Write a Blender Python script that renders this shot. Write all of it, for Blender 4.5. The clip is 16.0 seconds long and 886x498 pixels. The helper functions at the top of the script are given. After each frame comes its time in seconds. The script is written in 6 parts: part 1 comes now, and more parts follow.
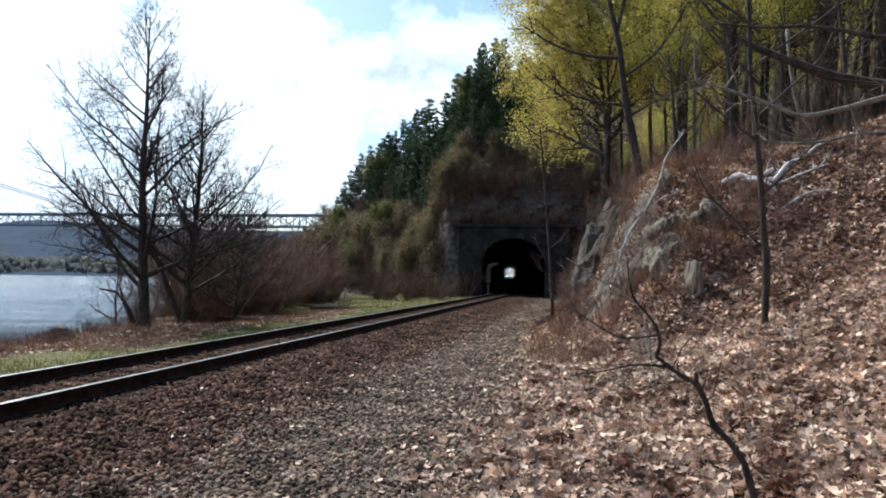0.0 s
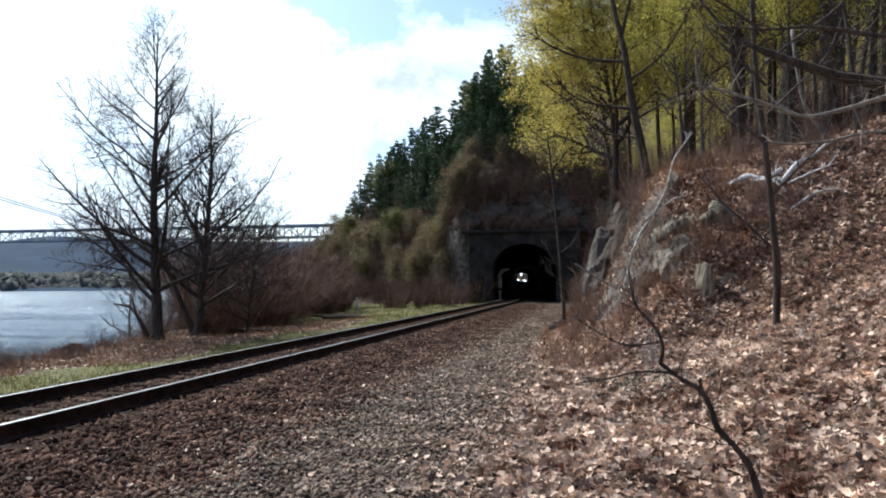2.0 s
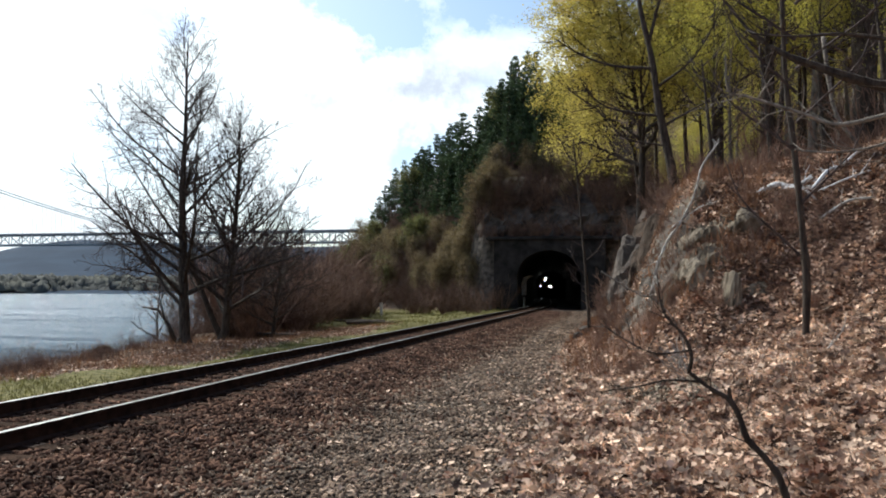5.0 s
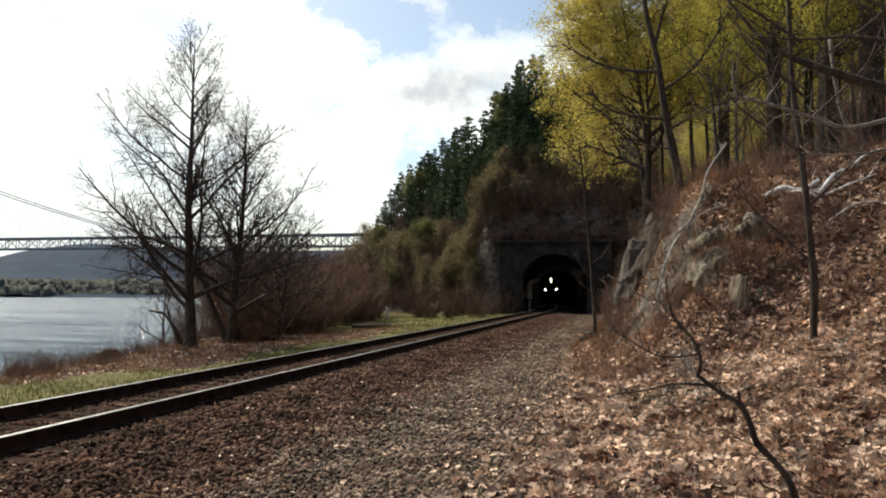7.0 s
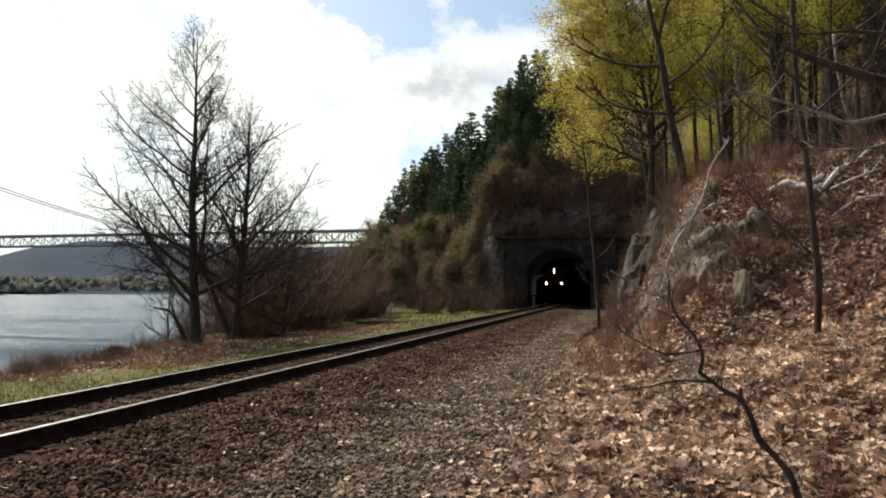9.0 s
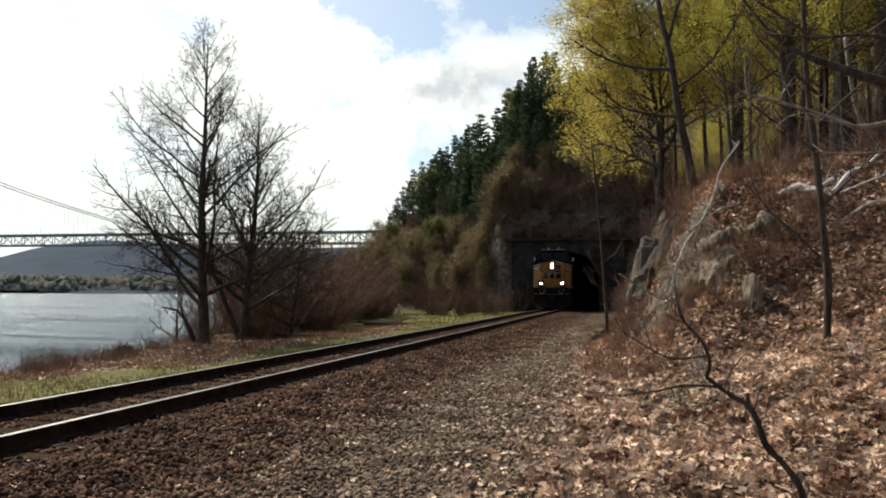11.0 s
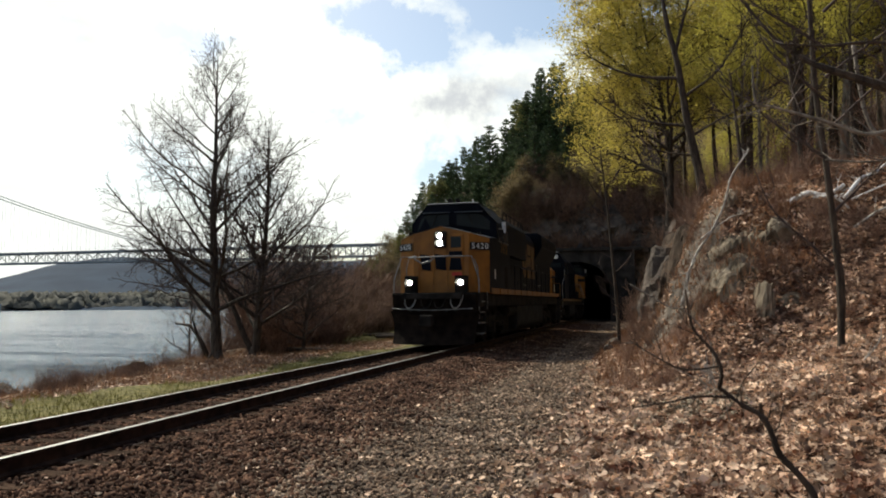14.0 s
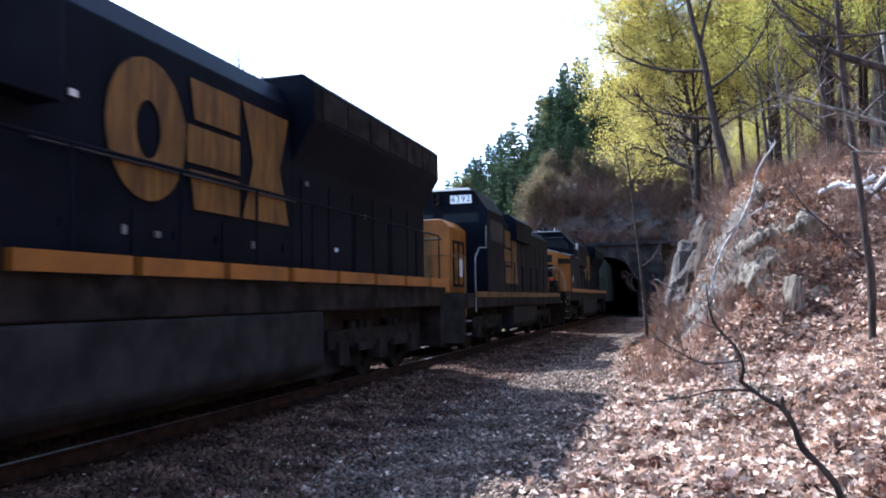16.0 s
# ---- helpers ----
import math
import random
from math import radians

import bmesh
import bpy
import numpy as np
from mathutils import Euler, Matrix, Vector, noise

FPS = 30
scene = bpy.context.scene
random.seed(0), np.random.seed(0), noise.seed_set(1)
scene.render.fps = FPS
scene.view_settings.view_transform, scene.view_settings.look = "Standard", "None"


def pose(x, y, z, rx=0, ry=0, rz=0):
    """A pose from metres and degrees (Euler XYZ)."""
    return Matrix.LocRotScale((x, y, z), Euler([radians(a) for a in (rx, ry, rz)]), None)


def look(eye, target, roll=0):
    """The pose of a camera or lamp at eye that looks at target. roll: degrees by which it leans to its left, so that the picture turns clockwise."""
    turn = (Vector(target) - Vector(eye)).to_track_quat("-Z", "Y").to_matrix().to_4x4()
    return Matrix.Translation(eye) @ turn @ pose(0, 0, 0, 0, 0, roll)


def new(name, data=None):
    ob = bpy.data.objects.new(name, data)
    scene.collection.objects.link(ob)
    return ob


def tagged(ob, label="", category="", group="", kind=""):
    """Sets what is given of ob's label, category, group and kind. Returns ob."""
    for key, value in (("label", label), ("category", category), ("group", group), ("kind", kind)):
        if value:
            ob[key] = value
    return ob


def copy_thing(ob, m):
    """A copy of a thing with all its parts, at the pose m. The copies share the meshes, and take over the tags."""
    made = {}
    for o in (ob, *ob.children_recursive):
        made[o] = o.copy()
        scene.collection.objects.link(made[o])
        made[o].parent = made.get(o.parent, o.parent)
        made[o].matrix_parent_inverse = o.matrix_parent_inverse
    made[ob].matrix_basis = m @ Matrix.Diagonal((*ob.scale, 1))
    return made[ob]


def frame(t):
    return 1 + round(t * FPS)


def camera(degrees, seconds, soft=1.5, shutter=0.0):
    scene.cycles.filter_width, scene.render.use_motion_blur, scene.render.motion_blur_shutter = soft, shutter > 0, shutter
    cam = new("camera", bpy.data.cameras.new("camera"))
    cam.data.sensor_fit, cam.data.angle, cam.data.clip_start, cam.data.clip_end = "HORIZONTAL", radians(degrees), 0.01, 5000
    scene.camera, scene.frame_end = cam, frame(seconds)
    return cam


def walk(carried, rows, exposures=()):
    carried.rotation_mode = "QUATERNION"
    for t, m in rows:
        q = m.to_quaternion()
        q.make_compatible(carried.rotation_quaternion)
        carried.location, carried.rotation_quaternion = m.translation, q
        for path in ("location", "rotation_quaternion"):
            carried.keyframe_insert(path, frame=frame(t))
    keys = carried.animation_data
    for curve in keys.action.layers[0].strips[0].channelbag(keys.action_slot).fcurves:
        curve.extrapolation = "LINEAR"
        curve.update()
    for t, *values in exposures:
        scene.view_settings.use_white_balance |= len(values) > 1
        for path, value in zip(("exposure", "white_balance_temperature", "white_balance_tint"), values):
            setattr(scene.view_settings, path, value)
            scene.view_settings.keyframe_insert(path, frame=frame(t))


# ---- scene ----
# camera and its way: seconds, place, yaw, pitch, roll
cam = camera(60.0, 16.0, soft=1.9, shutter=0.15)
PATH = [
    (0.0, -0.029, 0.054, 1.577, 10.102, 2.061, -1.054),
    (0.5, -0.016, 0.056, 1.587, 10.597, 1.675, -0.274),
    (1.0, 0.001, 0.035, 1.593, 10.367, 1.793, -0.293),
    (1.5, 0.013, 0.026, 1.592, 10.150, 2.282, 0.482),
    (2.0, 0.014, 0.025, 1.598, 10.985, 2.567, 0.239),
    (2.5, 0.015, 0.021, 1.600, 10.798, 2.814, 0.289),
    (3.0, 0.019, 0.020, 1.596, 10.854, 2.603, 0.103),
    (3.5, 0.015, 0.020, 1.602, 10.643, 2.670, 0.172),
    (4.0, 0.001, 0.006, 1.599, 11.686, 2.644, -0.239),
    (4.5, 0.002, 0.000, 1.599, 12.432, 2.865, -0.309),
    (7.0, -0.011, -0.001, 1.596, 13.176, 3.313, -0.303),
    (7.5, -0.010, -0.003, 1.600, 13.388, 3.607, -0.210),
    (8.0, -0.007, -0.024, 1.600, 14.037, 3.824, -0.087),
    (8.5, -0.000, 0.000, 1.600, 13.600, 3.330, -0.000),
    (9.0, -0.001, -0.004, 1.604, 13.469, 2.992, -0.098),
    (11.5, 0.008, -0.007, 1.610, 14.413, 3.247, -0.592),
    (12.0, 0.009, -0.031, 1.606, 14.965, 3.794, -0.435),
    (12.5, 0.009, -0.030, 1.611, 14.264, 3.909, -0.386),
    (13.0, 0.025, -0.023, 1.613, 13.158, 3.655, -0.185),
    (13.5, 0.021, -0.011, 1.620, 13.690, 3.971, -0.074),
    (14.0, 0.010, -0.044, 1.621, 14.897, 3.990, 0.294),
    (14.5, 0.011, -0.070, 1.629, 15.274, 4.287, 0.305),
    (15.0, 0.021, -0.075, 1.624, 16.218, 3.627, 0.449),
    (15.5, 0.024, -0.107, 1.623, 16.870, 3.802, 0.590),
    (16.0, 0.042, -0.111, 1.624, 16.869, 3.786, 0.933)
]
EXPOSURES = [(0.0, 0.42, 5500, 4), (4.0, 0.52, 5600, 4), (4.7, 0.40, 5800, 4), (6.8, 0.2, 6700, 4), (9.2, 0.18, 6750, 4),
             (14.5, 0.16, 6800, 4), (15.0, 0.6, 6800, 4), (15.2, 0.82, 6400, 5), (15.4, 1.38, 5300, 8), (16.0, 1.70, 4850, 10)]
walk(cam, [(t, pose(x, y, z, 90 + p, r, w)) for t, x, y, z, w, p, r in PATH], EXPOSURES)

# ---- light ----
SUN_TO = Vector((-0.80, 0.62, 1.0)).normalized()
world = bpy.data.worlds.new("world")
scene.world = world
world.use_nodes = True
wn, wl = world.node_tree.nodes, world.node_tree.links
wn.clear()
sky = wn.new("ShaderNodeTexSky")
sky.sky_type, sky.sun_disc = "NISHITA", False
sky.sun_elevation, sky.sun_rotation = math.asin(SUN_TO.z), math.atan2(SUN_TO.x, SUN_TO.y) % (2 * math.pi)
sky.air_density, sky.dust_density = 1.0, 1.5
bg_sky, bg_cloud, wmix, wout = wn.new("ShaderNodeBackground"), wn.new("ShaderNodeBackground"), wn.new("ShaderNodeMixShader"), wn.new("ShaderNodeOutputWorld")
bg_sky.inputs["Strength"].default_value = 0.13
coord, mapping, cloud, ramp = wn.new("ShaderNodeTexCoord"), wn.new("ShaderNodeMapping"), wn.new("ShaderNodeTexNoise"), wn.new("ShaderNodeValToRGB")
mapping.inputs["Scale"].default_value = (1.0, 1.0, 2.2)
mapping.inputs["Location"].default_value = (0.35, 0.1, 0.0)
cloud.inputs["Scale"].default_value, cloud.inputs["Detail"].default_value, cloud.inputs["Roughness"].default_value = 3.4, 8, 0.52
ramp.color_ramp.elements[0].position, ramp.color_ramp.elements[1].position = 0.42, 0.57
tone, tramp = wn.new("ShaderNodeTexNoise"), wn.new("ShaderNodeValToRGB")
tone.inputs["Scale"].default_value, tone.inputs["Detail"].default_value = 5.0, 5
tramp.color_ramp.elements[0].position, tramp.color_ramp.elements[1].position = 0.12, 0.56
tramp.color_ramp.elements[0].color, tramp.color_ramp.elements[1].color = (0.60, 0.62, 0.68, 1), (0.98, 1.0, 1.0, 1)
# clouds are brightest round the sun and grey away from it
facing, span = wn.new("ShaderNodeVectorMath"), wn.new("ShaderNodeMapRange")
facing.operation = "DOT_PRODUCT"
facing.inputs[1].default_value = SUN_TO
span.inputs["From Min"].default_value, span.inputs["From Max"].default_value = -0.1, 0.6
span.inputs["To Min"].default_value, span.inputs["To Max"].default_value = 0.38, 1.05
span.interpolation_type = "SMOOTHSTEP"
wl.new(coord.outputs["Generated"], facing.inputs[0])
wl.new(facing.outputs["Value"], span.inputs["Value"])
wl.new(span.outputs["Result"], bg_cloud.inputs["Strength"])
wl.new(coord.outputs["Generated"], mapping.inputs["Vector"])
wl.new(mapping.outputs["Vector"], cloud.inputs["Vector"])
wl.new(mapping.outputs["Vector"], tone.inputs["Vector"])
# the cover thins towards the zenith
split, thin, less = wn.new("ShaderNodeSeparateXYZ"), wn.new("ShaderNodeMapRange"), wn.new("ShaderNodeMath")
thin.inputs["From Min"].default_value, thin.inputs["From Max"].default_value = 0.36, 0.75
thin.inputs["To Min"].default_value, thin.inputs["To Max"].default_value = 0.0, 0.20
less.operation = "SUBTRACT"
wl.new(coord.outputs["Generated"], split.inputs["Vector"])
wl.new(split.outputs["Z"], thin.inputs["Value"])
wl.new(cloud.outputs["Fac"], less.inputs[0])
wl.new(thin.outputs["Result"], less.inputs[1])
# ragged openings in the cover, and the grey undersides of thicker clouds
ragged, shift, torn = wn.new("ShaderNodeTexNoise"), wn.new("ShaderNodeVectorMath"), wn.new("ShaderNodeVectorMath")
ragged.inputs["Scale"].default_value, ragged.inputs["Detail"].default_value, ragged.inputs["Roughness"].default_value = 13.0, 8, 0.65
shift.operation, torn.operation = "MULTIPLY_ADD", "ADD"
shift.inputs[1].default_value, shift.inputs[2].default_value = (0.24, 0.24, 0.12), (-0.12, -0.12, -0.06)
wl.new(coord.outputs["Generated"], ragged.inputs["Vector"])
wl.new(ragged.outputs["Color"], shift.inputs[0])
wl.new(coord.outputs["Generated"], torn.inputs[0])
wl.new(shift.outputs["Vector"], torn.inputs[1])


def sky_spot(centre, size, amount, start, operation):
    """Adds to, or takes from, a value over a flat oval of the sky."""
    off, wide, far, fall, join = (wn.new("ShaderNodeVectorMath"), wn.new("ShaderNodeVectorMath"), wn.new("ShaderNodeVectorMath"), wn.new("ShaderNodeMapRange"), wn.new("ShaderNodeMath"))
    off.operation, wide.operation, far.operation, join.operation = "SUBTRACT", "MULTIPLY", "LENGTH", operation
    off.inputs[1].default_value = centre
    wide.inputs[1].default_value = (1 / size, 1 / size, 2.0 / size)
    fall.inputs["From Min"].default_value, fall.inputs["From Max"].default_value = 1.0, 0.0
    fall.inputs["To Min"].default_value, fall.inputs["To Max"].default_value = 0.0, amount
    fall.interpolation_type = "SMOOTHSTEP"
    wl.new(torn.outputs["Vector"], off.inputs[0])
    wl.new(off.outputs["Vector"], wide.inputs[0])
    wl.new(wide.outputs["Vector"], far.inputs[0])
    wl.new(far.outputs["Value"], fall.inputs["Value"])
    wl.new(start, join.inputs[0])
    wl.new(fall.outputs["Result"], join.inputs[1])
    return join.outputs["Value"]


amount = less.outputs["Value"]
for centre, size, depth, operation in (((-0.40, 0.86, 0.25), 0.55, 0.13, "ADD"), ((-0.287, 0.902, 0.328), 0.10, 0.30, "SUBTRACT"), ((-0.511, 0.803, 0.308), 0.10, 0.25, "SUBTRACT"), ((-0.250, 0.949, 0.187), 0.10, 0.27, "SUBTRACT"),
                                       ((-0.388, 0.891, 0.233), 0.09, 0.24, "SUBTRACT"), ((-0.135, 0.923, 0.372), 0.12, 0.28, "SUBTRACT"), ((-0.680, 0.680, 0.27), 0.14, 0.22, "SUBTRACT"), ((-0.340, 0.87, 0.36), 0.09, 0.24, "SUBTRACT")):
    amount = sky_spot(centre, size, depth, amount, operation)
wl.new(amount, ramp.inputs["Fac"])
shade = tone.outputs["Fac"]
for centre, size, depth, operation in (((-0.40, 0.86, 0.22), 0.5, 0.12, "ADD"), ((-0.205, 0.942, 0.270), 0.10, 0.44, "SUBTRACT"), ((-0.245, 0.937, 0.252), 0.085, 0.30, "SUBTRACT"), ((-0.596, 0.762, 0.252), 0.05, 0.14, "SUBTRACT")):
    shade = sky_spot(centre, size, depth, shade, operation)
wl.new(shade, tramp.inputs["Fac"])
wl.new(tramp.outputs["Color"], bg_cloud.inputs["Color"])
wl.new(sky.outputs["Color"], bg_sky.inputs["Color"])
wl.new(ramp.outputs["Color"], wmix.inputs["Fac"])
wl.new(bg_sky.outputs["Background"], wmix.inputs[1])
wl.new(bg_cloud.outputs["Background"], wmix.inputs[2])
wl.new(wmix.outputs["Shader"], wout.inputs["Surface"])
sun_data = bpy.data.lights.new("sun", "SUN")
sun_data.energy, sun_data.angle, sun_data.color = 4.6, radians(0.6), (1.0, 0.93, 0.82)
sun = new("sun", sun_data)
sun.matrix_world = look(SUN_TO * 100, (0, 0, 0))

# ---- materials ----


def material(name, dark, light, scale=8.0, rough=0.8, metal=0.0, bump=0.3, detail=6, fine=0.0, spec=0.3, random_tone=0.0, island=False, translucent=0.0, low=0.35, high=0.65, stretch=(1, 1, 1)):
    """Two colours mixed by noise at two scales, with relief."""
    m = bpy.data.materials.new(name)
    m.use_nodes = True
    n, l = m.node_tree.nodes, m.node_tree.links
    b = n["Principled BSDF"]
    co, mp, no, rp = n.new("ShaderNodeTexCoord"), n.new("ShaderNodeMapping"), n.new("ShaderNodeTexNoise"), n.new("ShaderNodeValToRGB")
    mp.inputs["Scale"].default_value = stretch
    no.inputs["Scale"].default_value, no.inputs["Detail"].default_value = scale, detail
    rp.color_ramp.elements[0].position, rp.color_ramp.elements[1].position = low, high
    rp.color_ramp.elements[0].color, rp.color_ramp.elements[1].color = (*dark, 1), (*light, 1)
    l.new(co.outputs["Object"], mp.inputs["Vector"])
    l.new(mp.outputs["Vector"], no.inputs["Vector"])
    l.new(no.outputs["Fac"], rp.inputs["Fac"])
    colour = rp.outputs["Color"]
    second = n.new("ShaderNodeTexNoise")
    second.inputs["Scale"].default_value, second.inputs["Detail"].default_value = scale * 0.13, 3
    l.new(mp.outputs["Vector"], second.inputs["Vector"])
    hsv, span = n.new("ShaderNodeHueSaturation"), n.new("ShaderNodeMapRange")
    span.inputs["To Min"].default_value, span.inputs["To Max"].default_value = 0.7, 1.3
    l.new(second.outputs["Fac"], span.inputs["Value"])
    value = span.outputs["Result"]
    if random_tone:
        src = n.new("ShaderNodeNewGeometry").outputs["Random Per Island"] if island else n.new("ShaderNodeObjectInfo").outputs["Random"]
        r2, mul = n.new("ShaderNodeMapRange"), n.new("ShaderNodeMath")
        r2.inputs["To Min"].default_value, r2.inputs["To Max"].default_value = 1 - random_tone, 1 + random_tone
        mul.operation = "MULTIPLY"
        l.new(src, r2.inputs["Value"])
        l.new(r2.outputs["Result"], mul.inputs[0])
        l.new(value, mul.inputs[1])
        value = mul.outputs["Value"]
    l.new(value, hsv.inputs["Value"])
    l.new(colour, hsv.inputs["Color"])
    l.new(hsv.outputs["Color"], b.inputs["Base Color"])
    b.inputs["Roughness"].default_value, b.inputs["Metallic"].default_value = rough, metal
    b.inputs["Specular IOR Level"].default_value = spec
    if bump:
        bn, bp = n.new("ShaderNodeTexNoise"), n.new("ShaderNodeBump")
        bn.inputs["Scale"].default_value, bn.inputs["Detail"].default_value = fine or scale * 3, 6
        bp.inputs["Strength"].default_value, bp.inputs["Distance"].default_value = bump, 0.05
        l.new(mp.outputs["Vector"], bn.inputs["Vector"])
        l.new(bn.outputs["Fac"], bp.inputs["Height"])
        l.new(bp.outputs["Normal"], b.inputs["Normal"])
    if translucent:
        tr, mx = n.new("ShaderNodeBsdfTranslucent"), n.new("ShaderNodeMixShader")
        mx.inputs["Fac"].default_value = translucent
        l.new(hsv.outputs["Color"], tr.inputs["Color"])
        l.new(b.outputs["BSDF"], mx.inputs[1])
        l.new(tr.outputs["BSDF"], mx.inputs[2])
        l.new(mx.outputs["Shader"], n["Material Output"].inputs["Surface"])
    return m


def glow(name, colour, strength):
    m = bpy.data.materials.new(name)
    m.use_nodes = True
    b = m.node_tree.nodes["Principled BSDF"]
    b.inputs["Base Color"].default_value = (*colour, 1)
    b.inputs["Emission Color"].default_value, b.inputs["Emission Strength"].default_value = (*colour, 1), strength
    return m


def glass(name, colour, rough=0.05):
    m = bpy.data.materials.new(name)
    m.use_nodes = True
    b = m.node_tree.nodes["Principled BSDF"]
    b.inputs["Base Color"].default_value, b.inputs["Roughness"].default_value = (*colour, 1), rough
    b.inputs["Specular IOR Level"].default_value = 0.15
    return m


BARK = material("bark", (0.03, 0.022, 0.016), (0.088, 0.064, 0.048), 14, 0.9, bump=0.6, stretch=(1, 1, 0.25))
BARK_PALE = material("pale_bark", (0.09, 0.076, 0.062), (0.26, 0.22, 0.18), 14, 0.9, bump=0.5, stretch=(1, 1, 0.3))
TWIG = material("twig", (0.042, 0.029, 0.026), (0.09, 0.064, 0.055), 6, 0.9, bump=0)
BRUSH = material("brush_twig", (0.11, 0.064, 0.045), (0.28, 0.17, 0.118), 3, 0.9, bump=0, random_tone=0.3)
DEADWOOD = material("dead_wood", (0.22, 0.19, 0.16), (0.55, 0.51, 0.46), 9, 0.85, bump=0.4)
BLEACHED = material("bleached_wood", (0.5, 0.47, 0.45), (0.8, 0.78, 0.76), 9, 0.8, bump=0.4)
LEAF_SPRING = material("spring_leaf", (0.41, 0.345, 0.07), (0.66, 0.548, 0.14), 1.3, 0.6, bump=0, random_tone=0.3, island=True, translucent=0.5)
LEAF_GREEN = material("young_leaf", (0.325, 0.30, 0.055), (0.60, 0.535, 0.11), 1.3, 0.6, bump=0, random_tone=0.3, island=True, translucent=0.55)
LEAF_DULL = material("dull_green_leaf", (0.10, 0.105, 0.035), (0.21, 0.205, 0.065), 1.3, 0.7, bump=0, random_tone=0.3, island=True, translucent=0.4)
LEAF_OLIVE = material("olive_leaf", (0.13, 0.10, 0.05), (0.28, 0.21, 0.103), 1.3, 0.7, bump=0, random_tone=0.3, island=True, translucent=0.35)
NEEDLE = material("needle", (0.038, 0.062, 0.03), (0.10, 0.14, 0.058), 1.2, 0.7, bump=0, random_tone=0.3, island=True, translucent=0.15)
LITTER = material("dry_leaf", (0.13, 0.052, 0.028), (0.74, 0.535, 0.385), 2.4, 0.75, bump=0, random_tone=0.75, island=True, translucent=0.15)
STONE = material("crushed_stone", (0.08, 0.051, 0.035), (0.285, 0.206, 0.148), 1.6, 0.95, bump=0, spec=0.12, random_tone=0.7, island=True)
BALLAST = material("brown_ballast", (0.042, 0.022, 0.015), (0.145, 0.08, 0.053), 1.6, 0.95, bump=0, spec=0.08, random_tone=0.6, island=True)
ROCK = material("outcrop_rock", (0.05, 0.038, 0.028), (0.29, 0.238, 0.175), 2.6, 0.95, bump=0.55, fine=30, spec=0.1, low=0.36, high=0.62, detail=14, stretch=(1.6, 1.0, 0.7))
ROCK_BROWN = material("brown_weathered_rock", (0.028, 0.0195, 0.014), (0.10, 0.072, 0.053), 2.2, 0.95, bump=0.6, fine=22, spec=0.1, detail=12, stretch=(1.6, 1.0, 0.7))
ROCK_DARK = material("cliff_rock", (0.04, 0.031, 0.026), (0.14, 0.11, 0.088), 0.9, 0.95, bump=0.8, fine=3)
PORTAL_STONE = material("sooty_stone", (0.014, 0.012, 0.011), (0.045, 0.038, 0.034), 1.2, 0.95, bump=0.5, fine=8)
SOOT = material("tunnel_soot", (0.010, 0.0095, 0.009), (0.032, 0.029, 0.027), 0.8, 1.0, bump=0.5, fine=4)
RAIL_RUST = material("rusty_rail", (0.016, 0.009, 0.007), (0.045, 0.025, 0.018), 6, 0.85, 0.0, bump=0.2, spec=0.1)
RAIL_SHINE = material("polished_rail_top", (0.13, 0.125, 0.12), (0.26, 0.25, 0.24), 5, 0.42, 1.0, bump=0.05)
TIE = material("tie_wood", (0.026, 0.016, 0.011), (0.085, 0.052, 0.035), 5, 0.97, spec=0.04, bump=0.6, stretch=(1, 6, 6), random_tone=0.35)
BLUE = material("dark_blue_paint", (0.0035, 0.0046, 0.0085), (0.0075, 0.009, 0.015), 1.2, 0.55, bump=0.04, spec=0.05)
# the dark blue again, base colour lightened to stand in for reflected sky
BLUE_SHEEN = material("sky_sheen_blue_paint", (0.03, 0.036, 0.05), (0.07, 0.075, 0.085), 1.6, 0.5, bump=0.05, spec=0.4)
YELLOW = material("yellow_paint", (0.19, 0.07, 0.007), (0.31, 0.118, 0.011), 1.8, 0.5, bump=0.04, spec=0.4)
YELLOW_OLD = material("faded_yellow_paint", (0.075, 0.036, 0.008), (0.19, 0.097, 0.018), 3.0, 0.6, bump=0.05, spec=0.3, stretch=(1, 3, 0.6))
BLACK = material("grimy_black_steel", (0.010, 0.009, 0.0085), (0.034, 0.029, 0.026), 2.5, 0.8, 0.0, bump=0.2, spec=0.06)
PLOW = material("rusty_black_plow", (0.006, 0.0045, 0.004), (0.02, 0.014, 0.011), 3.0, 0.85, 0.0, bump=0.15, spec=0.03)
TANK = material("grey_tank_steel", (0.016, 0.0155, 0.016), (0.036, 0.034, 0.033), 2.0, 0.8, 0.0, bump=0.1, spec=0.08)
STEEL = material("worn_steel", (0.13, 0.125, 0.12), (0.3, 0.29, 0.28), 4, 0.55, 0.2, bump=0.1)
WHITE = material("white_paint", (0.6, 0.6, 0.58), (0.8, 0.8, 0.78), 6, 0.6, bump=0.05)
POST = material("pale_post_paint", (0.5, 0.5, 0.47), (0.78, 0.77, 0.73), 3, 0.8, bump=0.1)
RED = material("red_paint", (0.4, 0.03, 0.02), (0.5, 0.05, 0.03), 6, 0.5, bump=0.0)
CAR_PAINT = material("dark_green_car_paint", (0.02, 0.025, 0.02), (0.05, 0.055, 0.045), 1.2, 0.7, bump=0.1)
PANE = glass("cab_glass", (0.02, 0.025, 0.028), 0.25)
LAMP = glow("lamp_glow", (1.0, 0.97, 0.9), 75)
BOARD = glow("lit_board", (0.75, 0.8, 0.85), 0.12)
BOARD_EDGE = material("dull_board_frame", (0.02, 0.018, 0.016), (0.05, 0.045, 0.04), 5, 0.7, bump=0.05)
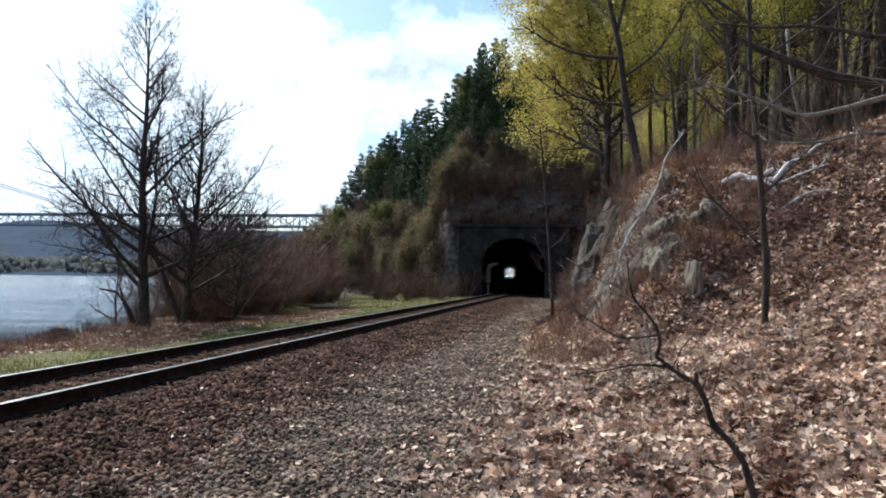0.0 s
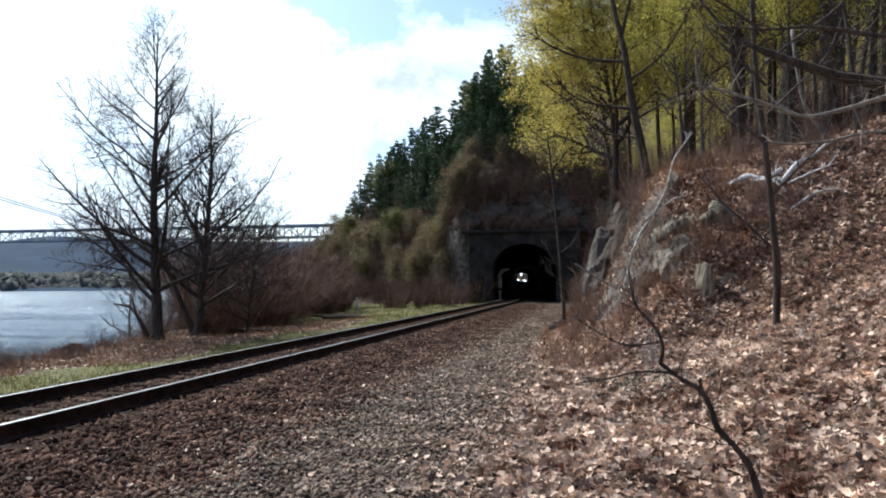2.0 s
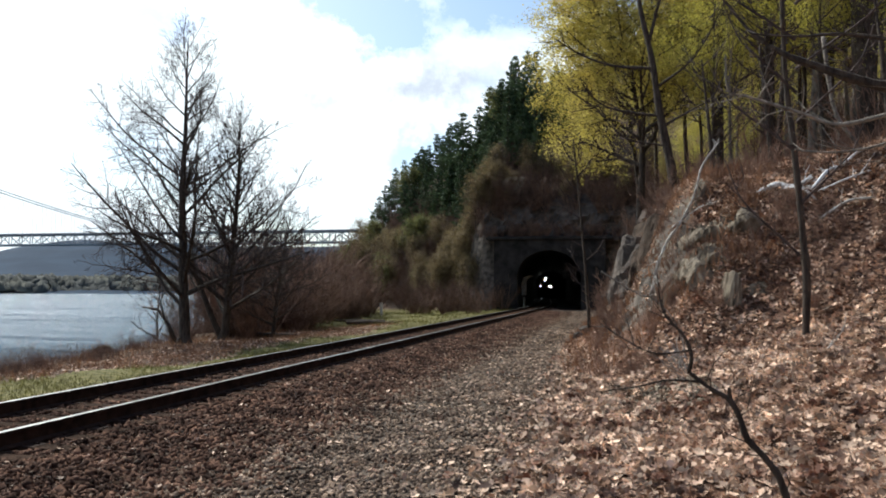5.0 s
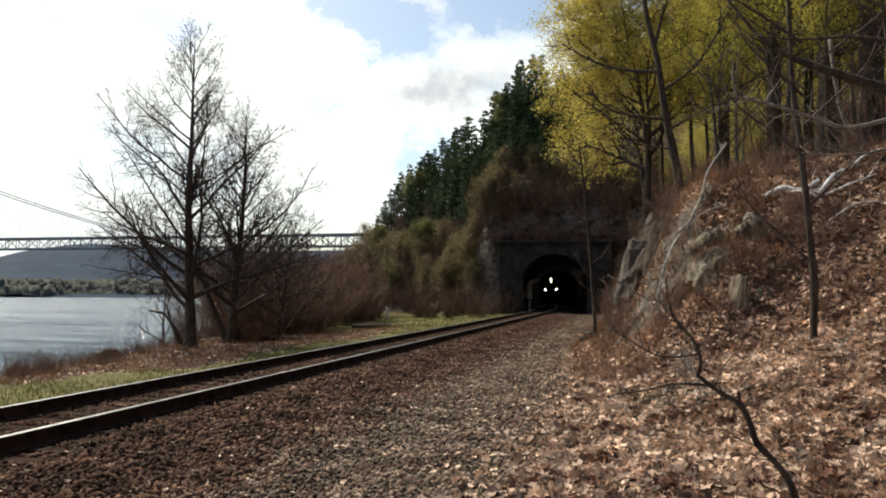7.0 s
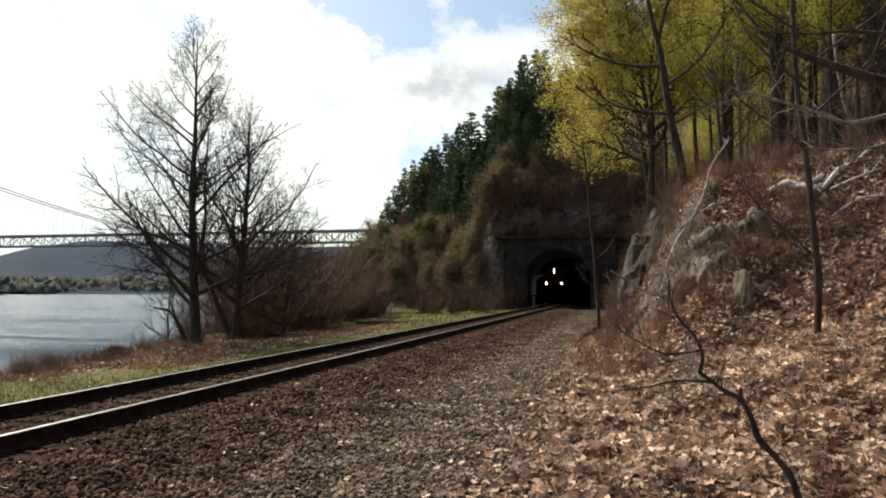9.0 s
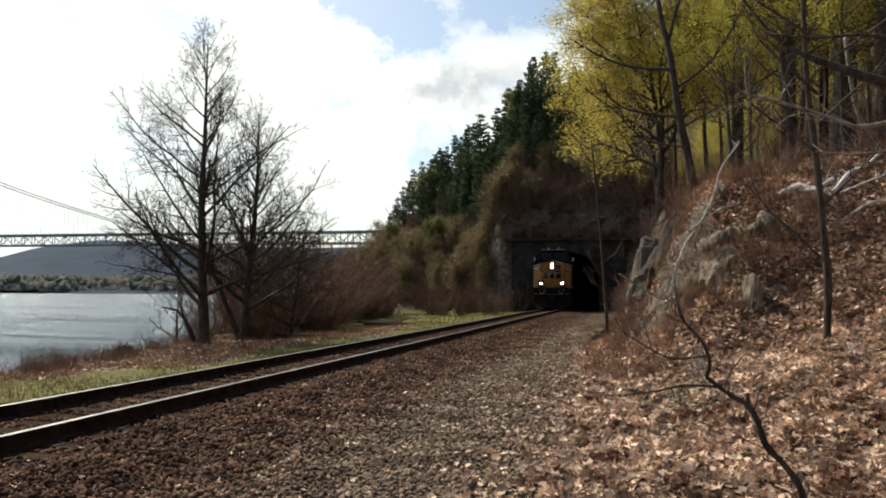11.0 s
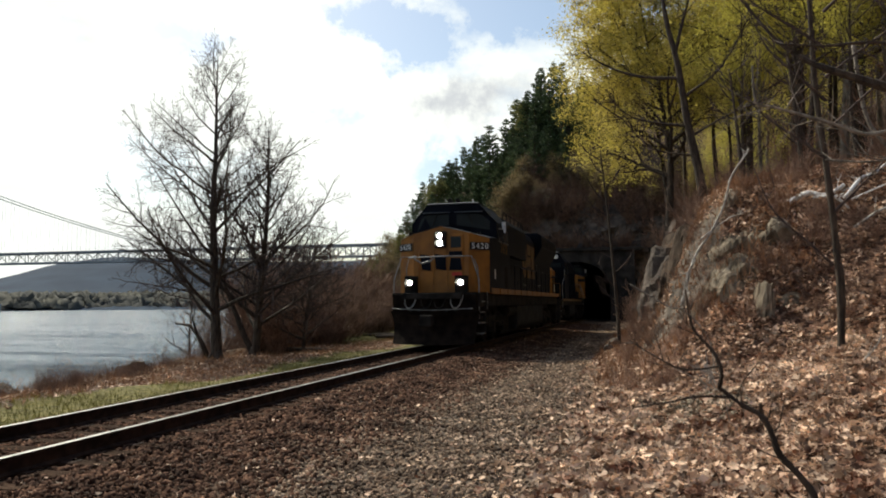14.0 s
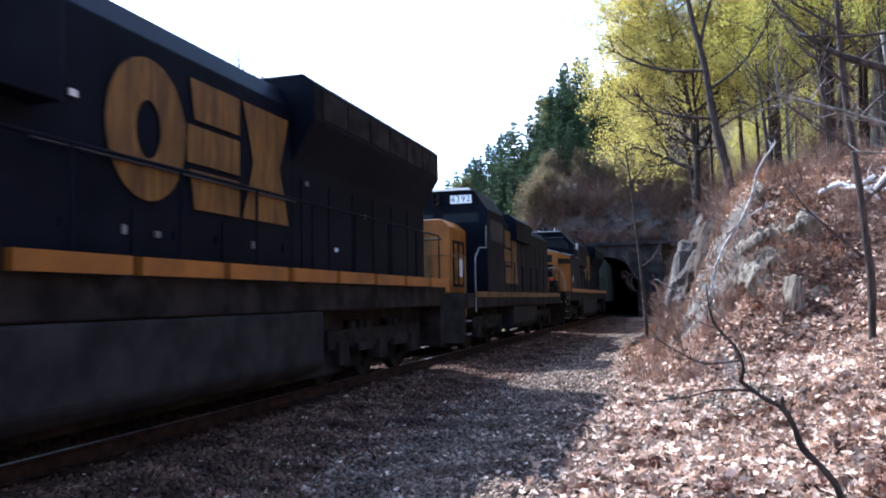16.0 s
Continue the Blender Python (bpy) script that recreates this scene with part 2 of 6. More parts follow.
BRIDGE = material("bridge_steel", (0.20, 0.21, 0.23), (0.30, 0.31, 0.33), 0.05, 0.7, 0.0, bump=0)
# blue-grey woodland with distance haze mixed into its base colour
FAR_HAZE_WOOD = material("hazy_far_wood", (0.030, 0.042, 0.062), (0.060, 0.075, 0.10), 0.02, 1.0, bump=0, random_tone=0.25, island=True)
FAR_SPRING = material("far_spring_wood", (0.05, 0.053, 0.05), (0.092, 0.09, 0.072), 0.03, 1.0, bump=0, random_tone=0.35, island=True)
GRASS = material("grass_blade", (0.078, 0.077, 0.022), (0.19, 0.172, 0.05), 1.0, 0.8, bump=0, random_tone=0.35, island=True, translucent=0.3)
WEED = material("dry_weed", (0.13, 0.062, 0.034), (0.34, 0.18, 0.098), 1.0, 0.9, bump=0, random_tone=0.35, island=True, translucent=0.2)


def ground_material():
    """Gravel, grass, leaf litter, woodland soil, rock and haze-blue far hills, laid by weights stored in the sheet."""
    m = bpy.data.materials.new("ground")
    m.use_nodes = True
    n, l = m.node_tree.nodes, m.node_tree.links
    b = n["Principled BSDF"]
    b.inputs["Roughness"].default_value, b.inputs["Specular IOR Level"].default_value = 0.95, 0.15
    geo = n.new("ShaderNodeNewGeometry")

    def noise_at(scale, detail=6):
        t = n.new("ShaderNodeTexNoise")
        t.inputs["Scale"].default_value, t.inputs["Detail"].default_value = scale, detail
        l.new(geo.outputs["Position"], t.inputs["Vector"])
        return t.outputs["Fac"]

    def tone(scale, dark, light, a=0.35, c=0.65):
        r = n.new("ShaderNodeValToRGB")
        r.color_ramp.elements[0].position, r.color_ramp.elements[1].position = a, c
        r.color_ramp.elements[0].color, r.color_ramp.elements[1].color = (*dark, 1), (*light, 1)
        l.new(noise_at(scale), r.inputs["Fac"])
        return r.outputs["Color"]

    edge = noise_at(1.7)
    colour = tone(9, (0.055, 0.037, 0.026), (0.16, 0.105, 0.07))
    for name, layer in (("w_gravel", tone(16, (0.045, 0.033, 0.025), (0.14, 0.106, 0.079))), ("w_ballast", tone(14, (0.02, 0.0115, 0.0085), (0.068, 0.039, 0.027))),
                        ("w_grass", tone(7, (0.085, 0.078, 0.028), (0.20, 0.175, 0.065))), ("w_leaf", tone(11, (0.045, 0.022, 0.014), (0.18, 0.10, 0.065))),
                        # last layer: far hills, their dark blue stands in for aerial haze
                        ("w_rock", tone(2.2, (0.045, 0.037, 0.03), (0.16, 0.13, 0.105))), ("w_far_haze", tone(0.02, (0.006, 0.022, 0.050), (0.015, 0.037, 0.070)))):
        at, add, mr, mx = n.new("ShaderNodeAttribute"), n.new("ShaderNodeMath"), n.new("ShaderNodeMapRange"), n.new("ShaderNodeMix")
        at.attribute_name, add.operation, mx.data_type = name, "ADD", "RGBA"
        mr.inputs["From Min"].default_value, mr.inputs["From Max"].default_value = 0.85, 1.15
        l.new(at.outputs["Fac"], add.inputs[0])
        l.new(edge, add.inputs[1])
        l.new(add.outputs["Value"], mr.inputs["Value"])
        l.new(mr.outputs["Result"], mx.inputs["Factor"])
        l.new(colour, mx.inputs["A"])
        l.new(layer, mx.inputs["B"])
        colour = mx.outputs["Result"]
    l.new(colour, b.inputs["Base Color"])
    bp = n.new("ShaderNodeBump")
    bp.inputs["Strength"].default_value, bp.inputs["Distance"].default_value = 0.7, 0.06
    l.new(noise_at(18), bp.inputs["Height"])
    l.new(bp.outputs["Normal"], b.inputs["Normal"])
    return m


def water_material():
    m = bpy.data.materials.new("river_water")
    m.use_nodes = True
    n, l = m.node_tree.nodes, m.node_tree.links
    b = n["Principled BSDF"]
    b.inputs["Base Color"].default_value, b.inputs["Roughness"].default_value = (0.07, 0.12, 0.17, 1), 0.22
    co, mp, w, bp = n.new("ShaderNodeNewGeometry"), n.new("ShaderNodeMapping"), n.new("ShaderNodeTexNoise"), n.new("ShaderNodeBump")
    mp.inputs["Scale"].default_value = (0.16, 0.42, 1)
    w.inputs["Scale"].default_value, w.inputs["Detail"].default_value, w.inputs["Roughness"].default_value = 0.9, 9, 0.68
    bp.inputs["Strength"].default_value, bp.inputs["Distance"].default_value = 1.0, 2.2
    l.new(co.outputs["Position"], mp.inputs["Vector"])
    l.new(mp.outputs["Vector"], w.inputs["Vector"])
    l.new(w.outputs["Fac"], bp.inputs["Height"])
    l.new(bp.outputs["Normal"], b.inputs["Normal"])
    # wind streaks: calmer and rougher bands of water
    b.inputs["IOR"].default_value = 1.33
    for scale, noise_scale, socket, a, c in (((0.01, 0.08, 1), 1.0, bp.inputs["Strength"], 0.75, 1.0), ((0.03, 0.2, 1), 1.0, b.inputs["Roughness"], 0.1, 0.25)):
        mp2, w2, mr = n.new("ShaderNodeMapping"), n.new("ShaderNodeTexNoise"), n.new("ShaderNodeMapRange")
        mp2.inputs["Scale"].default_value = scale
        mp2.inputs["Rotation"].default_value = (0, 0, 0.5)
        w2.inputs["Scale"].default_value, w2.inputs["Detail"].default_value, w2.inputs["Roughness"].default_value = noise_scale, 7, 0.7
        mr.inputs["From Min"].default_value, mr.inputs["From Max"].default_value = 0.38, 0.62
        mr.inputs["To Min"].default_value, mr.inputs["To Max"].default_value = a, c
        l.new(co.outputs["Position"], mp2.inputs["Vector"])
        l.new(mp2.outputs["Vector"], w2.inputs["Vector"])
        l.new(w2.outputs["Fac"], mr.inputs["Value"])
        l.new(mr.outputs["Result"], socket)
    return m


GROUND, WATER = ground_material(), water_material()

# ---- building helpers ----


class Geo:
    """Gathers vertices and faces of one mesh."""

    def __init__(self):
        self.v, self.f = [], []

    def add(self, verts, faces):
        k = len(self.v)
        self.v.extend(tuple(p) for p in verts)
        self.f.extend(tuple(k + i for i in f) for f in faces)
        return self

    def box(self, x0, x1, y0, y1, z0, z1):
        return self.add([(x, y, z) for z in (z0, z1) for y in (y0, y1) for x in (x0, x1)],
                        [(0, 2, 3, 1), (4, 5, 7, 6), (0, 1, 5, 4), (2, 6, 7, 3), (0, 4, 6, 2), (1, 3, 7, 5)])

    def prism(self, outline, y0, y1):
        """A closed outline of (x, z) drawn along y."""
        n = len(outline)
        v = [(x, y0, z) for x, z in outline] + [(x, y1, z) for x, z in outline]
        return self.add(v, [tuple(range(n)), tuple(range(2 * n - 1, n - 1, -1))] + [(i, i + n, (i + 1) % n + n, (i + 1) % n) for i in range(n)])

    def tube(self, path, radii, sides=6, cap=True):
        path = [Vector(p) for p in path]
        k, n = len(self.v), len(path)
        ring = [(math.cos(2 * math.pi * i / sides), math.sin(2 * math.pi * i / sides)) for i in range(sides)]
        for i, p in enumerate(path):
            d = path[min(i + 1, n - 1)] - path[max(i - 1, 0)]
            d = d.normalized() if d.length > 1e-9 else Vector((0, 0, 1))
            a = d.cross(Vector((1, 0, 0)) if abs(d.x) < 0.8 else Vector((0, 1, 0))).normalized()
            b = d.cross(a)
            r = radii[i] if hasattr(radii, "__len__") else radii
            self.v.extend(tuple(p + a * (c * r) + b * (s * r)) for c, s in ring)
        for i in range(n - 1):
            for j in range(sides):
                q = (j + 1) % sides
                self.f.append((k + i * sides + j, k + i * sides + q, k + (i + 1) * sides + q, k + (i + 1) * sides + j))
        if cap:
            self.f.append(tuple(k + j for j in reversed(range(sides))))
            self.f.append(tuple(k + (n - 1) * sides + j for j in range(sides)))
        return self

    def mesh(self, name, mat, smooth=False):
        me = bpy.data.meshes.new(name)
        me.from_pydata(self.v, [], self.f)
        me.materials.append(mat)
        if smooth:
            me.polygons.foreach_set("use_smooth", [True] * len(me.polygons))
        me.update()
        return me


def part(name, geo, mat, parent=None, label="", bevel=0.0, smooth=False):
    ob = new(name, geo.mesh(name, mat, smooth) if isinstance(geo, Geo) else geo)
    if parent:
        ob.parent = parent
    if label:
        ob["label"] = label
    if bevel:
        md = ob.modifiers.new("bevel", "BEVEL")
        md.width, md.segments, md.limit_method = bevel, 2, "ANGLE"
    return ob


def thing(name, label, category, m=None, group="", kind=""):
    ob = new(name)
    ob.empty_display_size = 0.3
    if m:
        ob.matrix_basis = m
    return tagged(ob, label, category, group, kind)


def scatter_mesh(name, base_v, base_f, places, turns, sizes, mat, jitter=0.0, seed=1):
    """Many small pieces in one mesh: base_v turned (n x 3 x 3), sized (n x 3) and placed (n x 3)."""
    rng = np.random.default_rng(seed)
    n, k = len(places), len(base_v)
    v = np.asarray(base_v)[None] * np.asarray(sizes)[:, None, :]
    if jitter:
        v = v * (1 + rng.uniform(-jitter, jitter, (n, k, 1)))
    v = np.einsum("nij,nkj->nki", turns, v) + np.asarray(places)[:, None, :]
    f = np.asarray(base_f)
    faces = (f[None] + (np.arange(n) * k)[:, None, None]).reshape(-1, f.shape[1])
    me = bpy.data.meshes.new(name)
    me.vertices.add(n * k)
    me.vertices.foreach_set("co", v.reshape(-1))
    me.loops.add(faces.size)
    me.loops.foreach_set("vertex_index", faces.reshape(-1))
    me.polygons.add(len(faces))
    me.polygons.foreach_set("loop_start", np.arange(len(faces)) * f.shape[1])
    me.materials.append(mat)
    me.update(calc_edges=True)
    me.validate()
    return me


def random_turns(n, rng, tilt=None):
    """Turn matrices; tilt: about the level, else any way."""
    a = rng.uniform(0, 2 * np.pi, n)
    t = np.abs(rng.normal(0, tilt, n)) if tilt is not None else np.arccos(rng.uniform(-1, 1, n))
    b = rng.uniform(0, 2 * np.pi, n)
    ca, sa, ct, st, cb, sb = np.cos(a), np.sin(a), np.cos(t), np.sin(t), np.cos(b), np.sin(b)
    z, o = np.zeros(n), np.ones(n)
    ra = np.stack([ca, -sa, z, sa, ca, z, z, z, o], -1).reshape(n, 3, 3)
    rt = np.stack([o, z, z, z, ct, -st, z, st, ct], -1).reshape(n, 3, 3)
    rb = np.stack([cb, -sb, z, sb, cb, z, z, z, o], -1).reshape(n, 3, 3)
    return rb @ rt @ ra


def smooth_step(a, b, x):
    t = np.clip((np.asarray(x, float) - a) / (b - a), 0, 1)
    return t * t * (3 - 2 * t)


# ---- plan ----
RAIL_Z, TRACK_X, CURVE_FROM, CURVE_LONG, CURVE_R = 0.18, -6.66, 55.0, 35.0, 395.0
WATER_Z, PORTAL_Y = -4.4, 70.0


def track_x(y):
    """The track's middle: straight, then a bend to the left, then straight on through the tunnel."""
    bent = min(max(y - CURVE_FROM, 0.0), CURVE_LONG)
    return TRACK_X - bent ** 2 / (2 * CURVE_R) - max(y - CURVE_FROM - CURVE_LONG, 0.0) * CURVE_LONG / CURVE_R


PORTAL_X = -6.0


def wave(x, y, s):
    return (np.sin(x / s + 1.3 * np.sin(y / s * 0.7)) * np.cos(y / s * 1.1 + 0.9 * np.sin(x / s * 0.6)))


def height(x, y):
    """The lie of the land."""
    x, y = np.asarray(x, float), np.asarray(y, float)
    rough = 0.03 * wave(x, y, 0.7) + 0.05 * wave(y + 3, x, 2.1)
    # slope beside the path
    edge = -0.9 - 0.75 * smooth_step(14, 28, y)
    u = np.maximum(x - edge, 0)
    near = np.where(u < 5, 0.07 * np.maximum(u - 0.5, 0) ** 2, 1.42 + 0.45 * (u - 5))
    face = 4.15 * smooth_step(0.6, 3.2, u) + 0.35 * smooth_step(0, 1.5, u) + 0.17 * np.clip(u - 4.0, 0, 5) + 0.55 * np.maximum(u - 9, 0)
    w = smooth_step(13.4, 19.4, y)
    right = near * (1 - w) + face * w + (rough * 3 + 0.25 * wave(x, y, 1.3) * w) * smooth_step(0, 2, u)
    right = np.minimum(right, 55 + 6 * wave(x, y, 30))
    # spur with the tunnel
    foot = np.where(x > -12, PORTAL_Y + 0.5, PORTAL_Y + 0.5 + 0.75 * (-12 - x) + 0.012 * (x + 12) ** 2)
    d = np.maximum(y - foot, 0)
    front = np.where(x > -12, np.minimum(d * 8, 9.0 + 0.75 * np.maximum(d - 1.1, 0)), 0.95 * d)
    front = np.where((x <= -12) & (x > -16), front + (np.minimum(d * 8, 9.0 + 0.75 * np.maximum(d - 1.1, 0)) - front) * smooth_step(-16, -12, x), front)
    ridge = 0.83 * np.maximum(x + 43, 0) + 1.5 * wave(x, y, 6)
    spur = np.minimum(front, ridge)
    spur = np.minimum(spur, 60 + 5 * wave(x, y, 25))
    # river side
    bank = -14.8 - 0.27 * (np.clip(y, 3, 45) - 17) + 0.6 * np.sin(y / 4.0) - 14 * smooth_step(40, 75, y) - 8 * smooth_step(75, 130, y)
    left = -0.12 * smooth_step(-8.2, -9.5, x) - 0.25 * smooth_step(-10, -15, x) + rough * 2 * smooth_step(-8.8, -10, x)
    drop = np.maximum(bank - x, 0)
    left = left - np.minimum(drop * 1.1, 9.0)
    shoulder = -0.10 * smooth_step(1.5, 2.6, np.abs(x - TRACK_X)) + rough * 0.4 * smooth_step(1.5, 2.6, np.abs(x - TRACK_X)) - 0.025
    z = np.where(x > -5, shoulder + right, shoulder + left)
    z = np.maximum(z, np.where(spur > 0.05, spur + rough * 4, -99))
    # far shore
    r, a = np.hypot(x, y), np.degrees(np.arctan2(-x, np.maximum(y, 1e-3)))
    fall = 1 - 0.85 * smooth_step(38, 50, a)
    shore = smooth_step(885, 915, r)
    hill = 12 * shore + (78 + 4 * wave(x, y, 150)) * smooth_step(980, 1500, r) * fall + 70 * smooth_step(2300, 3000, r) * np.exp(-((a - 34) / 7.0) ** 2)
    z = np.where((x < -60) & (r > 860) & (y > 0), np.maximum(z, -6 + hill), z)
    return z


def ground_z(x, y):
    return float(height(x, y))


def axis(points):
    out = []
    for a, b, step in points:
        out.append(np.arange(a, b, step))
    return np.concatenate(out)


def build_ground():
    gx = np.concatenate([axis([(-3600, -400, 100), (-400, -60, 20), (-60, -26, 2.0), (-26, -9, 0.6), (-9, 9, 0.3), (9, 40, 1.5), (40, 200, 10), (200, 2001, 200)])])
    gy = np.concatenate([axis([(-1500, -100, 100), (-100, -12, 8), (-12, 36, 0.35), (36, 69, 0.8), (69, 73, 0.5), (73, 140, 2.0), (140, 400, 12), (400, 1600, 50), (1600, 3801, 150)])])
    xx, yy = np.meshgrid(gx, gy)
    zz = height(xx, yy)
    nx, ny = len(gx), len(gy)
    i = (np.arange(ny - 1)[:, None] * nx + np.arange(nx - 1)[None]).reshape(-1)
    quads = np.stack([i, i + 1, i + nx + 1, i + nx], 1)
    cx, cy = (xx[:-1, :-1] + xx[1:, 1:]).reshape(-1) / 2, (yy[:-1, :-1] + yy[1:, 1:]).reshape(-1) / 2
    keep = ~((np.abs(cx - PORTAL_X) < 4.6) & (cy > PORTAL_Y + 0.2) & (cy < PORTAL_Y + 2.2))
    quads = quads[keep]
    me = bpy.data.meshes.new("ground")
    me.from_pydata(np.stack([xx, yy, zz], -1).reshape(-1, 3).tolist(), [], quads.tolist())
    x, y, z = xx.reshape(-1), yy.reshape(-1), zz.reshape(-1)
    edge = -0.9 - 0.75 * smooth_step(14, 28, y)
    r = np.hypot(x, y)
    steep = np.hypot(*np.gradient(zz, gy, gx)).reshape(-1)
    inside = smooth_step(-5, -3.5, x) * (1 - smooth_step(edge - 0.3, edge + 0.5, x)) * (1 - smooth_step(62, 70, y))
    weights = {
        "w_gravel": inside,
        "w_ballast": (1 - smooth_step(2.3, 3.8, np.abs(x - TRACK_X))) * (x > TRACK_X - 1.9) * (y < 72),
        "w_grass": smooth_step(-11.6, -10.4, x) * (1 - smooth_step(-8.7, -8.3, x)) * (y < 40) + smooth_step(34, 44, y) * (1 - smooth_step(66, 80, y)) * smooth_step(-30, -24, x) * (1 - smooth_step(-9.2, -8.6, x)),
        "w_leaf": smooth_step(edge - 0.3, edge + 0.6, x) * (1 - smooth_step(26, 40, y)) * (1 - smooth_step(14, 22, x)) + 0.55 * smooth_step(-16, -13, x) * (1 - smooth_step(-11.4, -10.6, x)) * (y < 34),
        "w_rock": smooth_step(1.1, 1.9, steep) * (r < 300),
        # everything beyond 400 m takes the haze colour
        "w_far_haze": (r > 400) * 1.0,
    }
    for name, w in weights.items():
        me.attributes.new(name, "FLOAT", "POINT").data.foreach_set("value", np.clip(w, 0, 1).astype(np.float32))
    me.materials.append(GROUND)
    me.polygons.foreach_set("use_smooth", [True] * len(me.polygons))
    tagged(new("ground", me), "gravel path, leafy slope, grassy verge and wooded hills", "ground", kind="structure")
    w = Geo().add([(-4000, -1500, WATER_Z), (-10, -1500, WATER_Z), (-10, 60, WATER_Z), (-30, 130, WATER_Z), (-60, 3000, WATER_Z), (-4000, 3000, WATER_Z)], [(0, 1, 2, 3, 4, 5)])
    tagged(part("water", w, WATER), "wide grey rippled river under bright sky", "river", kind="structure")


build_ground()

# ---- track, tunnel and bridge ----


def rail_path(off):
    ys = [-30 + 2.0 * i for i in range(130)]
    return [(track_x(y) + off, y) for y in ys]


def build_track():
    track = thing("railway_track", "single railway track of two worn rails on dark wooden ties", "railway track", kind="structure")
    for off in (-0.7525, 0.7525):
        outline = [(-0.07, 0.0), (0.07, 0.0), (0.07, 0.015), (0.012, 0.035), (0.012, 0.13), (0.037, 0.142), (0.037, 0.174), (-0.037, 0.174), (-0.037, 0.142), (-0.012, 0.13), (-0.012, 0.035), (-0.07, 0.015)]
        g, top = Geo(), Geo()
        pts = rail_path(off)
        n = len(outline)
        for x, y in pts:
            g.v.extend((x + a, y, b + 0.006) for a, b in outline)
            top.v.extend([(x - 0.03, y, 0.178), (x + 0.03, y, 0.178), (x + 0.036, y, 0.1815), (x - 0.036, y, 0.1815)])
        for i in range(len(pts) - 1):
            g.f.extend((i * n + j, i * n + (j + 1) % n, (i + 1) * n + (j + 1) % n, (i + 1) * n + j) for j in range(n))
            top.f.extend((i * 4 + j, i * 4 + (j + 1) % 4, (i + 1) * 4 + (j + 1) % 4, (i + 1) * 4 + j) for j in range(4))
        rail = part("rail", g, RAIL_RUST, track, "rust-dark steel rail")
        part("running_surface", top, RAIL_SHINE, rail, "polished rail top")
    rng = random.Random(3)
    meshes = []
    for k in range(4):
        g = Geo().box(-1.3 + rng.uniform(-0.05, 0.05), 1.3 + rng.uniform(-0.08, 0.08), -0.115, 0.115, -0.16, 0.004)
        g.v = [(x, y + rng.uniform(-0.012, 0.012), z + rng.uniform(-0.008, 0.004)) for x, y, z in g.v]
        meshes.append(g.mesh("tie", TIE))
    plate = Geo().box(-0.18, 0.18, -0.09, 0.09, 0.0, 0.012).box(-0.13, -0.09, -0.06, -0.03, 0, 0.03).box(0.09, 0.13, 0.03, 0.06, 0, 0.03).mesh("tie_plate", RAIL_RUST)
    for i in range(200):
        y = -8 + i * 0.508 + rng.uniform(-0.02, 0.02)
        tie = part("tie", meshes[i % 4], TIE, track)
        tie.matrix_basis = pose(track_x(y) + rng.uniform(-0.05, 0.05), y, 0, 0, 0, rng.uniform(-1.2, 1.2))
        if y < 26:
            for off in (-0.7525, 0.7525):
                p = part("tie_plate", plate, RAIL_RUST, tie)
                p.matrix_basis = pose(off, 0, 0)


def arch_outline(half, side, rise, steps=14):
    """An opening from the ground up: straight sides, then a round head."""
    pts = [(-half, 0.0), (-half, side)]
    pts += [(-half * math.cos(math.pi * i / steps), side + rise * math.sin(math.pi * i / steps)) for i in range(1, steps)]
    return pts + [(half, side), (half, 0.0)]


